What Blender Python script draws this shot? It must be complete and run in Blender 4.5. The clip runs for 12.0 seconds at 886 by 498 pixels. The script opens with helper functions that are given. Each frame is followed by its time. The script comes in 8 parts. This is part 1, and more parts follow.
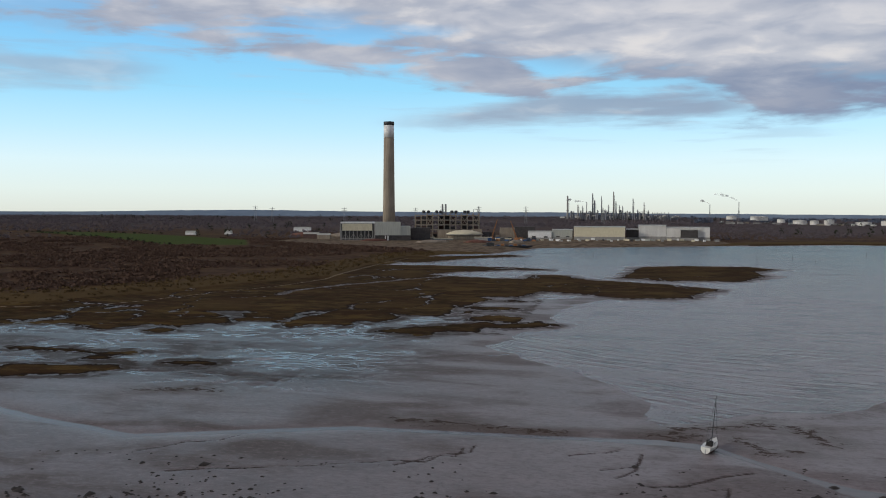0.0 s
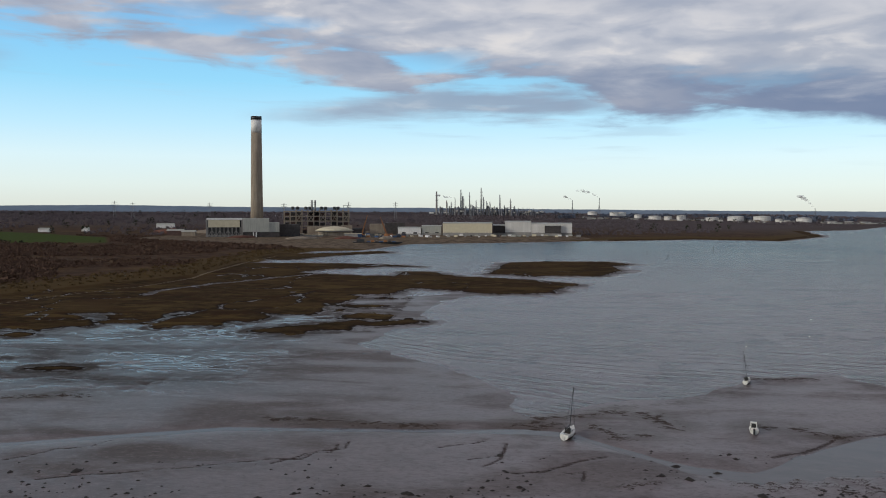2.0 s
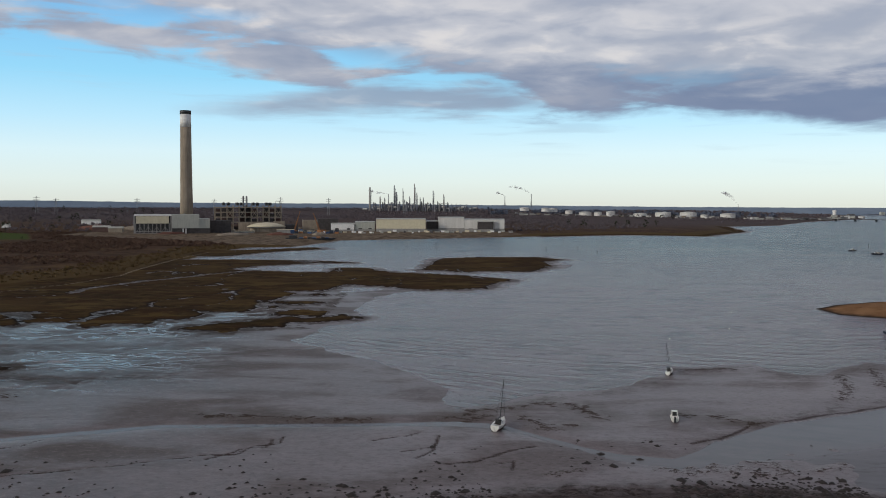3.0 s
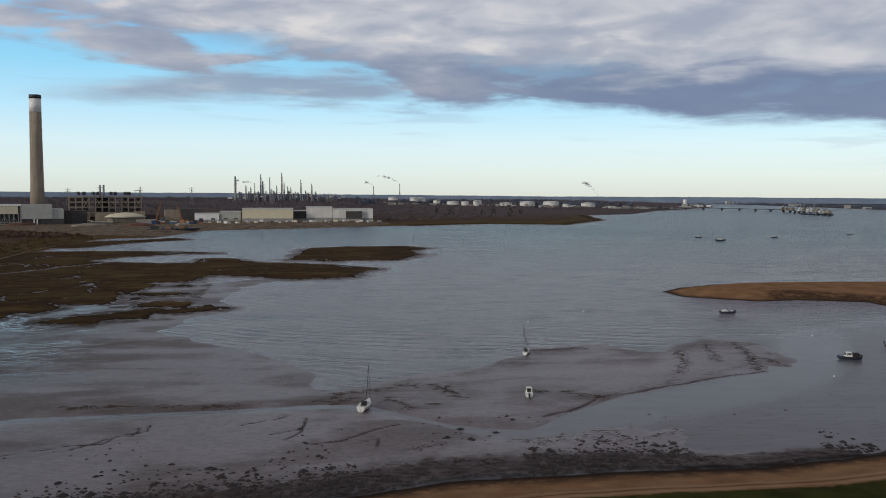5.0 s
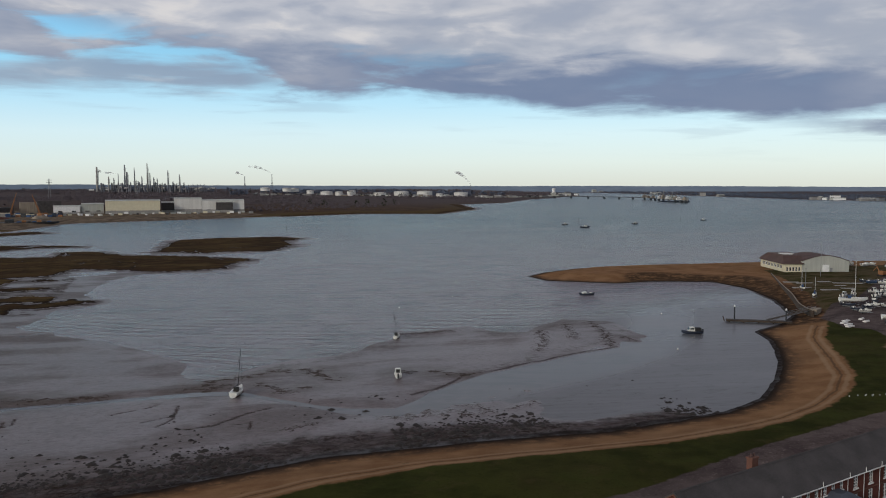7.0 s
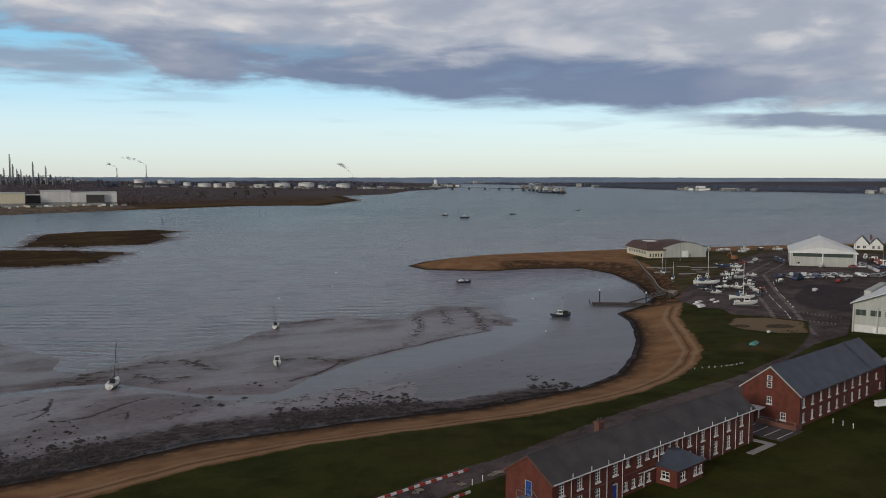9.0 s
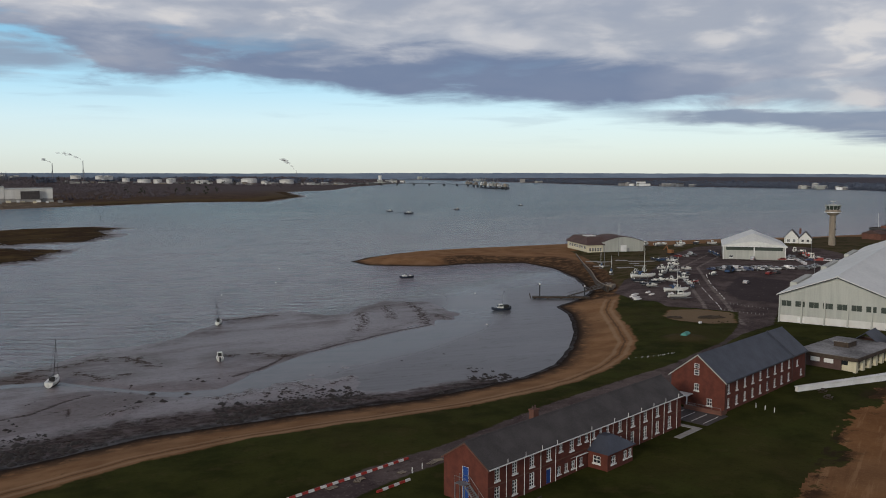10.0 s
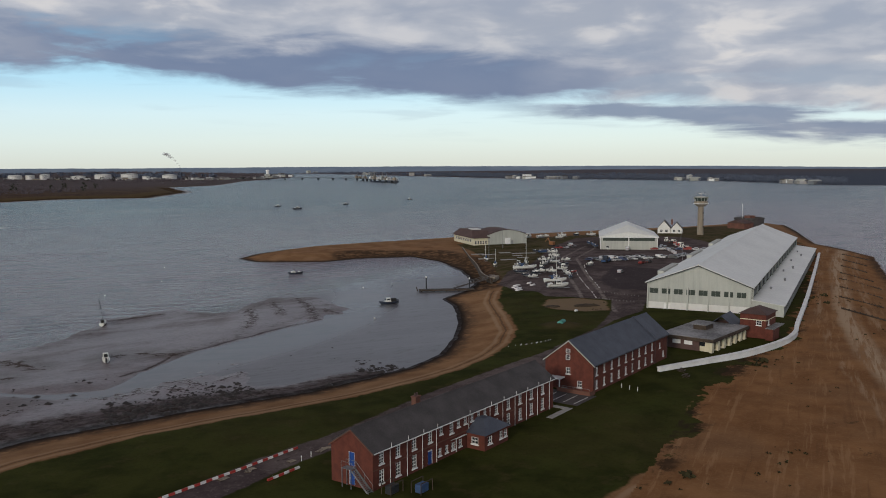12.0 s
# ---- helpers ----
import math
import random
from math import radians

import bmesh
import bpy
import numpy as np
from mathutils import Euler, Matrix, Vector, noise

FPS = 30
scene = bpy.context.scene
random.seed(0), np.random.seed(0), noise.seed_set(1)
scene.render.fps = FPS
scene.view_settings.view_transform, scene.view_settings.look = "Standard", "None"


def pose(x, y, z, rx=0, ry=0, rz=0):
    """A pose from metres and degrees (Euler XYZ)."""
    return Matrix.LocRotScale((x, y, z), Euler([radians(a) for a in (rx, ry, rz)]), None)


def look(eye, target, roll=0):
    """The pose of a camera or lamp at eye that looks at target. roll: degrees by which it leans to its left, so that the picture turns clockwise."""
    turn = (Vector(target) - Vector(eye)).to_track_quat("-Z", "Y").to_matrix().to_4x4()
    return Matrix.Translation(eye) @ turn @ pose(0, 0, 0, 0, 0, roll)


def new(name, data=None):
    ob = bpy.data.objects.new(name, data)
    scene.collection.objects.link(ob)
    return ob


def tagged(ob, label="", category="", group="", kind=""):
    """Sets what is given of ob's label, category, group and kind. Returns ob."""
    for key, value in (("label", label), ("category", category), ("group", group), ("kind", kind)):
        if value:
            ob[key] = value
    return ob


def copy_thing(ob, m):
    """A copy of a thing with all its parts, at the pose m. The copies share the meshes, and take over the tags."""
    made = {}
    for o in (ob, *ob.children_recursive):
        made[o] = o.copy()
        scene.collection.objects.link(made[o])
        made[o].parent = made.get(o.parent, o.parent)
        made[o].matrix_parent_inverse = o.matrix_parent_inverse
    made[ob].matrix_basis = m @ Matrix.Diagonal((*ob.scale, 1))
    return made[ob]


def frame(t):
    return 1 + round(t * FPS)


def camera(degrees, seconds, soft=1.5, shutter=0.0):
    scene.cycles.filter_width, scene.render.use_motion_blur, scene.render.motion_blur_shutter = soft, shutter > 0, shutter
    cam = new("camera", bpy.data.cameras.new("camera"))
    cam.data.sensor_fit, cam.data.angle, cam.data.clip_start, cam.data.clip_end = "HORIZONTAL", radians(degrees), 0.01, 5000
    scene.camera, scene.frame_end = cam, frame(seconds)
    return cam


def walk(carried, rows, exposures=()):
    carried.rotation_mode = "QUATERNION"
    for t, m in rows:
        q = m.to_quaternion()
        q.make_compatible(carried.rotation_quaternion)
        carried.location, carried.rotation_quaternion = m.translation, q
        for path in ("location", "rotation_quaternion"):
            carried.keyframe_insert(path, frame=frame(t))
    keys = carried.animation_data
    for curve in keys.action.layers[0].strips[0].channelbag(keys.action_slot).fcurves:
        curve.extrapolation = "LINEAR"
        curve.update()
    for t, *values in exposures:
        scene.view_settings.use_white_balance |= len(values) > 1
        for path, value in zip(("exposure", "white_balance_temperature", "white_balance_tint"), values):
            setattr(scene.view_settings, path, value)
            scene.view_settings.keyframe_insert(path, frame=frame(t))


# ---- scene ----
cam = camera(54.26, 12.0, soft=1.0)
PATH = [
    (0.0, (-1.73, 23.93, 47.46), (-24.302, 121.254, 43.165), 0.11),
    (0.5, (-1.60, 22.15, 48.11), (-20.579, 120.237, 43.719), 0.23),
    (1.0, (-1.44, 20.32, 48.65), (-16.733, 119.044, 44.148), 0.22),
    (1.5, (-1.26, 18.44, 49.09), (-12.798, 117.666, 44.444), 0.18),
    (2.0, (-1.08, 16.51, 49.44), (-8.806, 116.099, 44.610), 0.16),
    (2.5, (-0.89, 14.55, 49.70), (-4.787, 114.343, 44.656), 0.18),
    (3.0, (-0.71, 12.54, 49.89), (-0.769, 112.401, 44.594), 0.21),
    (5.0, (-0.12, 4.25, 50.09), (14.848, 102.908, 43.632), 0.24),
    (5.5, (-0.04, 2.13, 50.05), (18.546, 100.152, 43.298), 0.17),
    (6.0, (0.00, 0.00, 50.00), (22.129, 97.266, 42.957), 0.09),
    (6.5, (-0.01, -2.13, 49.94), (25.585, 94.261, 42.620), 0.01),
    (7.0, (-0.06, -4.26, 49.88), (28.900, 91.151, 42.296), -0.06),
    (9.0, (-0.94, -12.68, 49.86), (40.535, 77.909, 41.276), -0.12),
    (9.5, (-1.34, -14.74, 49.96), (43.000, 74.457, 41.123), -0.11),
    (10.0, (-1.84, -16.76, 50.12), (45.286, 70.967, 41.030), -0.12),
    (10.5, (-2.43, -18.76, 50.35), (47.400, 67.439, 41.011), -0.18),
    (11.0, (-3.12, -20.71, 50.66), (49.360, 63.870, 41.085), -0.28),
    (11.5, (-3.92, -22.62, 51.05), (51.194, 60.244, 41.281), -0.39),
    (12.0, (-4.83, -24.49, 51.55), (52.942, 56.532, 41.632), -0.41),
]
walk(cam, [(t, look(eye, target, roll)) for t, eye, target, roll in PATH], exposures=[(0, 0.14), (3, 0.10), (6.5, 0.03), (9.5, 0.0), (12, 0.0)])

# ---- world, sun ----
SUN_AZ, SUN_EL = -118.0, 17.0
world = bpy.data.worlds.new("sky_world")
scene.world = world
world.use_nodes = True


class Nodes:
    """Small helper to write node trees as expressions."""

    def __init__(self, tree):
        self.tree, self.t = tree, tree.nodes
        self.t.clear()

    def node(self, kind, **sets):
        n = self.t.new(kind)
        for key, value in sets.items():
            setattr(n, key, value)
        return n

    def put(self, socket, value):
        if isinstance(value, bpy.types.NodeSocket):
            self.tree.links.new(value, socket)
        elif value is not None:
            socket.default_value = value

    def math(self, op, a, b=None, c=None, clamp=False):
        n = self.node("ShaderNodeMath", operation=op, use_clamp=clamp)
        for s, v in zip(n.inputs, (a, b, c)):
            self.put(s, v)
        return n.outputs[0]

    def ramp(self, fac, stops, mode="LINEAR"):
        n = self.node("ShaderNodeValToRGB")
        n.color_ramp.interpolation = mode
        e = n.color_ramp.elements
        while len(e) < len(stops):
            e.new(0.5)
        for el, (pos, col) in zip(e, stops):
            el.position = pos
            el.color = (*col, 1) if isinstance(col, tuple) else (col, col, col, 1)
        self.put(n.inputs[0], fac)
        return n.outputs[0]

    def mix(self, fac, a, b, blend="MIX"):
        n = self.node("ShaderNodeMix", data_type="RGBA", blend_type=blend)
        self.put(n.inputs[0], fac)
        for s, v in ((n.inputs[6], a), (n.inputs[7], b)):
            self.put(s, (*v, 1) if isinstance(v, tuple) and len(v) == 3 else v)
        return n.outputs[2]

    def step(self, x, lo, hi):
        n = self.node("ShaderNodeMapRange", interpolation_type="SMOOTHSTEP")
        for s, v in zip(n.inputs, (x, lo, hi, 0.0, 1.0)):
            self.put(s, v)
        return n.outputs[0]

    def noise(self, vec, scale, detail=4.0, rough=0.55, dist=0.0):
        n = self.node("ShaderNodeTexNoise")
        self.put(n.inputs["Vector"], vec)
        for k, v in (("Scale", scale), ("Detail", detail), ("Roughness", rough), ("Distortion", dist)):
            self.put(n.inputs[k], v)
        return n.outputs["Fac"]

    def scaled(self, vec, s, shift=(0, 0, 0)):
        n = self.node("ShaderNodeMapping")
        self.put(n.inputs[0], vec)
        n.inputs["Scale"].default_value, n.inputs["Location"].default_value = s, shift
        return n.outputs[0]

    def joined(self, x, y, z):
        n = self.node("ShaderNodeCombineXYZ")
        for s, v in zip(n.inputs, (x, y, z)):
            self.put(s, v)
        return n.outputs[0]


def build_sky():
    w = Nodes(world.node_tree)
    sky = w.node("ShaderNodeTexSky", sky_type="NISHITA", sun_disc=False, sun_elevation=radians(SUN_EL), sun_rotation=radians(SUN_AZ), altitude=20, air_density=1.0, dust_density=0.6, ozone_density=1.0)
    way = w.node("ShaderNodeTexCoord").outputs["Generated"]
    sep = w.node("ShaderNodeSeparateXYZ")
    w.put(sep.inputs[0], way)
    x, y, z = sep.outputs
    az = w.math("MULTIPLY", w.math("ARCTAN2", x, y), 57.29578)
    el = w.math("MULTIPLY", w.math("ARCSINE", z), 57.29578)
    # the clear sky, a little paler and greener towards the horizon
    base = w.mix(1.0, sky.outputs[0], (SKY_GAIN, SKY_GAIN, SKY_GAIN), "MULTIPLY")
    pale = w.ramp(w.math("MULTIPLY", el, 1 / 20, clamp=True), [(0.0, (0.75, 0.81, 0.76)), (0.07, (0.77, 0.90, 0.90)), (0.16, (0.72, 0.93, 1.02)), (0.26, (0.52, 0.85, 1.06)), (0.40, (0.30, 0.72, 1.02)), (0.60, (0.19, 0.55, 0.95)), (1.0, (0.12, 0.34, 0.72))])
    clear = w.mix(0.8, base, pale)
    # cloud deck: it lies in flat sheets, so its noise is long along the azimuth
    lowv = w.joined(w.math("MULTIPLY", az, 0.085), w.math("MULTIPLY", el, 0.40), 0.0)
    fine = w.noise(w.scaled(lowv, (1.0, 1.0, 1), (3.1, 1.7, 0)), 1.5, 7, 0.56, 0.35)
    big = w.noise(w.scaled(lowv, (0.5, 0.42, 1), (1.3, 4.9, 0)), 1.3, 4, 0.5, 0.3)
    wisp = w.noise(w.scaled(lowv, (0.8, 2.0, 1), (7.3, 0.4, 0)), 1.5, 6, 0.56, 0.3)
    puff = w.noise(w.scaled(lowv, (1.5, 1.0, 1), (2.2, 8.8, 0)), 1.6, 6, 0.50, 0.25)
    a01 = w.math("MULTIPLY_ADD", az, 1 / 120, 50 / 120, clamp=True)

    def along(pairs, top):
        return w.math("MULTIPLY", w.ramp(a01, [((a + 50) / 120, v / top) for a, v in pairs]), top)

    low = along([(-50, 11.0), (-32, 10.4), (-16, 8.9), (-4, 6.7), (6, 5.8), (16, 5.2), (26, 4.6), (36, 4.1), (45, 3.8), (54, 3.3), (63, 2.2), (70, 1.8)], 12.0)
    gaps = along([(-50, 0.6), (-30, 0.8), (-12, 1.0), (0, 0.9), (6, 0.6), (14, 0.3), (28, 0.1), (44, 0.05), (70, 0.1)], 1.0)
    over = w.math("SUBTRACT", el, low)
    rough = w.math("MULTIPLY", w.math("SUBTRACT", fine, 0.5), along([(-50, 5.0), (0, 5.0), (20, 3.0), (70, 3.0)], 5.0))
    body = w.step(w.math("ADD", w.math("MULTIPLY", over, 0.9), rough), -0.35, 0.75)
    hole = w.math("MULTIPLY", w.step(w.math("ADD", w.math("MULTIPLY", fine, 0.45), w.math("MULTIPLY", big, 0.55)), 0.515, 0.43), gaps)
    hole = w.math("MULTIPLY", hole, w.step(over, 4.2, 1.8))
    body = w.math("MULTIPLY", body, w.math("SUBTRACT", 1.0, hole))

    def bar(mid, half, soft):
        """A long streak lying along the azimuth, ragged at its edges."""
        away = w.math("ABSOLUTE", w.math("SUBTRACT", el, mid))
        torn = w.math("MULTIPLY", w.math("SUBTRACT", w.math("ADD", w.math("MULTIPLY", fine, 0.5), w.math("MULTIPLY", wisp, 0.5)), 0.5), 4.5)
        return w.step(w.math("ADD", w.math("SUBTRACT", half, away), torn), -soft, soft)

    west = bar(along([(-50, 8.6), (-38, 8.7), (-30, 8.6), (-20, 5.6), (-10, 6.4), (-4, 7.0), (4, 6.7), (12, 6.0), (70, 6.0)], 12.0), along([(-50, 1.1), (-34, 0.8), (-29, 0.0), (-17, 0.0), (-10, 0.7), (-4, 1.1), (4, 0.8), (12, 0.0), (70, 0.0)], 2.0), 0.7)
    west = w.math("MULTIPLY", west, along([(-50, 0.6), (-34, 0.6), (-29, 0.0), (-18, 0.0), (-11, 0.8), (4, 0.85), (13, 0.0), (70, 0.0)], 1.0))
    east = bar(along([(-50, 3.0), (40, 3.7), (48, 3.2), (55, 2.5), (63, 1.8), (70, 1.5)], 12.0), along([(-50, 0.0), (36, 0.0), (44, 0.45), (54, 0.75), (63, 0.8), (70, 0.7)], 2.0), 0.5)
    east = w.math("MULTIPLY", east, along([(-50, 0.0), (36, 0.0), (44, 0.9), (70, 0.95)], 1.0))
    # thin veils under the deck
    veil = w.math("MULTIPLY", w.step(wisp, 0.52, 0.70), w.math("MULTIPLY", w.step(over, -3.4, -0.8), along([(-50, 0.5), (-24, 0.5), (-14, 0.6), (2, 0.5), (12, 0.2), (70, 0.3)], 1.0)))
    mask = w.math("MAXIMUM", w.math("MAXIMUM", body, w.math("MULTIPLY", veil, 0.7)), w.math("MAXIMUM", west, east))
    # tones: soft mauve-grey, creamy where the sun reaches, blue-grey undersides along the lower edge
    dark = along([(-50, 0.15), (-20, 0.30), (-8, 0.45), (4, 0.6), (12, 0.9), (20, 1.0), (40, 1.0), (47, 0.5), (54, 0.15), (70, 0.1)], 1.0)
    under = w.math("MULTIPLY", w.step(w.math("ADD", over, w.math("MULTIPLY", w.math("SUBTRACT", fine, 0.5), 5.5)), 4.0, 2.0), dark)
    under = w.math("MAXIMUM", w.math("MULTIPLY", under, 0.92), w.math("MAXIMUM", w.math("MULTIPLY", west, along([(-50, 0.3), (-30, 0.3), (-14, 0.55), (70, 0.55)], 1.0)), w.math("MULTIPLY", east, 0.9)))
    light = w.step(w.math("ADD", w.math("MULTIPLY", puff, 0.5), w.math("MULTIPLY", big, 0.5)), 0.40, 0.62)
    tone = w.mix(light, (0.375, 0.396, 0.465), (0.545, 0.545, 0.585))
    tone = w.mix(w.math("MULTIPLY", w.step(puff, 0.50, 0.34), 0.35), tone, (0.31, 0.345, 0.44))
    sunlit = along([(-50, 0.4), (-20, 0.7), (2, 1.0), (16, 0.8), (26, 0.3), (42, 0.35), (52, 1.0), (70, 1.0)], 1.0)
    tone = w.mix(w.math("MULTIPLY", w.math("MULTIPLY", w.step(puff, 0.52, 0.68), sunlit), w.math("MULTIPLY", w.step(over, 8.0, 4.5), 0.60)), tone, (0.80, 0.745, 0.70))
    tone = w.mix(under, tone, (0.142, 0.184, 0.305))
    cover = w.mix(w.math("MULTIPLY", mask, 0.95), clear, tone)
    # the deck closes to an even grey overhead and behind
    high = w.step(el, 20.0, 44.0)
    cover = w.mix(high, cover, (0.205, 0.196, 0.230))
    cover = w.mix(w.step(el, -1.5, -4.0), cover, (0.10, 0.11, 0.12))
    bg = w.node("ShaderNodeBackground")
    w.put(bg.inputs[0], cover)
    bg.inputs[1].default_value = 1.0
    out = w.node("ShaderNodeOutputWorld")
    w.put(out.inputs[0], bg.outputs[0])


SKY_GAIN = 0.10
build_sky()

sun_data = bpy.data.lights.new("sun", "SUN")
sun_data.energy, sun_data.angle, sun_data.color = 1.6, radians(11), (1.0, 0.91, 0.80)
sun = new("sun", sun_data)
sun.matrix_world = look((0, 0, 0), (-math.sin(radians(SUN_AZ)) * math.cos(radians(SUN_EL)), -math.cos(radians(SUN_AZ)) * math.cos(radians(SUN_EL)), -math.sin(radians(SUN_EL))))
sun.location = (-200, -150, 200)

# ---- materials ----


def material(name):
    m = bpy.data.materials.new(name)
    m.use_nodes = True
    return m, Nodes(m.node_tree)


def surface(n, color, rough=0.7, bump=None, strength=0.3, distance=0.1, metal=0.0, spec=0.5, **more):
    b = n.node("ShaderNodeBsdfPrincipled")
    n.put(b.inputs["Base Color"], (*color, 1) if isinstance(color, tuple) and len(color) == 3 else color)
    n.put(b.inputs["Roughness"], rough)
    n.put(b.inputs["Metallic"], metal)
    n.put(b.inputs["Specular IOR Level"], spec)
    for key, value in more.items():
        n.put(b.inputs[key.replace("_", " ")], value)
    if bump is not None:
        k = n.node("ShaderNodeBump")
        k.inputs["Strength"].default_value, k.inputs["Distance"].default_value = strength, distance
        n.put(k.inputs["Height"], bump)
        n.put(b.inputs["Normal"], k.outputs[0])
    out = n.node("ShaderNodeOutputMaterial")
    n.put(out.inputs[0], b.outputs[0])
    return b


def weathered(name, dark, light, scale=1.5, rough=0.75, bump=0.25, metal=0.0, spec=0.4, streak=0.0, each=0.0):
    """A surface whose colour wanders between two tones at two scales; streak: rain streaks down walls; each: variation from object to object."""
    m, n = material(name)
    at = n.node("ShaderNodeTexCoord").outputs["Object"]
    fine = n.noise(at, scale * 6, 5, 0.6)
    wide = n.noise(at, scale * 0.35, 4, 0.55)
    f = n.math("ADD", n.math("MULTIPLY", fine, 0.45), n.math("MULTIPLY", wide, 0.55))
    if streak:
        runs = n.noise(n.scaled(at, (1.2, 1.2, 0.07)), scale * 2, 3, 0.6)
        f = n.math("ADD", n.math("MULTIPLY", f, 1 - streak), n.math("MULTIPLY", runs, streak))
    col = n.mix(n.step(f, 0.33, 0.67), dark, light)
    if each:
        r = n.node("ShaderNodeObjectInfo").outputs["Random"]
        col = n.mix(1.0, col, n.ramp(r, [(0.0, 1 - each), (1.0, 1.0)]), "MULTIPLY")
    surface(n, col, rough, fine, bump, 0.03, metal, spec)
    return m


def build_ground_material():
    m, n = material("ground_mixed")
    geo = n.node("ShaderNodeNewGeometry")
    at = geo.outputs["Position"]

    def att(name):
        return n.node("ShaderNodeAttribute", attribute_name=name).outputs["Fac"]

    wob = n.noise(at, 0.35, 4, 0.55)
    wobm = n.math("MULTIPLY", n.math("SUBTRACT", wob, 0.5), 5.0)
    wide = n.noise(at, 0.02, 5, 0.6)
    mid = n.noise(at, 0.12, 5, 0.6)
    fine = n.noise(at, 1.6, 6, 0.7)

    def edge(name, soft=0.6, rag=1.0):
        return n.step(n.math("MULTIPLY_ADD", wobm, rag, att(name)), -soft, soft)

    # tidal mud: wet and even, browner where it drains, with dark runnels, weed and stones
    low = n.node("ShaderNodeSeparateXYZ")
    n.put(low.inputs[0], at)
    streaks = n.noise(n.scaled(at, (0.025, 0.06, 1)), 1.0, 5, 0.6, 0.6)
    # mud beside the bay is coloured lighter and mauve in place of wet sheen
    near_bay = n.step(low.outputs[0], -70.0, 15.0)
    mud = n.mix(n.step(streaks, 0.34, 0.66), n.mix(near_bay, (0.094, 0.073, 0.070), (0.146, 0.125, 0.132)), n.mix(near_bay, (0.140, 0.112, 0.110), (0.196, 0.170, 0.178)))
    drained = n.step(n.noise(n.scaled(at, (0.5, 1.0, 1)), 0.045, 5, 0.6, 0.4), 0.46, 0.64)
    mud = n.mix(n.math("MULTIPLY", drained, n.math("MULTIPLY_ADD", near_bay, -0.30, 0.75)), mud, (0.076, 0.058, 0.048))
    speck = n.step(n.noise(at, 0.7, 6, 0.75), 0.56, 0.66)
    mud = n.mix(n.math("MULTIPLY", speck, n.math("MULTIPLY_ADD", drained, 0.45, 0.25)), mud, (0.040, 0.030, 0.024))
    rough = n.math("MULTIPLY_ADD", drained, 0.18, 0.36)
    rough = n.math("MULTIPLY_ADD", n.math("SUBTRACT", fine, 0.5), 0.2, rough)
    grainy = n.noise(n.scaled(at, (0.6, 1.0, 1)), 0.9, 6, 0.72, 0.6)
    mud = n.mix(n.math("MULTIPLY", n.step(grainy, 0.50, 0.60), 0.42), mud, (0.060, 0.046, 0.038))
    mud = n.mix(n.math("MULTIPLY", n.step(grainy, 0.46, 0.38), 0.42), mud, (0.205, 0.172, 0.168))
    col = mud
    # shallow film of water running off the western flats
    film = n.math("ABSOLUTE", n.math("SUBTRACT", n.noise(n.scaled(at, (0.35, 1.0, 1)), 0.11, 6, 0.66, 0.9), 0.5))
    braided = n.step(n.noise(n.scaled(at, (0.4, 1.0, 1)), 0.035, 4, 0.6, 0.4), 0.40, 0.58)
    film = n.math("MULTIPLY", n.math("MULTIPLY", n.step(film, 0.034, 0.008), braided), att("pools"))
    sheet_wet = n.math("MULTIPLY", att("pools"), n.step(n.noise(n.scaled(at, (0.3, 1.0, 1)), 0.05, 5, 0.6), 0.42, 0.58))
    wet = n.math("MAXIMUM", film, n.math("MULTIPLY", sheet_wet, 0.12))
    rough = n.math("MULTIPLY", rough, n.math("MULTIPLY_ADD", wet, -0.6, 1.0))
    col = n.mix(n.math("MULTIPLY", n.math("MULTIPLY", att("pools"), n.step(grainy, 0.30, 0.50)), 0.92), col, (0.036, 0.028, 0.023))
    # jagged weed along the banks of the mud
    jag = n.noise(n.scaled(at, (0.7, 1.0, 1)), 0.42, 6, 0.78, 0.8)
    bank = n.math("MULTIPLY", n.step(att("mud"), -0.5, 1.0), n.step(n.math("MULTIPLY_ADD", wobm, 2.4, att("mud")), 10.0, 2.0))
    weed = n.math("MULTIPLY", bank, n.step(n.math("MULTIPLY_ADD", n.math("SUBTRACT", mid, 0.5), 0.5, jag), 0.52, 0.56))
    patch = n.step(n.math("ADD", att("weed"), n.math("MULTIPLY", n.math("SUBTRACT", n.noise(n.scaled(at, (0.8, 1.0, 1)), 0.8, 6, 0.8, 0.8), 0.55), 24.0)), -0.6, 0.4)
    weed = n.math("MAXIMUM", n.math("MULTIPLY", n.math("MULTIPLY", weed, n.step(low.outputs[0], -2.0, 12.0)), 0.5), patch)
    col = n.mix(n.math("MULTIPLY", weed, 0.78), col, (0.048, 0.036, 0.028))
    # runnels darkened: black mud, plus shading of their relief put into the colour
    cut = n.step(n.math("ADD", att("rill"), n.math("MULTIPLY", n.math("SUBTRACT", fine, 0.5), 1.1)), -0.45, 0.25)
    col = n.mix(n.math("MULTIPLY", cut, 0.62), col, (0.030, 0.022, 0.018))
    ribs = n.noise(n.scaled(at, (0.5, 1.0, 1)), 0.5, 5, 0.7, 1.0)
    # soft brown slopes and torn weed along the edges of the bank
    slope = n.step(n.math("ADD", att("bank"), n.math("MULTIPLY", n.math("SUBTRACT", mid, 0.5), 20.0)), -11.0, 1.0)
    col = n.mix(n.math("MULTIPLY", slope, 0.55), col, (0.066, 0.048, 0.036))
    torn = n.step(n.math("ADD", att("bank"), n.math("MULTIPLY", n.math("SUBTRACT", jag, 0.53), 26.0)), -1.6, 0.6)
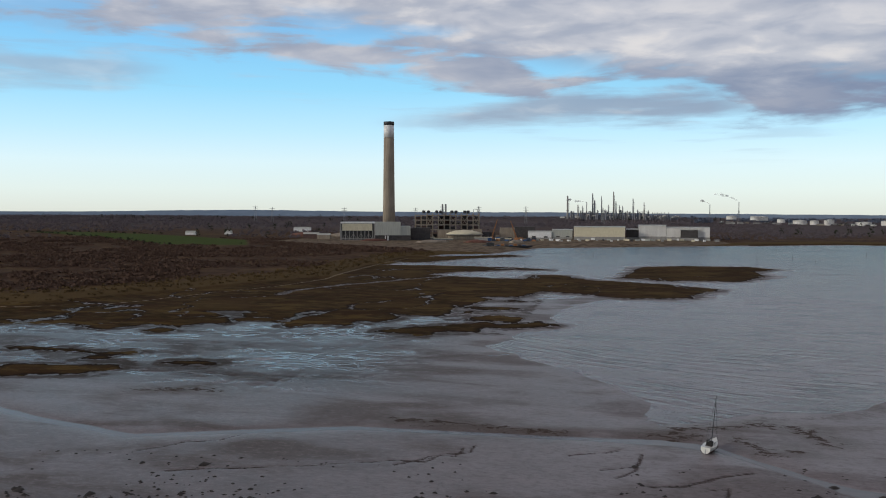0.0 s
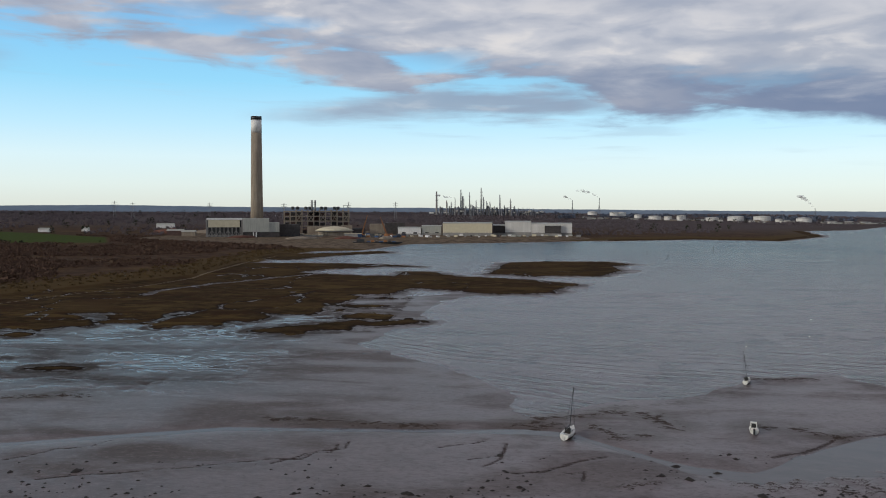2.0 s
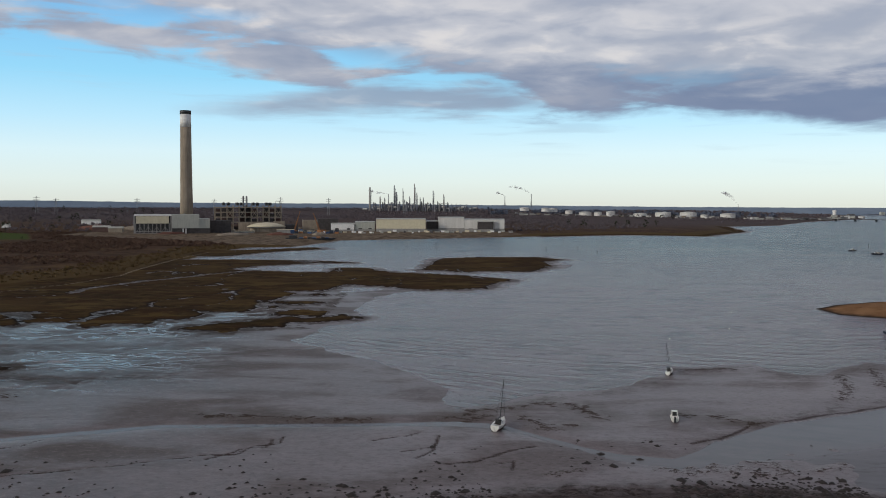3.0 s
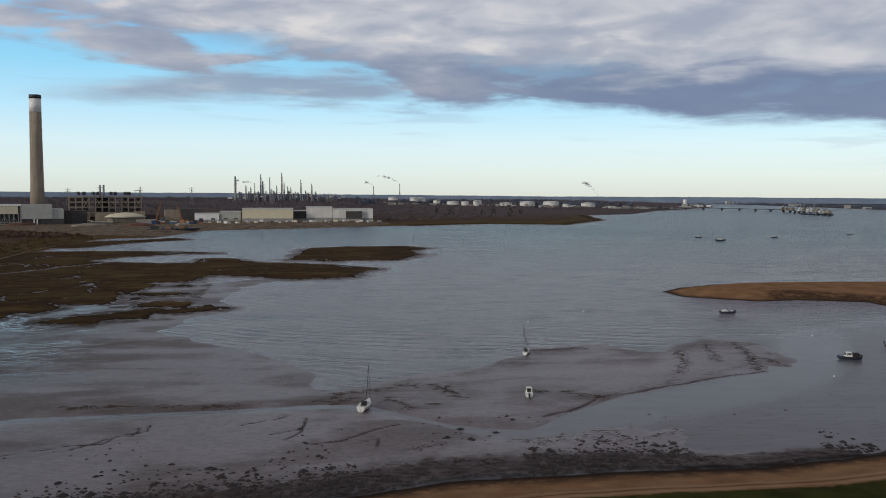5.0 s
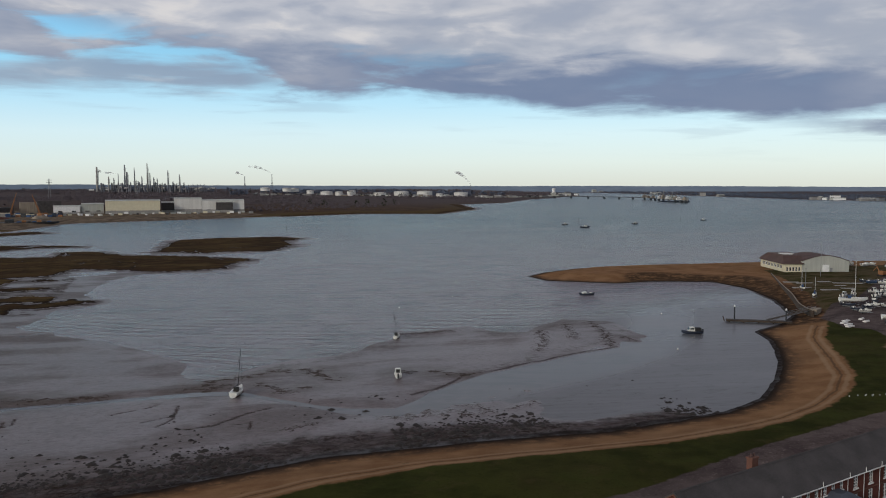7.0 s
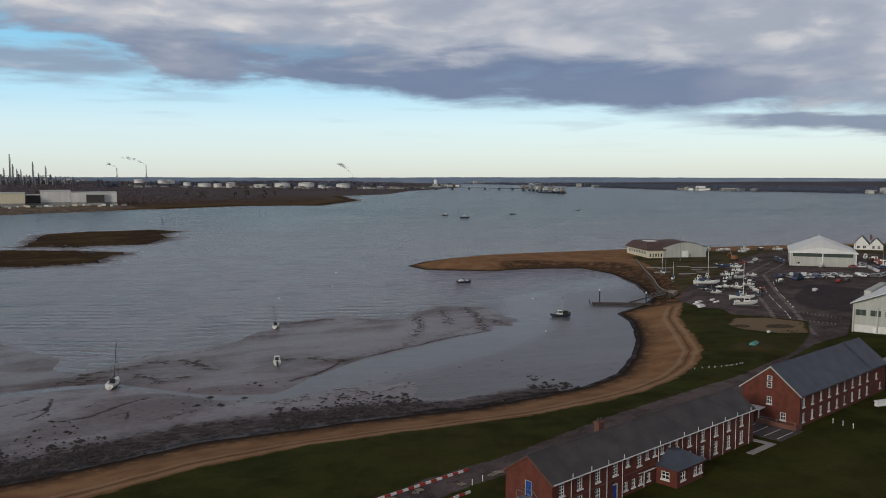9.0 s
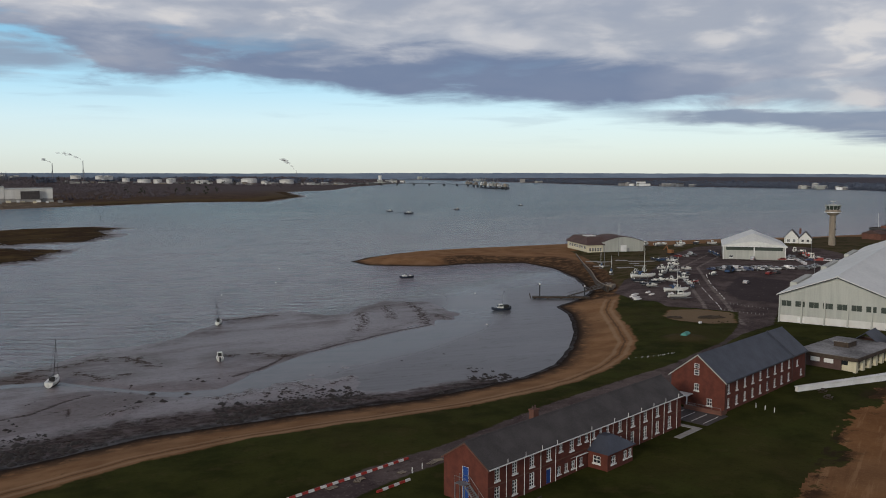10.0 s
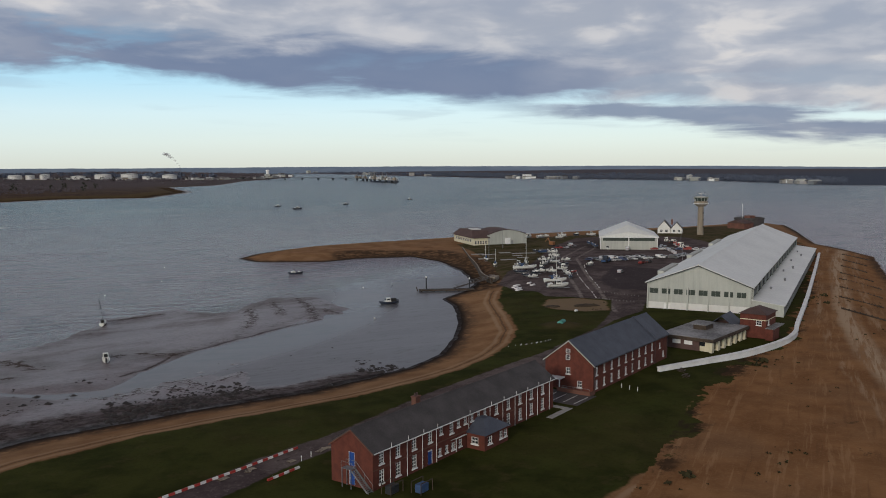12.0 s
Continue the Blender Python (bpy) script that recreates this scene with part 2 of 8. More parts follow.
    col = n.mix(n.math("MULTIPLY", torn, 0.55), col, (0.050, 0.038, 0.030))
    weed = n.math("MAXIMUM", weed, n.math("MAXIMUM", torn, n.math("MULTIPLY", slope, 0.4)))
    fringe = n.math("MULTIPLY", n.step(n.math("ADD", att("marsh"), n.math("MULTIPLY", n.math("SUBTRACT", mid, 0.5), 30.0)), -9.0, -1.0), n.step(att("marsh"), 0.5, -1.0))
    col = n.mix(n.math("MULTIPLY", n.math("MULTIPLY", fringe, n.step(jag, 0.40, 0.56)), 0.8), col, (0.044, 0.032, 0.023))
    weed = n.math("MAXIMUM", weed, n.math("MULTIPLY", fringe, 0.7))
    # stones and wrack along the top of the mud
    spotty = n.noise(at, 0.3, 6, 0.7)
    shade_band = n.math("MULTIPLY", edge("wrack", 4.5, 1.6), n.math("MULTIPLY_ADD", n.step(n.noise(n.scaled(at, (0.5, 1.0, 1)), 0.35, 6, 0.75), 0.40, 0.58), 0.25, 0.75))
    col = n.mix(n.math("MULTIPLY", shade_band, 0.68), col, n.mix(n.step(spotty, 0.4, 0.6), (0.019, 0.014, 0.012), (0.046, 0.033, 0.027)))
    wr = n.math("MULTIPLY", edge("wrack", 3.0, 1.6), n.math("MULTIPLY", n.step(n.noise(at, 0.55, 6, 0.8), 0.48, 0.56), n.step(mid, 0.40, 0.56)))
    col = n.mix(wr, col, n.mix(fine, (0.014, 0.011, 0.010), (0.050, 0.040, 0.032)))
    rough = n.math("MAXIMUM", rough, n.math("MULTIPLY", wr, 0.6))
    # salt marsh
    marsh_col = n.mix(n.step(mid, 0.36, 0.62), (0.029, 0.020, 0.010), (0.066, 0.043, 0.019))
    marsh_col = n.mix(n.math("MULTIPLY", n.step(n.noise(n.scaled(at, (0.7, 1.2, 1)), 0.05, 6, 0.74), 0.48, 0.54), 0.8), marsh_col, (0.040, 0.021, 0.012))
    marsh_col = n.mix(n.math("MULTIPLY", n.step(wide, 0.44, 0.62), 0.6), marsh_col, (0.080, 0.051, 0.021))
    marsh_col = n.mix(n.math("MULTIPLY", n.step(fine, 0.5, 0.75), 0.5), marsh_col, (0.030, 0.026, 0.011))
    marsh_col = n.mix(n.step(n.math("MULTIPLY_ADD", wobm, 0.8, att("marsh")), 3.2, 1.2), marsh_col, (0.024, 0.017, 0.012))
    marsh_col = n.mix(n.math("MULTIPLY", n.step(n.noise(n.scaled(at, (0.6, 1.3, 1)), 0.035, 6, 0.74), 0.54, 0.60), 0.7), marsh_col, (0.100, 0.066, 0.024))
    mk = edge("marsh", 0.8, 1.6)
    col = n.mix(mk, col, marsh_col)
    rough = n.math("MAXIMUM", rough, n.math("MULTIPLY", mk, 0.9))
    # mainland heath and woods floor
    heath = n.mix(n.step(mid, 0.35, 0.65), (0.046, 0.030, 0.022), (0.092, 0.058, 0.037))
    heath = n.mix(n.math("MULTIPLY", n.step(wide, 0.5, 0.66), 0.75), heath, (0.112, 0.074, 0.038))
    heath = n.mix(n.math("MULTIPLY", n.step(n.math("MULTIPLY_ADD", wobm, 4.0, att("land")), 46.0, 20.0), 0.8), heath, n.mix(fine, (0.066, 0.046, 0.019), (0.125, 0.088, 0.040)))
    # far ground fades to blue-grey and mauve: haze painted into the base colour
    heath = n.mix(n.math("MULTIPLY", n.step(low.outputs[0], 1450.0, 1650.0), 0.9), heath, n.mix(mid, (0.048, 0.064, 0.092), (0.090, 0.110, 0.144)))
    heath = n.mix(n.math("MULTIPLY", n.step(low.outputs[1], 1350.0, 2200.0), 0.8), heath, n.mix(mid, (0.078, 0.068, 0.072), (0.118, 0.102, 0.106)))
    hk = edge("land", 3.0, 2.0)
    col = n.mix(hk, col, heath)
    track = n.math("ABSOLUTE", n.math("MULTIPLY_ADD", wobm, 0.5, att("track")))
    col = n.mix(n.math("MULTIPLY", n.step(track, 1.5, 0.5), 0.75), col, (0.30, 0.25, 0.18))
    fk = edge("field", 3.0, 0.6)
    col = n.mix(fk, col, n.mix(mid, (0.042, 0.062, 0.016), (0.070, 0.096, 0.026)))
    yk = edge("yard", 3.0, 1.0)
    col = n.mix(yk, col, n.mix(n.step(mid, 0.36, 0.64), (0.085, 0.064, 0.046), (0.21, 0.168, 0.122)))
    rough = n.math("MAXIMUM", rough, n.math("MULTIPLY", hk, 0.9))
    # sand and shingle of the spit
    sand = n.mix(n.step(mid, 0.3, 0.7), (0.166, 0.079, 0.034), (0.254, 0.130, 0.058))
    sand = n.mix(n.math("MULTIPLY", n.step(wide, 0.46, 0.60), 0.35), sand, (0.165, 0.100, 0.058))
    sand = n.mix(n.math("MULTIPLY", n.step(fine, 0.45, 0.8), 0.5), sand, (0.29, 0.175, 0.092))
    outer = n.step(att("drift"), 50.0, 60.0)
    sand = n.mix(n.math("MULTIPLY_ADD", outer, -0.36, 0.36), sand, n.mix(n.step(mid, 0.36, 0.64), (0.210, 0.128, 0.072), (0.290, 0.188, 0.112)))
    blot = n.noise(n.scaled(at, (1.0, 1.5, 1)), 0.07, 6, 0.72)
    sand = n.mix(n.math("MULTIPLY", n.step(blot, 0.64, 0.69), 0.75), sand, (0.060, 0.040, 0.022))
    # wash lines and wheel marks run along the outer beach
    turned = n.node("ShaderNodeMapping", vector_type="POINT")
    n.put(turned.inputs[0], at)
    turned.inputs["Rotation"].default_value = (0, 0, radians(-31))
    lines = n.noise(n.scaled(turned.outputs[0], (0.035, 0.5, 1)), 1.0, 6, 0.66, 0.3)
    sand = n.mix(n.math("MULTIPLY", n.math("MULTIPLY", n.step(lines, 0.56, 0.64), outer), 0.36), sand, (0.125, 0.062, 0.030))
    sand = n.mix(n.math("MULTIPLY", n.math("MULTIPLY", n.step(lines, 0.44, 0.36), outer), 0.40), sand, (0.34, 0.20, 0.105))
    sand = n.mix(n.math("MULTIPLY", edge("bare", 1.0, 0.5), 0.85), sand, n.mix(fine, (0.125, 0.094, 0.058), (0.225, 0.175, 0.115)))
    sk = edge("sand", 0.5, 0.2)
    # dark damp foot of the beach and a drift line higher up
    spots = n.noise(at, 0.3, 5, 0.7)
    damp = n.step(n.math("MULTIPLY_ADD", wobm, 0.8, att("sand")), 6.5, 1.0)
    sand = n.mix(n.math("MULTIPLY", damp, n.step(spots, 0.30, 0.52)), sand, (0.060, 0.039, 0.026))
    lee = n.math("MULTIPLY", n.step(n.math("MULTIPLY_ADD", wobm, 1.5, att("lee")), -3.0, 5.0), n.step(spots, 0.28, 0.56))
    sand = n.mix(n.math("MULTIPLY", lee, 0.9), sand, (0.044, 0.029, 0.019))
    drift = n.math("ABSOLUTE", n.math("MULTIPLY_ADD", wobm, 0.25, att("drift")))
    sand = n.mix(n.math("MULTIPLY", n.step(drift, 0.50, 0.08), 0.75), sand, (0.090, 0.055, 0.032))
    sand = n.mix(n.math("MULTIPLY", n.step(n.math("ABSOLUTE", n.math("SUBTRACT", drift, 1.6)), 0.9, 0.2), 0.45), sand, (0.34, 0.240, 0.150))
    ridge = n.math("ABSOLUTE", n.math("MULTIPLY_ADD", wobm, 0.4, att("crest")))
    sand = n.mix(n.math("MULTIPLY", n.step(ridge, 4.6, 0.8), n.math("MULTIPLY", n.step(lines, 0.36, 0.54), 0.85)), sand, (0.40, 0.295, 0.195))
    sand = n.mix(n.math("MULTIPLY", n.step(n.math("ABSOLUTE", n.math("SUBTRACT", ridge, 7.5)), 2.2, 0.4), n.math("MULTIPLY", n.step(lines, 0.46, 0.60), 0.5)), sand, (0.38, 0.27, 0.175))
    # black weedy fringe where the inner beach meets the bay
    foot = n.math("MULTIPLY_ADD", n.math("SUBTRACT", spots, 0.5), 4.0, att("sand"))
    foot = n.math("MULTIPLY", n.math("MULTIPLY", n.step(foot, -3.4, -1.2), n.step(foot, 2.4, 0.4)), n.step(att("drift"), 60.0, 50.0))
    col = n.mix(sk, col, sand)
    col = n.mix(n.math("MULTIPLY", foot, n.math("MULTIPLY", n.step(low.outputs[1], 470.0, 440.0), 0.86)), col, (0.016, 0.013, 0.012))
    rough = n.math("MAXIMUM", rough, n.math("MULTIPLY", sk, 0.85))
    # turf
    turf = n.mix(n.step(mid, 0.34, 0.66), (0.023, 0.026, 0.007), (0.042, 0.045, 0.012))
    turf = n.mix(n.math("MULTIPLY", n.step(wide, 0.48, 0.64), 0.5), turf, (0.057, 0.049, 0.018))
    turf = n.mix(n.math("MULTIPLY", n.step(n.noise(n.scaled(at, (0.7, 1.0, 1)), 0.09, 5, 0.66), 0.50, 0.66), 0.4), turf, (0.046, 0.056, 0.014))
    worn = n.step(n.noise(at, 0.22, 6, 0.72), 0.54, 0.66)
    turf = n.mix(n.math("MULTIPLY", worn, 0.35), turf, (0.070, 0.052, 0.024))
    turf = n.mix(n.math("MULTIPLY", n.step(fine, 0.5, 0.72), 0.6), turf, (0.017, 0.023, 0.005))
    rough_ground = n.math("MULTIPLY", n.step(n.math("MULTIPLY_ADD", low.outputs[0], 0.5, n.math("MULTIPLY_ADD", wobm, 6.0, low.outputs[1])), 335.0, 385.0), n.step(n.noise(n.scaled(at, (0.6, 1.0, 1)), 0.16, 5, 0.7), 0.36, 0.56))
    turf = n.mix(n.math("MULTIPLY", rough_ground, 0.8), turf, n.mix(fine, (0.060, 0.044, 0.024), (0.135, 0.100, 0.060)))
    hump = n.step(n.math("MULTIPLY_ADD", wobm, 0.8, att("hump")), 0.0, 3.5)
    turf = n.mix(n.math("MULTIPLY", hump, 0.75), turf, n.mix(mid, (0.046, 0.036, 0.018), (0.086, 0.066, 0.034)))
    gk = n.step(n.math("ADD", n.math("MULTIPLY_ADD", wobm, 0.5, att("grass")), n.math("MULTIPLY", n.math("SUBTRACT", mid, 0.5), n.math("MULTIPLY_ADD", n.step(att("drift"), 50.0, 60.0), 22.0, 3.0))), -0.6, 0.6)
    col = n.mix(gk, col, turf)
    # dark scrubby margin where the turf gives out on the shingle
    rag = n.math("ABSOLUTE", n.math("MULTIPLY_ADD", wobm, 1.2, att("grass")))
    rag = n.math("MULTIPLY", n.step(rag, 5.0, 1.0), n.math("MULTIPLY", n.step(blot, 0.50, 0.58), n.step(att("drift"), 50.0, 60.0)))
    col = n.mix(n.math("MULTIPLY", rag, 0.85), col, (0.032, 0.022, 0.014))
    # tarmac and worn gravel
    tar = n.mix(n.step(mid, 0.36, 0.66), (0.066, 0.050, 0.050), (0.125, 0.100, 0.094))
    tar = n.mix(n.math("MULTIPLY", n.step(n.noise(at, 0.25, 6, 0.75), 0.52, 0.62), 0.5), tar, (0.062, 0.048, 0.046))
    tar = n.mix(n.math("MULTIPLY", n.step(fine, 0.52, 0.72), 0.45), tar, (0.25, 0.215, 0.19))
    tar = n.mix(n.math("MULTIPLY", n.step(wide, 0.50, 0.60), 0.6), tar, (0.052, 0.041, 0.041))
    tar = n.mix(n.math("MULTIPLY", edge("asphalt", 1.0, 0.8), 0.85), tar, n.mix(fine, (0.040, 0.032, 0.034), (0.066, 0.054, 0.056)))
    fleck = n.noise(n.scaled(at, (0.7, 1.0, 1)), 0.7, 6, 0.8)
    tar = n.mix(n.math("MULTIPLY", n.step(fleck, 0.60, 0.66), 0.55), tar, (0.24, 0.21, 0.19))
    tar = n.mix(n.math("MULTIPLY", n.step(fleck, 0.42, 0.36), 0.6), tar, (0.034, 0.025, 0.027))
    rut = n.math("ABSOLUTE", n.math("MULTIPLY_ADD", wobm, 0.3, att("rut")))
    tar = n.mix(n.math("MULTIPLY", n.step(rut, 1.1, 0.3), n.math("MULTIPLY", n.step(spots, 0.36, 0.56), 0.7)), tar, (0.27, 0.235, 0.21))
    tk = edge("tarmac", 0.35, 0.35)
    col = n.mix(tk, col, tar)
    firm = n.math("MAXIMUM", n.math("MAXIMUM", mk, hk), n.math("MAXIMUM", n.math("MAXIMUM", sk, weed), n.math("MAXIMUM", cut, shade_band)))
    rough = n.math("MAXIMUM", rough, n.math("MULTIPLY", firm, 0.88))
    relief = n.math("MULTIPLY", n.math("ADD", n.math("MULTIPLY", fine, 0.5), n.math("ADD", n.math("MULTIPLY", wob, 0.7), n.math("MULTIPLY", ribs, 0.6))), n.math("MULTIPLY_ADD", firm, 0.5, 0.5))
    surface(n, col, rough, relief, 0.35, 0.25, 0.0, n.math("MULTIPLY", n.math("MULTIPLY_ADD", att("pools"), -0.11, n.math("MULTIPLY_ADD", wet, 0.22, 0.20)), n.math("SUBTRACT", 1.05, firm)))
    return m


def build_water_material():
    m, n = material("estuary_water")
    at = n.node("ShaderNodeNewGeometry").outputs["Position"]
    calm = n.node("ShaderNodeAttribute", attribute_name="calm").outputs["Fac"]
    silt = n.node("ShaderNodeAttribute", attribute_name="silt").outputs["Fac"]
    sep = n.node("ShaderNodeSeparateXYZ")
    n.put(sep.inputs[0], at)
    # grows with distance out, not measured depth
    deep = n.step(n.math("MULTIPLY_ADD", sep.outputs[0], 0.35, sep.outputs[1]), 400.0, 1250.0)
    slick = n.noise(n.scaled(at, (0.006, 0.016, 1)), 1.0, 4, 0.55, 0.5)
    drift = n.noise(n.scaled(at, (0.0022, 0.010, 1)), 1.0, 6, 0.62, 0.6)
    lanes = n.noise(n.scaled(at, (0.0016, 0.016, 1)), 1.0, 5, 0.6, 0.3)
    # long low ripples in bent rows, with finer chop between them
    bend = n.noise(at, 0.012, 3, 0.5)
    swing = n.math("EXPONENT", n.math("MULTIPLY_ADD", n.math("MAXIMUM", sep.outputs[0], -70.0), -0.0143, -0.86))
    lean = n.math("ADD", n.math("MULTIPLY_ADD", sep.outputs[0], 0.16, sep.outputs[1]), n.math("MULTIPLY_ADD", swing, -60.0, n.math("MULTIPLY", bend, 26.0)))
    rows = n.math("SINE", n.math("MULTIPLY", lean, 0.80))
    rows2 = n.math("SINE", n.math("MULTIPLY_ADD", lean, 1.9, n.math("MULTIPLY", slick, 25.0)))
    gust = n.step(n.noise(n.scaled(at, (0.03, 0.07, 1)), 1.0, 4, 0.6), 0.36, 0.62)
    rows = n.math("MULTIPLY", n.math("MULTIPLY_ADD", rows2, 0.6, rows), gust)
    swell = n.noise(n.scaled(at, (0.032, 0.055, 1)), 1.0, 7, 0.78, 0.3)
    chop = n.noise(n.scaled(at, (0.35, 0.8, 1)), 1.0, 4, 0.6, 0.4)
    col = n.mix(n.step(slick, 0.38, 0.64), (0.190, 0.164, 0.196), (0.240, 0.210, 0.244))
    # bluer further out: the sky's reflection is put into the water colour
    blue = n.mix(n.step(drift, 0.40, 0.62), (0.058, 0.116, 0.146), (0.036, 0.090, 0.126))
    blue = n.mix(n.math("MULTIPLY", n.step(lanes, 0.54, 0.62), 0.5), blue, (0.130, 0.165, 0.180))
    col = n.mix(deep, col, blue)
    # swell and ripple rows also painted light and dark, imitating reflections on their slopes
    col = n.mix(n.math("MULTIPLY", n.step(swell, 0.50, 0.60), 0.55), col, (0.178, 0.176, 0.188))
    col = n.mix(n.math("MULTIPLY", n.step(swell, 0.50, 0.40), 0.52), col, (0.058, 0.072, 0.090))
    col = n.mix(n.math("MULTIPLY", n.step(rows, 0.2, 1.2), 0.30), col, (0.270, 0.255, 0.285))
    col = n.mix(n.math("MULTIPLY", n.step(rows, -0.2, -1.2), 0.30), col, (0.085, 0.085, 0.100))
    col = n.mix(n.math("MULTIPLY", calm, 0.8), col, n.mix(n.step(slick, 0.40, 0.60), (0.092, 0.110, 0.114), (0.118, 0.124, 0.126)))
    col = n.mix(n.math("MULTIPLY", silt, 0.85), col, n.mix(n.step(n.noise(n.scaled(at, (0.025, 0.06, 1)), 1.0, 5, 0.6, 0.6), 0.34, 0.66), (0.086, 0.080, 0.088), (0.116, 0.109, 0.118)))
    marks = n.step(n.noise(n.scaled(at, (0.16, 0.55, 1)), 1.0, 6, 0.74, 0.5), 0.55, 0.62)
    col = n.mix(n.math("MULTIPLY", n.math("MULTIPLY", marks, silt), 0.62), col, (0.036, 0.031, 0.031))
    h = n.math("ADD", n.math("ADD", n.math("MULTIPLY", rows, 0.30), n.math("MULTIPLY", chop, 0.72)), n.math("MULTIPLY", swell, 0.8))
    h = n.math("MULTIPLY", h, n.math("MULTIPLY_ADD", calm, -0.99, 1.0))
    rough = n.math("MULTIPLY_ADD", silt, 0.06, n.math("MULTIPLY_ADD", slick, 0.12, 0.18))
    surface(n, col, rough, h, 1.0, 2.4, 0.0, n.math("MULTIPLY_ADD", silt, 0.02, n.math("MULTIPLY_ADD", calm, -0.13, n.math("MULTIPLY_ADD", deep, -0.08, 0.36))), IOR=1.33)
    return m


GROUND = build_ground_material()
WATER = build_water_material()

# ---- plan of the coast (metres; the camera stands near the origin, y is ahead) ----
WATERLINE = [(4, 527), (-22, 503), (-38, 472), (-45, 422), (-46, 382), (-52, 350), (-59, 324), (-44, 303), (-26, 283), (-15, 269), (-8, 258), (-1, 242), (-1, 225), (3, 217),
             (10, 224), (25, 234), (39, 239), (52, 246), (66, 264), (80, 273), (93, 276), (101, 262), (112, 259), (133, 280), (146, 274), (144, 246), (128, 236), (103, 225), (75, 209), (60, 193)]
MUD = [(-900, 330), (-420, 360), (-291, 400), (-190, 410), (-118, 420), (-60, 485)] + WATERLINE + [(78, 191), (98, 196), (112, 186), (112, 170), (100, 150), (60, 135), (-5, 122), (-250, 70), (-900, 40)]
MARSH = [(-900, 300), (-420, 318), (-249, 337), (-234, 341), (-210, 325), (-201, 347), (-186, 343), (-183, 356), (-174, 356), (-183, 381), (-199, 393), (-178, 402), (-161, 398), (-142, 350), (-137, 364), (-121, 362), (-123, 380), (-112, 375), (-107, 395),
         (-123, 414), (-105, 400), (-90, 401), (-88, 419), (-95, 449), (-77, 430), (-89, 443), (-80, 481), (-89, 495), (-70, 498), (-58, 535), (-39, 528), (-8, 504), (24, 513), (36, 554), (48, 571), (38, 586), (10, 611), (-29, 627), (-50, 649), (-61, 675), (-82, 671),
         (-83, 632), (-104, 628), (-135, 640), (-158, 656), (-143, 689), (-103, 725), (-77, 730), (-118, 758), (-178, 761), (-240, 758), (-900, 740)]
ISLAND = [(-16, 656), (-11, 717), (-2, 791), (38, 808), (88, 811), (107, 777), (86, 751), (86, 700), (65, 641), (30, 644), (14, 631), (2, 644)]
STRIP = [(-260, 800), (-200, 807), (-181, 870), (-126, 939), (-145, 971), (-193, 923), (-260, 899)]
CLUMP_A = [(-103, 348), (-97, 360), (-77, 376), (-66, 387), (-60, 380), (-45, 393), (-36, 382), (-52, 371), (-65, 367), (-62, 353), (-75, 357), (-82, 346), (-84, 338), (-92, 343)]
CLUMP_E = [(-196, 326), (-194, 337), (-184, 337), (-179, 330), (-184, 323)]
CLUMP_F = [(-178, 271), (-170, 271), (-168, 265), (-175, 264)]
CLUMP_B = [(-190, 249), (-173, 254), (-158, 260), (-154, 253), (-160, 241), (-190, 233)]
CLUMP_C = [(-215, 284), (-192, 284), (-179, 279), (-166, 285), (-164, 278), (-171, 272), (-187, 275), (-215, 276)]
CLUMP_D = [(-147, 265), (-141, 270), (-130, 267), (-137, 262)]
MAINLAND = [(-5000, 250), (-900, 330), (-420, 372), (-291, 392), (-269, 452), (-241, 533), (-207, 614), (-221, 744), (-228, 886), (-216, 960), (-168, 984), (-150, 1080), (-138, 1156), (-67, 1196), (53, 1266),
            (187, 1344), (286, 1400), (404, 1350), (533, 1568), (610, 1914), (784, 2040), (1000, 2420), (1448, 3006), (1560, 3240), (1900, 4000), (2100, 5400), (-5000, 5400)]
SALTINGS = [(140, 1300), (286, 1390), (404, 1342), (545, 1572), (625, 1914), (560, 1960), (430, 1700), (300, 1560), (150, 1420)]
FAR_SHORE = [(2000, 5400), (2100, 4300), (1896, 2767), (1785, 2123), (1865, 1716), (1887, 1442), (1851, 1329), (1765, 1120), (1683, 932), (2000, 400), (5400, 100), (5400, 5400)]
SPIT = [(-900, 60), (-250, 108), (-120, 128), (-5, 140), (23, 149), (57, 150), (82, 149), (98, 152), (113, 155), (128, 162), (144, 178), (161, 198), (178, 224), (184, 240), (205, 252), (219, 265), (240, 302), (255, 343), (256, 372),
        (228, 382), (206, 380), (192, 391), (178, 402), (178, 424), (194, 440), (223, 455), (258, 457), (343, 452), (400, 440), (470, 428), (520, 414), (600, 410), (620, 380), (560, 330), (492, 276), (470, 242), (446, 214), (372, 168), (300, 120), (230, 60), (140, -40), (0, -120), (-900, -200)]
TURF = [(-900, 30), (-120, 96), (2, 121), (20, 128), (40, 132), (61, 132), (86, 132), (101, 134), (116, 138), (131, 145), (146, 155), (159, 168), (172, 187), (190, 215), (208, 234), (228, 258), (240, 276), (258, 304), (284, 352), (302, 392), (340, 400),
        (430, 392), (520, 390), (560, 372), (470, 276), (412, 228), (262, 140), (208, 111), (184, 106), (163, 97), (131, 84), (126, 78), (102, 66), (84, 61), (40, 10), (-900, -150)]
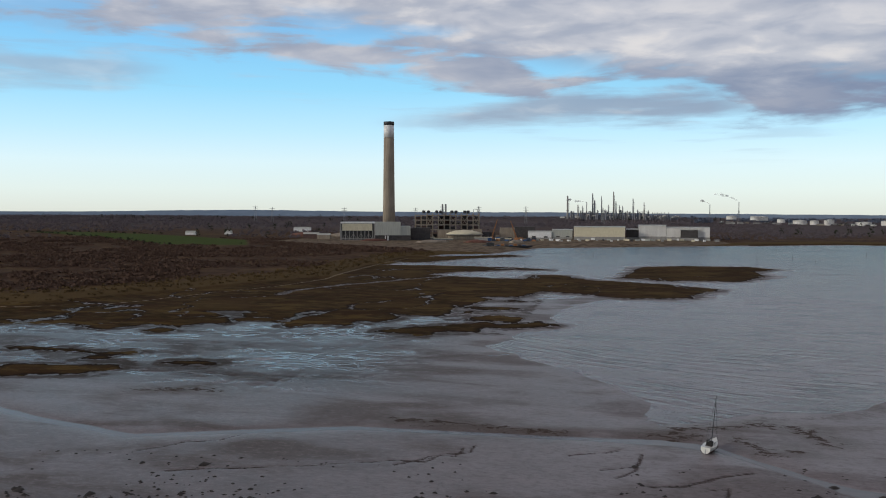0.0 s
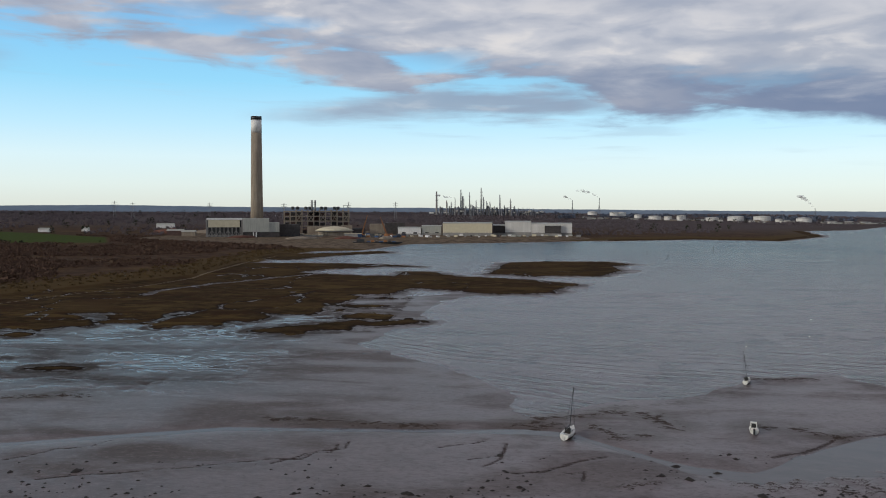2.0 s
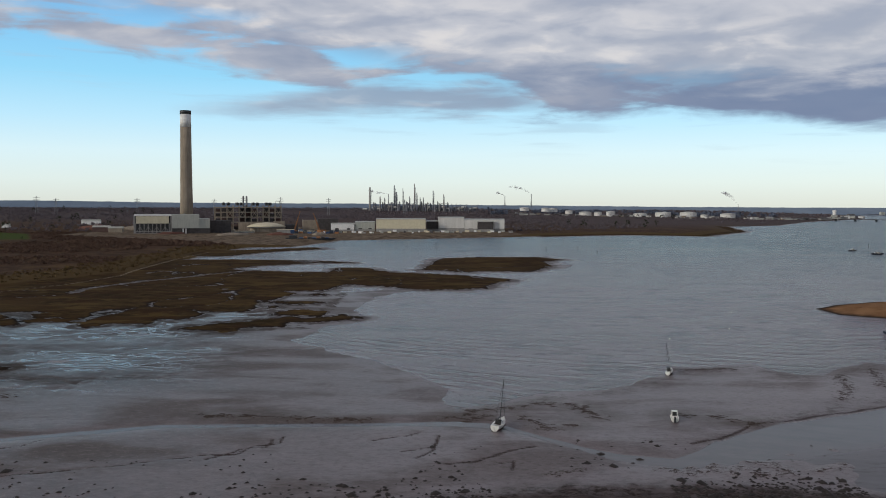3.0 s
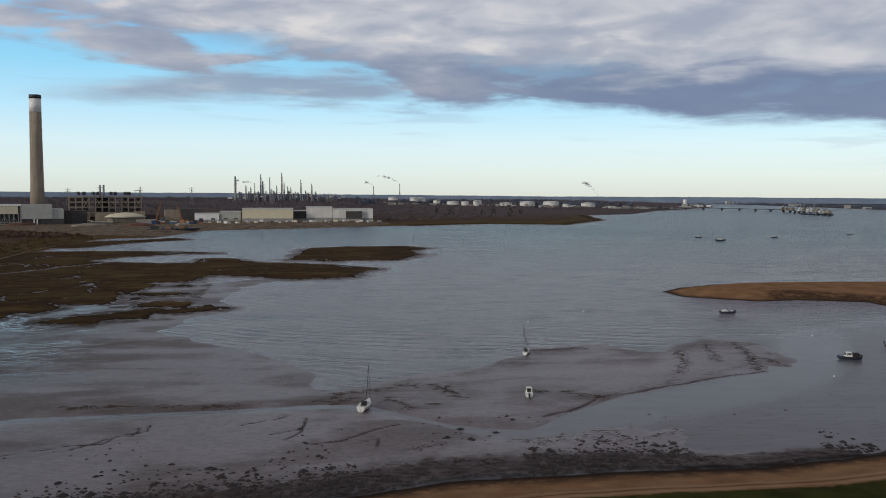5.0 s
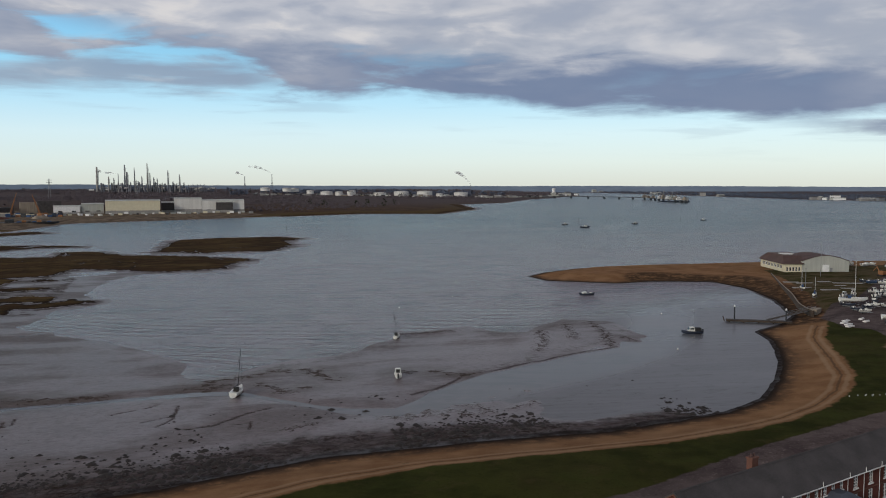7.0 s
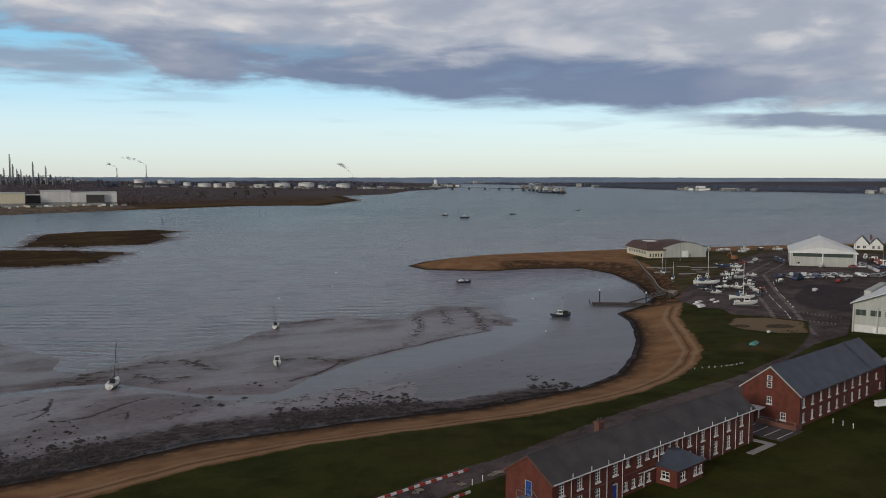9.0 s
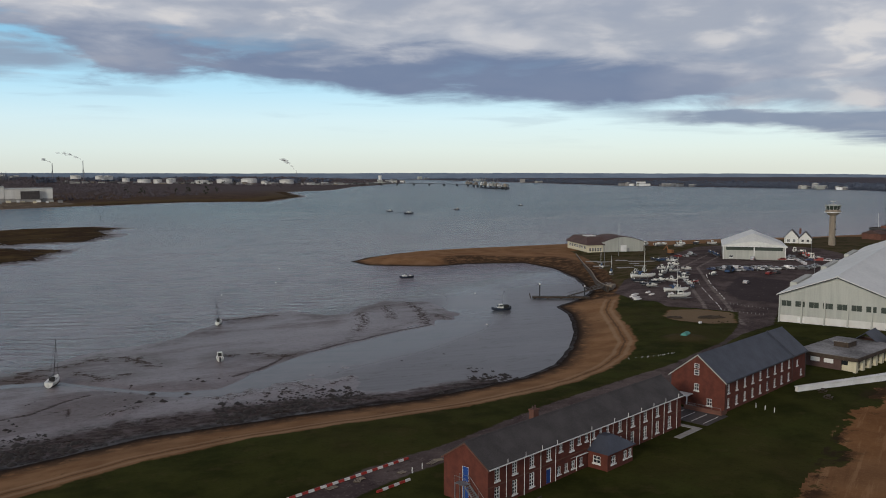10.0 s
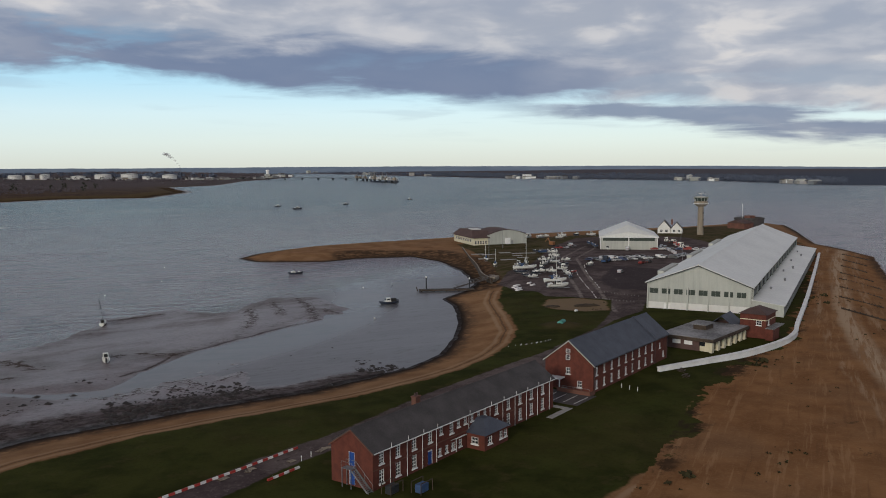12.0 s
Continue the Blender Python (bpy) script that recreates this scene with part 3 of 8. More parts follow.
DRIVE = [(-60, 78), (33, 91), (52, 99.5), (71, 106), (100, 117), (130, 118), (148, 136), (189, 158), (210, 165), (227, 178), (262, 206), (330, 196), (395, 255), (440, 330), (430, 372), (384, 374), (336, 344), (267, 285), (242, 272), (219, 251), (207, 226), (211, 218), (207, 208), (214, 201), (220, 188), (203, 172), (193, 164), (177, 153), (163, 147), (143, 138), (128, 134), (98, 124), (69, 111.5), (50, 106), (30, 98), (-60, 84)]
PATCH = [(193, 195), (204, 203), (213, 199), (218, 188), (204, 174), (196, 177), (191, 187)]
ASPHALT = [(252, 225), (293, 256), (300, 234), (246, 194), (239, 205)]
RUT = [(203, 170), (228, 201), (253, 232), (302, 290), (360, 330)]
CREST = [(459, 239), (382, 198), (301, 149), (272, 132), (244, 114), (223, 99), (203, 85), (160, 50), (60, -40)]
CREEK = [(-420, 215), (-250, 224), (-205, 217), (-165, 206), (-138, 194), (-119, 188), (-108, 185), (-99, 189), (-83, 195), (-65, 202), (-47, 203), (-28, 204), (4, 206), (14, 203), (24, 192), (34, 181), (45, 176), (56, 182), (66, 190), (81, 197), (103, 207)]
FIELD = [(-1010, 1290), (-1040, 1355), (-814, 1310), (-721, 1270), (-568, 1190), (-503, 1060), (-600, 1015), (-750, 1130)]
RUNNELS = [(1.3, [(-260, 290), (-201, 296), (-184, 302), (-159, 306), (-128, 299), (-96, 291), (-74, 292), (-60, 297), (-46, 307)]), (2.4, [(-174, 390), (-168, 364), (-166, 347), (-155, 330), (-143, 314)]),
           (1.2, [(-192, 384), (-174, 367), (-147, 337), (-122, 310), (-112, 300)]), (1.6, [(-123, 408), (-119, 368), (-119, 342), (-128, 326), (-140, 310)]), (0.9, [(-230, 318), (-205, 312), (-172, 322), (-150, 316)]), (1.0, [(-210, 268), (-170, 256), (-130, 250), (-96, 252)])]
RILLS = [
    (0.30, [(-47, 177), (-44, 180), (-41, 185), (-36, 185), (-36, 192)]), (0.30, [(-15, 191), (-9, 194), (-6, 197)]), (0.30, [(-6, 179), (-3, 183), (-2, 189), (-1, 195)]), (0.23, [(-9, 183), (-3, 186)]),
    (0.38, [(0, 175), (5, 176), (11, 182), (18, 187)]), (0.30, [(10, 175), (13, 177), (12, 171)]), (0.27, [(-98, 175), (-95, 179), (-92, 183), (-86, 185), (-84, 191)]),
    (0.27, [(-86, 164), (-64, 172), (-47, 180), (-42, 180), (-39, 186), (-34, 188), (-34, 194)]), (0.45, [(51, 190), (58, 194), (69, 205), (78, 209), (94, 217), (109, 224), (126, 230)])]
BANKS = [
    (0.84, [(-55, 211), (-41, 210), (-26, 208.5), (-19, 208)]), (1.14, [(0, 210), (9, 219), (17, 221), (24, 226), (33, 221), (36, 211)]), (0.60, [(4, 208), (9, 211)]), (0.54, [(17, 210), (23, 201), (29, 204)]),
    (0.48, [(54, 213), (64, 212), (70, 206)]), (0.78, [(-133, 226), (-121, 230), (-110, 231)])]
WEEDS = [
    (2.2, [(69, 270), (81, 271), (86, 271)]), (1.6, [(115, 263), (110, 247), (101, 231)]), (1.6, [(129, 272), (120, 247)]), (1.8, [(140, 274), (135, 255), (125, 232)]), (1.6, [(136, 248), (136, 237)]),
    (0.9, [(112, 205), (110, 196)]), (0.9, [(131, 206), (125, 194)]), (0.8, [(75, 194), (79, 186)]), (0.8, [(64, 187), (68, 183)]), (1.2, [(41, 173), (45, 170), (47, 176)]), (1.0, [(47, 171), (50, 171), (52, 179)]),
    (1.1, [(53, 170), (56, 174), (58, 169), (64, 170), (62, 176), (58, 178)]), (1.0, [(20, 168), (26, 172)]), (1.0, [(70, 172), (76, 176)])]
YARD = [(-520, 1180), (-330, 1080), (-235, 985), (-165, 1000), (-140, 1160), (-60, 1205), (60, 1275), (120, 1330), (110, 1420), (-200, 1560), (-520, 1560)]


def hashed(ix, iy, seed):
    v = np.sin(ix * 127.1 + iy * 311.7 + seed * 74.7) * 43758.5453
    return v - np.floor(v)


def value_noise(x, y, scale, octaves=4, seed=1.0):
    """Smooth noise of about -0.5 to 0.5 over plan arrays; scale is the largest wavelength in metres."""
    total, gain, norm = 0, 1.0, 0
    for o in range(octaves):
        u, v = x / scale * 2**o, y / scale * 2**o
        iu, iv = np.floor(u), np.floor(v)
        fu, fv = u - iu, v - iv
        fu, fv = fu * fu * (3 - 2 * fu), fv * fv * (3 - 2 * fv)
        a, b = hashed(iu, iv, seed + o), hashed(iu + 1, iv, seed + o)
        c, d = hashed(iu, iv + 1, seed + o), hashed(iu + 1, iv + 1, seed + o)
        total = total + gain * ((a * (1 - fu) + b * fu) * (1 - fv) + (c * (1 - fu) + d * fu) * fv - 0.5)
        norm, gain = norm + gain, gain * 0.5
    return total / norm


def line_distance(x, y, line, closed=True):
    best = np.full(x.shape, 1e12)
    pairs = zip(line, line[1:] + line[:1]) if closed else zip(line, line[1:])
    for (ax, ay), (bx, by) in pairs:
        dx, dy = bx - ax, by - ay
        k = np.clip(((x - ax) * dx + (y - ay) * dy) / (dx * dx + dy * dy), 0, 1)
        best = np.minimum(best, (x - ax - k * dx) ** 2 + (y - ay - k * dy) ** 2)
    return np.sqrt(best)


def inside(x, y, outline):
    """Signed distance to an outline: positive inside."""
    odd = np.zeros(x.shape, bool)
    for (ax, ay), (bx, by) in zip(outline, outline[1:] + outline[:1]):
        if ay != by:
            odd ^= ((ay > y) != (by > y)) & (x < (bx - ax) * (y - ay) / (by - ay) + ax)
    d = line_distance(x, y, outline)
    return np.where(odd, d, -d)


def ease(x, lo, hi):
    k = np.clip((x - lo) / (hi - lo), 0, 1)
    return k * k * (3 - 2 * k)


def terrain(x, y):
    """Height of the ground and the distances to its zones, for plan arrays."""
    wob = value_noise(x, y, 40, 5, 3.0)
    small = value_noise(x, y, 9, 4, 5.0)
    z = np.full(x.shape, -1.6)
    mud = inside(x, y, MUD) + wob * 10 + small * 3
    flat = 0.02 + np.clip(mud, -30, 30) * 0.012
    flat = np.where(mud > 0, np.minimum(flat, 0.24), flat) + small * 0.06 * ease(mud, -4, 12)
    flat = flat + 0.07 * ease(mud, -0.6, 0.9)
    # the western flats lie low and hold pools; the inner lagoon is barely covered
    pools = ease(x, -50, -95) * ease(y, 225, 250) * ease(y, 420, 390)
    flat = flat - pools * (-0.02 + 0.05 * value_noise(x, y * 2.2, 34, 4, 9.0))
    for k, (fx, fy) in enumerate(((0.35, 1.0), (0.6, 0.7), (1.0, 1.3))):
        braid = np.abs(value_noise(x * fx + wob * 14, y * fy, 24 + 9 * k, 3, 91.0 + k))
        flat = flat + pools * (0.035 - 0.24 * np.exp(-((braid / 0.016) ** 2)))
    shore = inside(x, y, SPIT)
    lagoon = ease(x, 22, 90) * ease(y - 0.4 * (x - 100), 220, 204) * ease(-shore, 3, 13)
    flat = flat - lagoon * 0.34 + value_noise(x * 0.6, y * 1.6, 16, 4, 12.0) * 0.10 * ease(mud, -12, 6)
    creek = line_distance(x + wob * 6, y + wob * 3, CREEK, False)
    flat = flat - 0.40 * np.exp(-((creek / (3.0 + 2.6 * ease(x, 15, 60))) ** 2)) + 0.05 * np.exp(-(((creek - 9) / 4) ** 2))
    bend_x, bend_y = x + small * 2.2, y + value_noise(x, y, 6, 3, 7.0) * 2.2
    rill = np.max([w - line_distance(bend_x, bend_y, line, False) for w, line in RILLS], 0)
    bank = np.max([w - line_distance(bend_x, bend_y, line, False) for w, line in BANKS], 0)
    weed = np.max([w - line_distance(bend_x, bend_y, line, False) for w, line in WEEDS], 0)
    for w, line in RUNNELS:
        run = line_distance(x + wob * 16, y + wob * 8, line, False)
        flat = flat - 0.22 * np.exp(-((run / w) ** 2)) + 0.05 * np.exp(-(((run - 3.2 * w) / (1.4 * w)) ** 2))
    flat = flat + 0.16 * ease(weed, -2.0, 1.0) + 0.10 * ease(bank, -2.5, 0.5)
    flat = np.where(rill > -1, np.maximum(flat - 0.10 * ease(rill, -1, 0.6), 0.015), flat)
    z = np.maximum(z, np.where(mud > -60, flat, -1.6))
    marsh = inside(x, y, MARSH)
    for o in (ISLAND, STRIP, CLUMP_A, CLUMP_B, CLUMP_C, CLUMP_D, CLUMP_E, CLUMP_F, SALTINGS):
        marsh = np.maximum(marsh, inside(x, y, o))
    frag = (value_noise(x * 0.6, y, 20, 4, 55.0) - 0.085) * 40
    marsh = np.where(x > -300, np.maximum(marsh, np.minimum(frag, np.minimum(marsh + 40, inside(x, y, MUD) + 6) - 80 * ease(y, 385, 340) - 80 * ease(x, -60, -35))), marsh)
    marsh = marsh + wob * 9 + small * 7
    cuts = np.abs(value_noise(x * 1.0, y * 0.55, 60, 4, 31.0))
    marsh = np.minimum(marsh, (cuts - 0.004) * 250)
    inlet = line_distance(x + wob * 14, y, [(-140, 645), (-154, 618), (-168, 588), (-192, 552), (-206, 505), (-203, 482)], False)
    marsh = np.minimum(marsh, (inlet - 2.6) * 2.0)
    z = np.maximum(z, np.where(marsh > -2, ease(marsh, -1.0, 1.6) * (0.62 + small * 0.3) - 0.05, -1.6))
    apron = ease(marsh, -16, -1) * 0.06 + small * 0.1 - 0.02
    z = np.where((marsh > -16) & (y > 330), np.maximum(z, apron), z)
    land = np.maximum(inside(x, y, MAINLAND), inside(x, y, FAR_SHORE))
    rise = 0.6 + 2.6 * ease(land, 0, 40) + 9 * ease(land, 150, 900) + 12 * ease(land, 900, 2600)
    rise = np.where(x > 1500, rise * 0.55, rise)
    rise = rise + value_noise(x, y, 700, 4, 17.0) * 12 * ease(land, 200, 900)
    z = np.where(land > -6, np.maximum(z, rise * ease(land, -6, 6)), z)
    spit = shore + small * 1.2
    turf = np.minimum(inside(x, y, TURF), -inside(x, y, PATCH))
    inner = y > 0.56 * x + 10
    drift = np.where(inner, np.where(x < 204, inside(x, y, TURF) + 3.2, 45.0), 99.0)
    track = line_distance(x, y, [(-420, 372), (-300, 388), (-266, 410), (-257, 429), (-245, 476), (-225, 531), (-217, 589), (-223, 652), (-231, 763), (-232, 861)], False)
    crest = line_distance(x, y, CREST, False)
    beach = 0.12 + 2.5 * ease(spit, 0, 20) + 0.5 * ease(turf, -2, 14)
    z = np.where(spit > -4, np.maximum(z, -0.12 + (beach + 0.12) * ease(spit, -3.2, 1.2) + small * 0.10 * ease(spit, -1, 1)), z)
    hump = 7.5 - np.hypot(x - 171.2, y - 161.8)
    z = z + 0.9 * ease(hump, 0.0, 6.5)
    wrack = np.where((land < -100) & (y < 330) & (x < 260), 6.5 - 1.5 * ease(x, 40, 110) - np.abs(spit + 5.5 - 2.5 * ease(x, 40, 110) + wob * 7), -9.0)
    return z, {"mud": np.where(spit > -2, 40.0, mud), "marsh": marsh, "land": np.where(marsh > 0, np.minimum(land, land - 14), land), "sand": spit, "grass": turf, "bare": inside(x, y, PATCH), "tarmac": inside(x, y, DRIVE), "wrack": wrack, "drift": drift, "crest": crest, "asphalt": inside(x, y, ASPHALT), "rut": np.minimum(line_distance(x, y, RUT, False), line_distance(x + 7, y - 4, RUT, False)), "lee": np.maximum(18 - line_distance(x, y, [(212, 258), (236, 292), (254, 330), (262, 365), (232, 386)], False), 8 - line_distance(x, y, [(190, 254), (206, 250), (224, 262)], False)) + wob * 8, "rill": rill, "bank": bank, "weed": weed, "pools": pools, "track": track,
               "field": inside(x, y, FIELD), "yard": inside(x, y, YARD), "hump": hump}


def height_at(x, y):
    return float(terrain(np.array([float(x)]), np.array([float(y)]))[0][0])


def sheet(name, radii, angles, centre, z_of):
    """A round sheet, denser where it is looked at."""
    r, a = np.meshgrid(radii, np.radians(angles), indexing="ij")
    x, y = centre[0] + r * np.sin(a), centre[1] + r * np.cos(a)
    x, y = x.ravel(), y.ravel()
    z, masks = z_of(x, y)
    nr, na = len(radii), len(angles)
    i, j = np.meshgrid(np.arange(nr - 1), np.arange(na), indexing="ij")
    k = (j + 1) % na
    faces = np.stack([i * na + j, i * na + k, (i + 1) * na + k, (i + 1) * na + j], -1).reshape(-1, 4)[:, ::-1]
    me = bpy.data.meshes.new(name)
    me.vertices.add(len(x))
    me.vertices.foreach_set("co", np.stack([x, y, z], -1).astype(np.float32).ravel())
    me.loops.add(faces.size)
    me.loops.foreach_set("vertex_index", faces.astype(np.int32).ravel())
    me.polygons.add(len(faces))
    me.polygons.foreach_set("loop_start", (np.arange(len(faces)) * 4).astype(np.int32))
    me.polygons.foreach_set("use_smooth", np.ones(len(faces), bool))
    me.update(calc_edges=True)
    for key, value in masks.items():
        me.attributes.new(key, "FLOAT", "POINT").data.foreach_set("value", value.astype(np.float32))
    return new(name, me)


ANGLES = np.concatenate([np.arange(-48, 70, 0.14), np.arange(70, 312, 4.0)])
ground = sheet("ground", np.concatenate([[0.5, 15, 30, 45], np.geomspace(60, 290, 330), np.geomspace(291, 4950, 380)]), ANGLES, (0, -10), terrain)
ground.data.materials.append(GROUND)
tagged(ground, "tidal mudflats, brown salt marsh, sandy spit with rough turf", "ground", kind="structure")


def still_water(x, y):
    calm = ease(line_distance(x, y, [(20, 190), (60, 185), (130, 195), (175, 245), (215, 310), (225, 350)], False), 95, 55) * ease(y, 300 + 0.5 * (x - 120), 262 + 0.5 * (x - 120))
    calm = np.maximum(calm, ease(x, -30, -60) * ease(y, 440, 400))
    calm = np.maximum(calm, ease(y, 214, 200) * ease(x, 120, 90))
    lane = line_distance(x, y, CREEK + [(128, 222), (150, 244), (178, 290)], False)
    silt = calm * ease(lane, 7, 15) * ease(y, 330, 270) * ease(x, -20, 40)
    silt = np.maximum(silt, ease(x, -45, -75) * ease(y, 440, 400) * ease(lane, 6, 12) * 0.8)
    return np.zeros(x.shape), {"calm": calm, "silt": silt}


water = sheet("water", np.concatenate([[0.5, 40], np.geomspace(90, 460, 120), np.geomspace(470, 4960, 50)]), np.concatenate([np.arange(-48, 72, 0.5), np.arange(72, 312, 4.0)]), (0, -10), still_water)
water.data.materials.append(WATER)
tagged(water, "grey-blue rippled estuary water at low tide", "water", kind="structure")

# ---- materials of things ----
BRICK = weathered("red_brick", (0.076, 0.020, 0.013), (0.138, 0.037, 0.022), 2.5, 0.85, 0.3)
BRICK_SEA = weathered("dull_brick", (0.10, 0.045, 0.032), (0.17, 0.075, 0.052), 1.2, 0.85)
SLATE = weathered("dark_slate", (0.036, 0.032, 0.031), (0.074, 0.066, 0.064), 0.9, 0.7, 0.4)
SLATE_BLUE = weathered("blue_slate", (0.036, 0.042, 0.058), (0.068, 0.078, 0.102), 0.9, 0.55, 0.4)
WHITE = weathered("white_paint", (0.62, 0.62, 0.60), (0.80, 0.80, 0.78), 0.8, 0.55, 0.1)
CREAM = weathered("cream_render", (0.52, 0.47, 0.33), (0.66, 0.61, 0.45), 0.8, 0.75, 0.15, streak=0.4)
CLAD = weathered("pale_cladding", (0.33, 0.34, 0.305), (0.44, 0.447, 0.40), 0.35, 0.5, 0.15, streak=0.5)
ROOF_WHITE = weathered("white_roof_sheet", (0.57, 0.575, 0.54), (0.72, 0.725, 0.68), 0.16, 0.42, 0.1)
GREEN_GLASS = weathered("green_glazing", (0.020, 0.032, 0.025), (0.045, 0.060, 0.047), 0.5, 0.4, 0.05)
BROWN_ROOF = weathered("brown_felt_roof", (0.060, 0.036, 0.032), (0.105, 0.062, 0.052), 0.6, 0.8)
FELT = weathered("grey_roof_felt", (0.050, 0.048, 0.048), (0.30, 0.295, 0.29), 0.30, 0.7)
TIMBER = weathered("dark_timber", (0.030, 0.022, 0.016), (0.085, 0.060, 0.042), 1.5, 0.85)
STEEL = weathered("grey_steel", (0.16, 0.165, 0.17), (0.28, 0.285, 0.29), 1.5, 0.5, 0.1, 0.4)
DARK_STEEL = weathered("dark_steel", (0.025, 0.027, 0.03), (0.06, 0.062, 0.065), 1.2, 0.5, 0.1, 0.3)
CONCRETE = weathered("stained_concrete", (0.20, 0.165, 0.125), (0.335, 0.285, 0.22), 0.25, 0.85, 0.2, streak=0.5)
CONCRETE_GREY = weathered("grey_concrete", (0.20, 0.195, 0.185), (0.33, 0.32, 0.30), 0.3, 0.85, 0.2, streak=0.4)
GELCOAT = weathered("white_gelcoat", (0.60, 0.60, 0.55), (0.76, 0.76, 0.71), 1.2, 0.3, 0.05, streak=0.3)
NAVY = weathered("navy_hull", (0.018, 0.024, 0.040), (0.040, 0.050, 0.075), 1.2, 0.35, 0.05)
ANTIFOUL = weathered("dull_antifouling", (0.045, 0.028, 0.022), (0.085, 0.05, 0.04), 1.2, 0.8)
BLUE_DOOR = weathered("blue_door_paint", (0.012, 0.045, 0.19), (0.022, 0.075, 0.28), 1.5, 0.45, 0.05)
RED_PLASTIC = weathered("red_plastic", (0.30, 0.028, 0.020), (0.42, 0.045, 0.032), 2.0, 0.45, 0.05)
WHITE_PLASTIC = weathered("white_plastic", (0.62, 0.60, 0.57), (0.76, 0.74, 0.70), 2.0, 0.5, 0.05)
ORANGE = weathered("rusty_orange_paint", (0.20, 0.085, 0.035), (0.32, 0.15, 0.06), 0.5, 0.7)
RUBBER = weathered("black_rubber", (0.012, 0.012, 0.012), (0.028, 0.028, 0.028), 3.0, 0.8)
CLOTH_BLUE = weathered("blue_cover_cloth", (0.03, 0.06, 0.13), (0.05, 0.10, 0.20), 2.0, 0.85)
TANK_WHITE = weathered("white_tank_paint", (0.50, 0.49, 0.46), (0.68, 0.67, 0.63), 0.08, 0.6, 0.05, streak=0.4)
DARK_EARTH = weathered("dark_earth", (0.026, 0.019, 0.012), (0.060, 0.044, 0.028), 1.0, 0.95)
TURQUOISE = weathered("turquoise_cloth", (0.06, 0.24, 0.20), (0.12, 0.34, 0.29), 1.5, 0.8)
SHINGLE_GREY = weathered("dark_weed_stone", (0.011, 0.009, 0.008), (0.038, 0.031, 0.026), 1.5, 0.75)


def glass_material():
    m, n = material("window_glass")
    at = n.node("ShaderNodeTexCoord").outputs["Object"]
    surface(n, n.mix(n.noise(at, 0.8, 2), (0.010, 0.012, 0.014), (0.030, 0.034, 0.038)), 0.08, None, spec=0.6)
    return m


def paint_material():
    """Car paint: its colour differs from car to car."""
    m, n = material("car_paint")
    r = n.node("ShaderNodeObjectInfo").outputs["Random"]
    col = n.ramp(r, [(0.0, (0.62, 0.62, 0.62)), (0.24, (0.02, 0.02, 0.024)), (0.40, (0.28, 0.29, 0.30)), (0.55, (0.03, 0.05, 0.12)), (0.66, (0.55, 0.56, 0.57)), (0.78, (0.06, 0.065, 0.07)), (0.88, (0.26, 0.025, 0.02)), (0.94, (0.40, 0.41, 0.42))], "CONSTANT")
    at = n.node("ShaderNodeTexCoord").outputs["Object"]
    col = n.mix(n.math("MULTIPLY", n.noise(at, 3.0, 4), 0.25), col, (0.20, 0.18, 0.16))
    surface(n, col, 0.3, None, metal=0.2, Coat_Weight=0.4)
    return m


GLASS, PAINT = glass_material(), paint_material()

# ---- small mesh tools ----


def part(name, bm, mat, parent=None, label="", smooth=False, at=None):
    """Links a bmesh as one mesh object under a thing or a part."""
    me = bpy.data.meshes.new(name)
    bmesh.ops.recalc_face_normals(bm, faces=bm.faces)
    if smooth:
        for f in bm.faces:
            f.smooth = True
    bm.to_mesh(me)
    bm.free()
    me.materials.append(mat)
    return placed(name, me, parent, label, at)


def placed(name, me, parent=None, label="", at=None):
    ob = new(name, me)
    ob.parent = parent
    if at is not None:
        ob.matrix_local = at
    if label:
        tagged(ob, label)
    return ob


def thing(name, x, y, z, turn, label, category, group="", kind=""):
    ob = new(name)
    ob.empty_display_size = 0.5
    ob.matrix_world = pose(x, y, z, 0, 0, turn)
    return tagged(ob, label, category, group, kind)


def box(bm, x0, y0, z0, x1, y1, z1):
    v = [bm.verts.new((x, y, z)) for z in (z0, z1) for x, y in ((x0, y0), (x1, y0), (x1, y1), (x0, y1))]
    for q in ((3, 2, 1, 0), (4, 5, 6, 7), (0, 1, 5, 4), (1, 2, 6, 5), (2, 3, 7, 6), (3, 0, 4, 7)):
        bm.faces.new([v[i] for i in q])
    return bm


def boxes(*sizes):
    bm = bmesh.new()
    for s in sizes:
        box(bm, *s)
    return bm


def chamfered(bm, width, segments=1):
    bmesh.ops.bevel(bm, geom=bm.edges[:], offset=width, segments=segments, affect="EDGES", clamp_overlap=True)
    return bm


def prism(bm, profile, a, b, axis="x"):
    """A profile of (across, up) pairs run from a to b along x or y."""
    def at(s, p):
        return (s, p[0], p[1]) if axis == "x" else (p[0], s, p[1])
    u, v = [bm.verts.new(at(a, p)) for p in profile], [bm.verts.new(at(b, p)) for p in profile]
    bm.faces.new(u), bm.faces.new(v[::-1])
    for i in range(len(u)):
        j = (i + 1) % len(u)
        bm.faces.new((u[i], v[i], v[j], u[j]))
    return bm


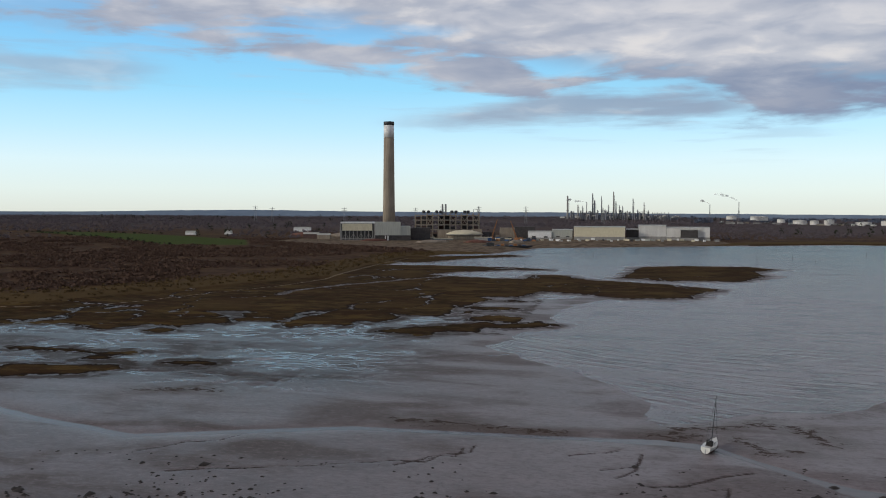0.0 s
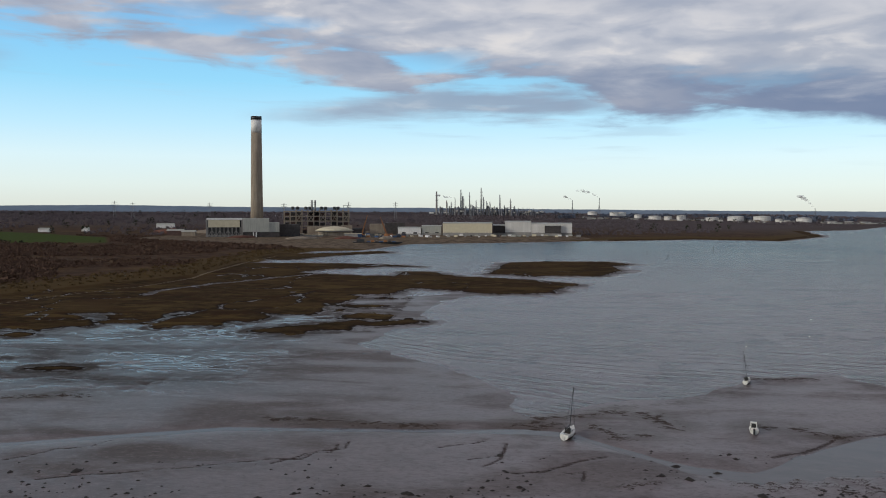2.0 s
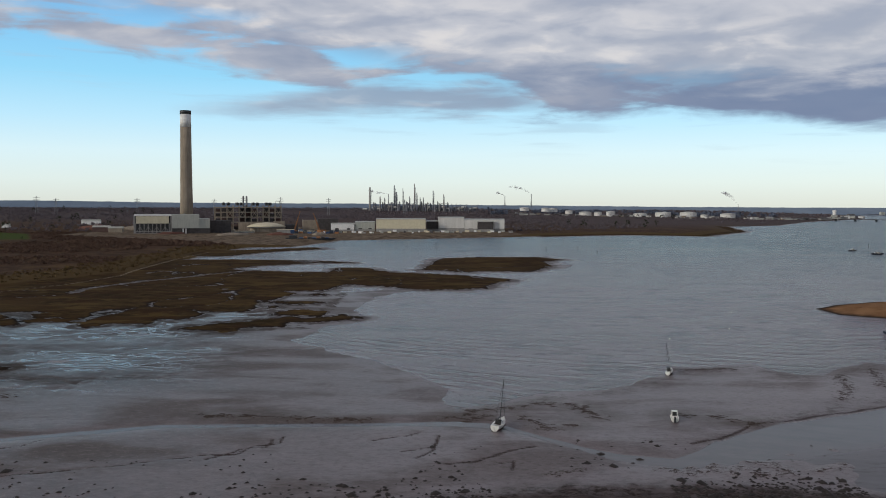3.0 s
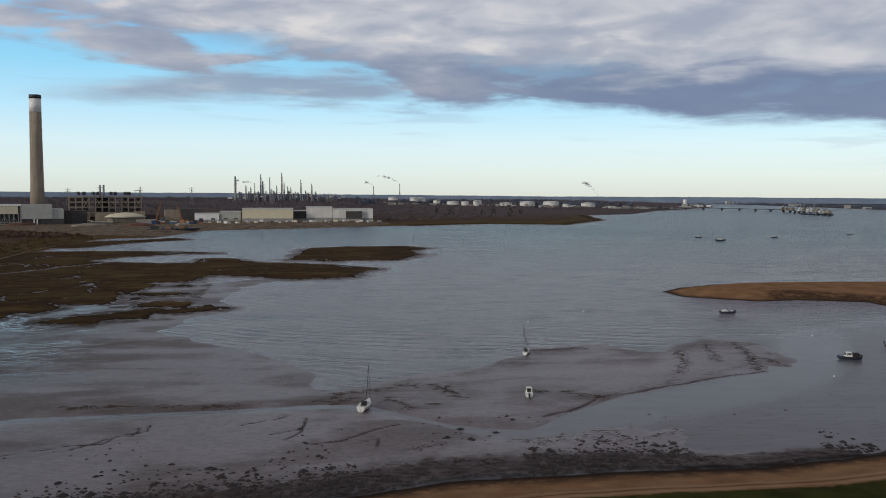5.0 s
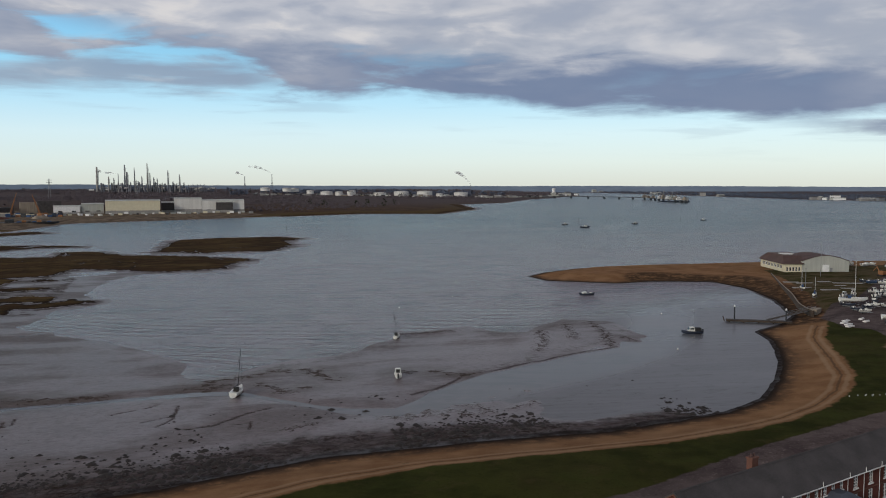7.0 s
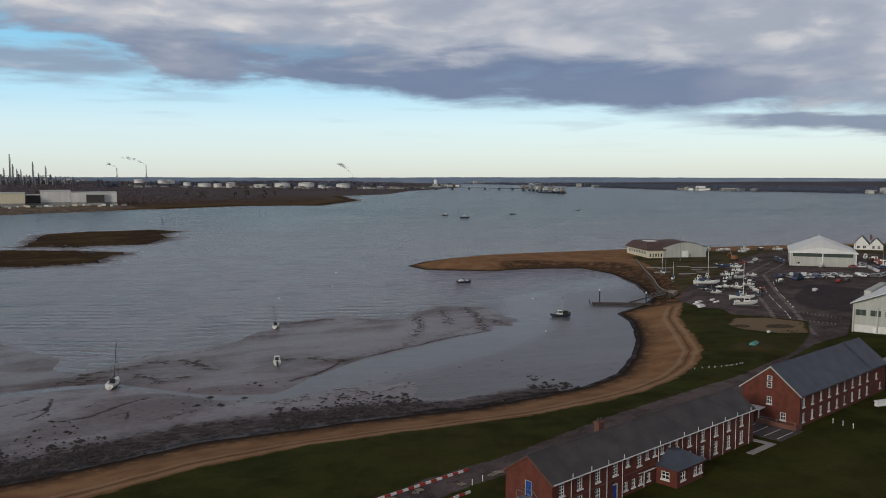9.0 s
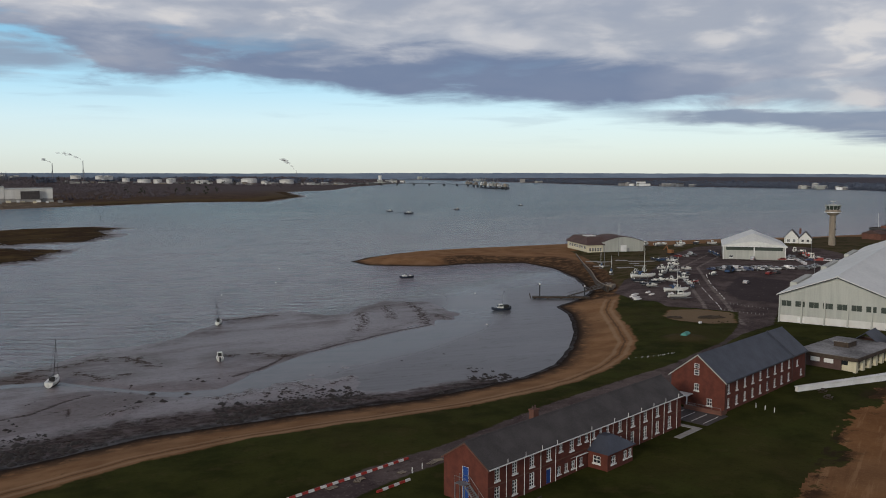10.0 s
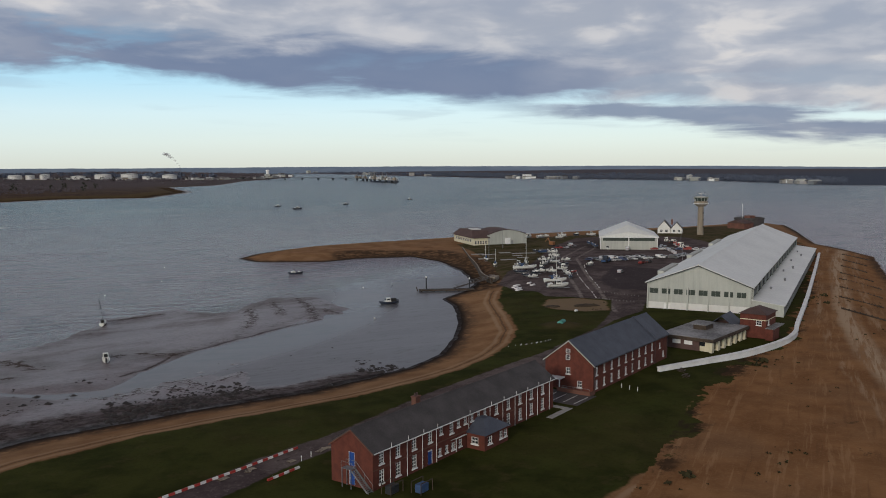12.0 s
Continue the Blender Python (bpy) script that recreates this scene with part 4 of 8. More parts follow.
def lathe(bm, profile, n=16, cx=0.0, cy=0.0):
    """Turns a profile of (radius, height) round the upright through (cx, cy)."""
    rings = []
    for r, z in profile:
        if r < 1e-4:
            rings.append([bm.verts.new((cx, cy, z))])
        else:
            rings.append([bm.verts.new((cx + r * math.cos(2 * math.pi * i / n), cy + r * math.sin(2 * math.pi * i / n), z)) for i in range(n)])
    for p, q in zip(rings, rings[1:]):
        for i in range(n):
            j = (i + 1) % n
            f = (p[i % len(p)], p[j % len(p)], q[j % len(q)], q[i % len(q)])
            f = tuple(dict.fromkeys(f))
            if len(f) > 2:
                bm.faces.new(f)
    for ring in (rings[0], rings[-1]):
        if len(ring) > 2:
            bm.faces.new(ring)
    return bm


def rod(bm, a, b, r, n=6, r2=None):
    """A straight round bar from a to b."""
    a, b = Vector(a), Vector(b)
    d = (b - a).normalized()
    s = d.orthogonal().normalized()
    t = d.cross(s)
    u = [bm.verts.new(a + (s * math.cos(2 * math.pi * i / n) + t * math.sin(2 * math.pi * i / n)) * r) for i in range(n)]
    k = r if r2 is None else r2
    v = [bm.verts.new(b + (s * math.cos(2 * math.pi * i / n) + t * math.sin(2 * math.pi * i / n)) * k) for i in range(n)]
    bm.faces.new(u), bm.faces.new(v[::-1])
    for i in range(n):
        j = (i + 1) % n
        bm.faces.new((u[i], u[j], v[j], v[i]))
    return bm


def rods(*bars):
    bm = bmesh.new()
    for a, b, r in bars:
        rod(bm, a, b, r)
    return bm


def pierced(bm, length, height, openings, deep=0.22, at=lambda a, h, d: (a, d, h)):
    """A wall face with real openings (a0, h0, a1, h1), their reveals running inwards."""
    xs = sorted({0.0, length, *(o[0] for o in openings), *(o[2] for o in openings)})
    zs = sorted({0.0, height, *(o[1] for o in openings), *(o[3] for o in openings)})
    known = {}

    def vert(a, h, d):
        key = (round(a, 4), round(h, 4), d)
        if key not in known:
            known[key] = bm.verts.new(at(a, h, d))
        return known[key]
    for a, b in zip(xs, xs[1:]):
        for c, d in zip(zs, zs[1:]):
            mx, mz = (a + b) / 2, (c + d) / 2
            if not any(o[0] < mx < o[2] and o[1] < mz < o[3] for o in openings):
                bm.faces.new((vert(a, c, 0), vert(b, c, 0), vert(b, d, 0), vert(a, d, 0)))
    for a, c, b, d in openings:
        ring = ((a, c), (b, c), (b, d), (a, d))
        u, v = [bm.verts.new(at(*p, 0)) for p in ring], [bm.verts.new(at(*p, deep)) for p in ring]
        for i in range(4):
            j = (i + 1) % 4
            bm.faces.new((u[i], u[j], v[j], v[i]))
    return bm


SASH = {}


def lattice(bm, w, h, cols, rows, edge=0.09, bar=0.03, y0=0.02, y1=0.11):
    """A window frame with its glazing bars in one connected piece."""
    xs, zs = [-w / 2, -w / 2 + edge], [0.0, edge]
    for i in range(1, cols):
        x = -w / 2 + w * i / cols
        xs += [x - bar, x + bar]
    for i in range(1, rows):
        z = h * i / rows
        t = 0.05 if i * 2 == rows else bar
        zs += [z - t, z + t]
    xs += [w / 2 - edge, w / 2]
    zs += [h - edge, h]
    known = {}

    def vert(i, k, y):
        if (i, k, y) not in known:
            known[i, k, y] = bm.verts.new((xs[i], y, zs[k]))
        return known[i, k, y]

    def solid(i, k):
        return 0 <= i < len(xs) - 1 and 0 <= k < len(zs) - 1 and (i % 2 == 0 or k % 2 == 0)
    for i in range(len(xs) - 1):
        for k in range(len(zs) - 1):
            if not solid(i, k):
                continue
            bm.faces.new((vert(i, k, y0), vert(i + 1, k, y0), vert(i + 1, k + 1, y0), vert(i, k + 1, y0)))
            bm.faces.new((vert(i, k, y1), vert(i, k + 1, y1), vert(i + 1, k + 1, y1), vert(i + 1, k, y1)))
            for a, b, other in (((i, k), (i + 1, k), (i, k - 1)), ((i + 1, k), (i + 1, k + 1), (i + 1, k)), ((i + 1, k + 1), (i, k + 1), (i, k + 1)), ((i, k + 1), (i, k), (i - 1, k))):
                if not solid(*other):
                    bm.faces.new((vert(*a, y0), vert(*a, y1), vert(*b, y1), vert(*b, y0)))
    return bm


def sash_window(parent, m, w, h, cols=2, rows=4, sill=True):
    """A white window with glazing bars, its pane set back; it faces -y of m and stands on m's origin."""
    key = (round(w, 2), round(h, 2), cols, rows, sill)
    if key not in SASH:
        bm = lattice(bmesh.new(), w, h, cols, rows)
        fm = bpy.data.meshes.new("window")
        bmesh.ops.recalc_face_normals(bm, faces=bm.faces)
        bm.to_mesh(fm), bm.free()
        fm.materials.append(WHITE)
        bm = boxes((-w / 2 + 0.05, 0.11, 0.05, w / 2 - 0.05, 0.15, h - 0.05))
        pm = bpy.data.meshes.new("pane")
        bm.to_mesh(pm), bm.free()
        pm.materials.append(GLASS)
        sm = None
        if sill:
            bm = chamfered(boxes((-w / 2 - 0.12, -0.16, -0.20, w / 2 + 0.12, 0.14, -0.002)), 0.02)
            sm = bpy.data.meshes.new("sill")
            bm.to_mesh(sm), bm.free()
            sm.materials.append(WHITE)
        SASH[key] = (fm, pm, sm)
    fm, pm, sm = SASH[key]
    w_ob = placed("window", fm, parent, "", m)
    placed("pane", pm, w_ob)
    if sm:
        placed("sill", sm, w_ob)
    return w_ob


def gable_roof(parent, length, width, eave, apex, over=0.35, thick=0.16, mat=None, x0=0.0, label="", name="roof"):
    """Two slopes along x over a building from y=0 to y=width, and a ridge."""
    half = width / 2
    slope = (apex - eave) / half
    for side in (0, 1):
        y_e = -over if side == 0 else width + over
        z_e = eave - over * slope
        prof = [(y_e, z_e), (half, apex), (half, apex + thick), (y_e, z_e + thick)]
        part(name, prism(bmesh.new(), prof, x0 - over * 0.6, x0 + length + over * 0.6), mat, parent, label)
    part("ridge", prism(bmesh.new(), [(half - 0.18, apex + thick - 0.05), (half, apex + thick + 0.12), (half + 0.18, apex + thick - 0.05)], x0 - over * 0.6, x0 + length + over * 0.6), mat, parent)


def gable_wall(bm, x, width, eave, apex, openings, face):
    """The end wall in the plane x: pierced below the eave, a triangle above. face: -1 looks to -x."""
    at = (lambda a, h, d: (x - face * d, a, h))
    pierced(bm, width, eave, openings, at=at)
    vs = [bm.verts.new(p) for p in ((x, 0, eave), (x, width, eave), (x, width / 2, apex))]
    bm.faces.new(vs)


# ---- brick barracks on the turf ----


def long_barracks():
    L, W, E, A = 54.3, 8.4, 6.0, 8.8
    b = thing("barracks", 58.5, 82.6, 3.05, 18.1, "long two-storey red brick barracks, dark slate roof, white sash windows", "building")
    low, up, doors = [], [], [(13.4, 0.15, 14.6, 2.55)]
    for x in (2.0, 5.9, 9.9, 33.6, 37.6, 41.7, 45.8, 50.1):
        low.append((x, 0.75, 1.15, 2.1))
    for x in (2.0, 5.9, 9.9, 14.0, 19.9, 33.6, 37.6, 41.7, 45.8, 50.1):
        up.append((x, 3.75, 1.1, 1.75))
    small = [(x, 0.85, 0.9, 1.25) for x in (16.6, 18.5, 20.3, 22.4)] + [(x, 4.35, 0.85, 1.15) for x in (17.0, 21.9, 23.9, 25.9, 27.9, 29.9)]
    wins = low + up + small
    holes = [(x - w / 2, z, x + w / 2, z + h) for x, z, w, h in wins] + doors
    bm = pierced(bmesh.new(), L, E, holes)
    gable_wall(bm, 0.0, W, E, A, [(3.6, 0.2, 4.8, 2.4), (3.6, 3.1, 4.8, 5.3)], -1)
    gable_wall(bm, L, W, E, A, [], 1)
    pierced(bm, L, E, [], at=lambda a, h, d: (a, W - d, h))
    part("wall", bm, BRICK, b)
    for x, z, w, h in wins:
        sash_window(b, pose(x, 0.02, z), w, h, 2, 4 if h > 1.4 else 2)
    for m in (pose(14.0, 0.06, 0.15), pose(0.06, 4.2, 0.2, 0, 0, -90), pose(0.06, 4.2, 3.1, 0, 0, -90)):
        d = part("door", chamfered(boxes((-0.55, 0.03, 0, 0.55, 0.10, 2.15)), 0.015), BLUE_DOOR, b, "blue painted door", at=m)
        part("door_frame", boxes((-0.62, -0.03, 0, -0.55, 0.12, 2.22), (0.55, -0.03, 0, 0.62, 0.12, 2.22), (-0.55, -0.03, 2.15, 0.55, 0.12, 2.3)), WHITE, d)
        part("door_handle", boxes((0.36, -0.03, 1.0, 0.46, 0.03, 1.05)), STEEL, d)
    gable_roof(b, L, W, E, A, 0.35, 0.16, SLATE, label="dark grey slates")
    part("gutter", boxes((-0.2, -0.52, E - 0.22, L + 0.2, -0.40, E - 0.10)), WHITE, b, "white eaves gutter")
    for x in (3.9, 8.0, 11.9, 15.6, 24.8, 31.4, 35.6, 39.8, 43.9, 48.0, 52.6):
        part("downpipe", rods(((x, -0.10, 0.05), (x, -0.10, E - 0.4), 0.045), ((x, -0.10, E - 0.4), (x, -0.46, E - 0.16), 0.045), ((x, -0.38, E - 0.2), (x, -0.38, E + 0.55), 0.045)), WHITE, b)
    part("string_course", boxes((0, -0.05, 3.05, L, -0.002, 3.2)), BRICK_SEA, b)
    part("bargeboard", prism(bmesh.new(), [(-0.35, E - 0.42), (W / 2, A - 0.2), (W + 0.35, E - 0.42), (W + 0.35, E - 0.25), (W / 2, A - 0.03), (-0.35, E - 0.25)], -0.28, -0.22), BRICK_SEA, b)
    ch = part("chimney", boxes((17.2, 5.4, A - 1.4, 18.5, 6.3, A + 0.7), (17.1, 5.3, A + 0.7, 18.6, 6.4, A + 0.9)), BRICK_SEA, b)
    for x in (17.55, 18.15):
        part("chimney_pot", lathe(bmesh.new(), [(0.16, A + 0.9), (0.13, A + 1.4)], 10, x, 5.85), BROWN_ROOF, ch)
    # porch with its own slated roof
    p = part("porch", bmesh.new(), BRICK, b)
    bm = pierced(bmesh.new(), 7.4, 2.9, [(1.0, 1.0, 2.3, 2.3), (4.6, 1.0, 5.6, 2.3), (6.0, 1.0, 7.0, 2.3)], at=lambda a, h, d: (24.4 + a, -3.6 + d, h))
    pierced(bm, 3.6, 2.9, [(0.9, 1.0, 2.3, 2.2)], at=lambda a, h, d: (24.4 + d, -a, h))
    pierced(bm, 3.6, 2.9, [], at=lambda a, h, d: (31.8 - d, -a, h))
    bm.to_mesh(p.data)
    bm.free()
    for x, w in ((1.65, 1.3), (5.1, 1.0), (6.5, 1.0)):
        sash_window(p, pose(24.4 + x, -3.58, 1.0), w, 1.3, 2, 2)
    sash_window(p, pose(24.42, -1.6, 1.0, 0, 0, -90), 1.4, 1.2, 2, 2)
    bm = bmesh.new()
    v = [bm.verts.new(q) for q in ((24.0, -4.0, 2.85), (32.2, -4.0, 2.85), (32.2, 0.0, 2.85), (24.0, 0.0, 2.85), (27.2, -1.6, 4.7), (29.0, -1.6, 4.7), (29.0, 0.0, 4.7), (27.2, 0.0, 4.7))]
    for q in ((0, 1, 5, 4), (1, 2, 6, 5), (3, 0, 4, 7), (4, 5, 6, 7), (0, 3, 2, 1), (2, 3, 7, 6)):
        bm.faces.new([v[i] for i in q])
    part("roof", bm, SLATE_BLUE, p, "blue-grey slated hipped porch roof")
    part("pipe_run", rods(((21.0, -0.14, 2.5), (24.2, -0.14, 2.5), 0.06), ((21.0, -0.14, 2.5), (21.0, -0.14, 0.3), 0.06), ((19.6, -0.14, 2.62), (23.6, -0.14, 2.62), 0.04)), WHITE, b)
    # outside stair up the end wall
    s = thing("fire_escape", 58.5, 82.6, 3.05, 18.1, "grey galvanised steel fire escape stair with open treads", "stairs")
    part("landing", boxes((-1.25, 3.2, 3.0, -0.05, 5.2, 3.08)), STEEL, s)
    for i in range(14):
        part("tread", boxes((-1.2, 2.95 - i * 0.235, 2.82 - i * 0.2, -0.2, 3.2 - i * 0.235, 2.86 - i * 0.2)), STEEL, s)
    for x in (-1.22, -0.18):
        part("stringer", prism(bmesh.new(), [(3.2, 2.75), (3.2, 3.02), (-0.2, 0.12), (-0.2, -0.1), (0.05, -0.1)], x - 0.02, x + 0.02), STEEL, s)
        part("handrail", rods(((x, 5.2, 4.1), (x, 3.2, 4.1), 0.03), ((x, 3.2, 4.1), (x, -0.1, 1.1), 0.03), ((x, 5.2, 4.1), (x, 5.2, 3.0), 0.03), ((x, 3.2, 4.1), (x, 3.2, 3.0), 0.03), ((x, 1.5, 2.6), (x, 1.5, 1.5), 0.03), ((x, -0.1, 1.1), (x, -0.1, 0.0), 0.03)), STEEL, s)
    for x, y in ((-1.2, 3.3), (-1.2, 5.1), (-0.15, 5.1)):
        part("post", boxes((x - 0.05, y - 0.05, -0.1, x + 0.05, y + 0.05, 3.0)), STEEL, s)


def short_barracks():
    L, W, E, A = 40.9, 11.4, 6.2, 10.6
    b = thing("barracks_block", 123.7, 101.9, 3.05, 18.4, "red brick block with steep blue-grey slate roof and white windows", "building")
    xs = [1.6 + 3.68 * i for i in range(8)] + [31.2]
    wins = [(x, z, 0.95, 1.75) for x in xs for z in (0.9, 3.7)] + [(36.0, 3.4, 0.9, 1.3), (38.2, 1.0, 0.9, 1.3)]
    bm = pierced(bmesh.new(), L, E, [(x - w / 2, z, x + w / 2, z + h) for x, z, w, h in wins])
    ends = [(2.6, 0.9, 3.7, 2.3), (5.4, 3.5, 6.4, 4.9)]
    gable_wall(bm, 0.0, W, E, A, ends, -1)
    gable_wall(bm, L, W, E, A, [], 1)
    pierced(bm, L, E, [], at=lambda a, h, d: (a, W - d, h))
    part("wall", bm, BRICK, b)
    for x, z, w, h in wins:
        sash_window(b, pose(x, 0.02, z), w, h, 2, 4)
    for y0, z0, y1, z1 in ends:
        sash_window(b, pose(0.02, (y0 + y1) / 2, z0, 0, 0, -90), y1 - y0, z1 - z0, 2, 2)
    for z, h in ((6.6, 1.1), (8.0, 0.9)):
        sash_window(b, pose(-0.14, 5.9, z, 0, 0, -90), 1.0, h, 1, 2, False)
    gable_roof(b, 32.4, W, E, A, 0.4, 0.16, SLATE_BLUE, label="blue-grey slates")
    gable_roof(b, 7.6, W, E, A, 0.35, 0.16, SLATE_BLUE, 33.3, "blue-grey slates")
    part("parapet", prism(bmesh.new(), [(-0.5, E - 0.3), (W / 2, A), (W + 0.5, E - 0.3), (W + 0.5, E + 0.1), (W / 2, A + 0.42), (-0.5, E + 0.1)], 32.7, 33.1), SLATE_BLUE, b)
    part("bargeboard", prism(bmesh.new(), [(-0.5, E - 0.5), (W / 2, A - 0.05), (W + 0.5, E - 0.5), (W + 0.5, E - 0.28), (W / 2, A + 0.2), (-0.5, E - 0.28)], -0.34, -0.26), CLAD, b, "pale painted bargeboards")
    part("gutter", boxes((-0.2, -0.56, E - 0.36, L, -0.44, E - 0.24)), DARK_STEEL, b)
    for x in (0.4, 20.0, 32.9, 40.4):
        part("downpipe", rods(((x, -0.1, 0), (x, -0.1, E - 0.4), 0.05)), DARK_STEEL, b)
    c = part("canopy", boxes((-2.4, 6.6, 2.6, -0.05, 9.6, 2.78)), WHITE, b, "flat entrance canopy")
    part("canopy_post", boxes((-2.3, 6.7, 0, -2.15, 6.85, 2.6)), WHITE, c)
    part("canopy_post", boxes((-2.3, 9.35, 0, -2.15, 9.5, 2.6)), WHITE, c)
    r = thing("access_ramp", 123.7, 101.9, 3.05, 18.4, "low brick access ramp with grey railings beside the block", "ramp")
    part("ramp_wall", boxes((-2.6, -0.6, -0.1, -2.35, 7.2, 1.0), (-2.35, -0.6, -0.1, -0.2, -0.35, 0.9)), BRICK_SEA, r)
    part("ramp_deck", prism(bmesh.new(), [(-0.3, -0.1), (7.2, -0.1), (7.2, 0.6), (-0.3, 0.05)], -2.34, -0.25), CONCRETE_GREY, r)
    bars = [((-2.47, y, 1.0), (-2.47, y, 1.5), 0.03) for y in (-0.4, 1.4, 3.2, 5.0, 6.9)]
    part("railing", rods(*bars, ((-2.47, -0.5, 1.5), (-2.47, 7.1, 1.5), 0.035)), STEEL, r)


# ---- hangars ----


def big_hangar():
    L, W, E, A = 196.0, 33.0, 8.7, 15.0
    h = thing("hangar", 215.7, 168.0, 3.0, 28.6, "huge pale hangar with white sheet roof, strip windows and lean-to", "hangar")
    # local x runs along the hangar, y to the left of it: the shed lies from y = -W to 0
    wins = [(-W + 1.6 + i * 3.95, 5.0, -W + 4.6 + i * 3.95, 6.9) for i in range(8)]
    bm = pierced(bmesh.new(), W, E, [(a + W, c, b + W, d) for a, c, b, d in wins], 0.25, at=lambda a, z, d: (d, a - W, z))
    bm.faces.new([bm.verts.new(p) for p in ((0, -W, E), (0, 0, E), (0, -W / 2, A))])
    bm.faces.new([bm.verts.new(p) for p in ((L, -W, E), (L, 0, E), (L, -W / 2, A))])
    pierced(bm, W, E, [], at=lambda a, z, d: (L - d, a - W, z))
    pierced(bm, L, E, [], at=lambda a, z, d: (a, -d, z))
    part("wall", bm, CLAD, h)
    for a, c, b, d in wins:
        win = part("window", lattice(bmesh.new(), b - a - 0.06, d - c, 2, 1), CLAD, h, "pale framed window with green-grey glass", at=pose(0.03, (a + b) / 2, c, 0, 0, -90))
        part("pane", boxes((-(b - a) / 2 + 0.06, 0.115, 0.04, (b - a) / 2 - 0.06, 0.155, d - c - 0.04)), GREEN_GLASS, win)
    part("plinth", boxes((-0.12, -W, -0.4, -0.004, 0, 2.3)), TANK_WHITE, h, "pale painted lower wall band")
    for i in range(6):
        y = -W + 0.3 + i * (W - 0.6) / 5
        part("buttress", prism(bmesh.new(), [(-1.15, -0.4), (0.0, -0.4), (0.0, 7.6), (-0.35, 7.6)][::-1], y - 0.2, y + 0.2, "y"), CLAD, h)
    # roof in sheets
    slope = (A - E) / (W / 2)
    n = 28
    for side in (0, 1):
        for i in range(n):
            x0, x1 = -0.6 + (L + 1.2) * i / n, -0.6 + (L + 1.2) * (i + 1) / n - 0.03
            y_e = 0.7 if side else -W - 0.7
            z_e = E - 0.7 * slope
            prof = [(y_e, z_e), (-W / 2, A), (-W / 2, A + 0.22), (y_e, z_e + 0.22)]
            part("roof_sheet", prism(bmesh.new(), prof, x0, x1), ROOF_WHITE, h)
    part("ridge", prism(bmesh.new(), [(-W / 2 - 0.7, A + 0.02), (-W / 2, A + 0.42), (-W / 2 + 0.7, A + 0.02)], -0.7, L + 0.7), ROOF_WHITE, h)
    part("verge", prism(bmesh.new(), [(-W - 0.7, E - 0.7 * slope - 0.3), (-W / 2, A - 0.3), (0.7, E - 0.7 * slope - 0.3), (0.7, E - 0.7 * slope), (-W / 2, A), (-W - 0.7, E - 0.7 * slope)], -0.75, -0.62), DARK_STEEL, h)
    # clerestory and lean-to on the seaward side
    posts = boxes((0, -W - 0.05, 3.8, L, -W - 0.01, 4.3))
    part("clerestory_rail", posts, CLAD, h)
    for i in range(30):
        x = 2.5 + i * (L - 6) / 29
        part("clerestory_window", boxes((x, -W - 0.09, 5.2, x + 4.6, -W - 0.03, 7.2)), GREEN_GLASS, h)
    for i in range(16):
        x = 0.6 + i * (L - 1.2) / 15
        part("pilaster", boxes((x - 0.2, -W - 0.45, 4.2, x + 0.2, -W - 0.1, E - 0.1)), CLAD, h)
    lw = 9.6
    lt = part("lean_to", prism(bmesh.new(), [(-W - lw, -0.4), (-W - 0.002, -0.4), (-W - 0.002, 4.6), (-W - lw, 3.3)], 0.0, L), CLAD, h, "pale seaward lean-to")
    for i in range(14):
        x0, x1 = -0.4 + (L + 0.8) * i / 14, -0.4 + (L + 0.8) * (i + 1) / 14 - 0.03
        part("roof_sheet", prism(bmesh.new(), [(-W - lw - 0.4, 3.28), (-W - 0.02, 4.64), (-W - 0.02, 4.82), (-W - lw - 0.4, 3.46)], x0, x1), ROOF_WHITE, lt)
    for i in range(40):
        x = 3 + i * (L - 8) / 39
        part("window", boxes((x, -W - lw - 0.04, 1.2, x + 2.4, -W - lw + 0.02, 2.5)), GREEN_GLASS, lt)
    for i in range(7):
        x = 30 + i * 22 + (i % 3) * 4
        part("roof_vent", lathe(bmesh.new(), [(0.35, 4.0), (0.35, 4.9), (0.55, 4.95), (0.0, 5.25)], 10, x, -W - 3 - (i % 2) * 2.5), STEEL, lt)
    # raised door housings on the landward side
    for x in (22, 78, 134):
        part("door_housing", chamfered(boxes((x, -0.9, -0.2, x + 26, 1.3, 9.9)), 0.08), CLAD, h)
    part("door", boxes((-0.16, -7.6, -0.3, -0.12, -5.6, 1.9)), WHITE, h)
    part("door", boxes((-0.05, -W + 0.7, -0.3, 0.06, -W + 1.9, 2.2)), DARK_STEEL, h)


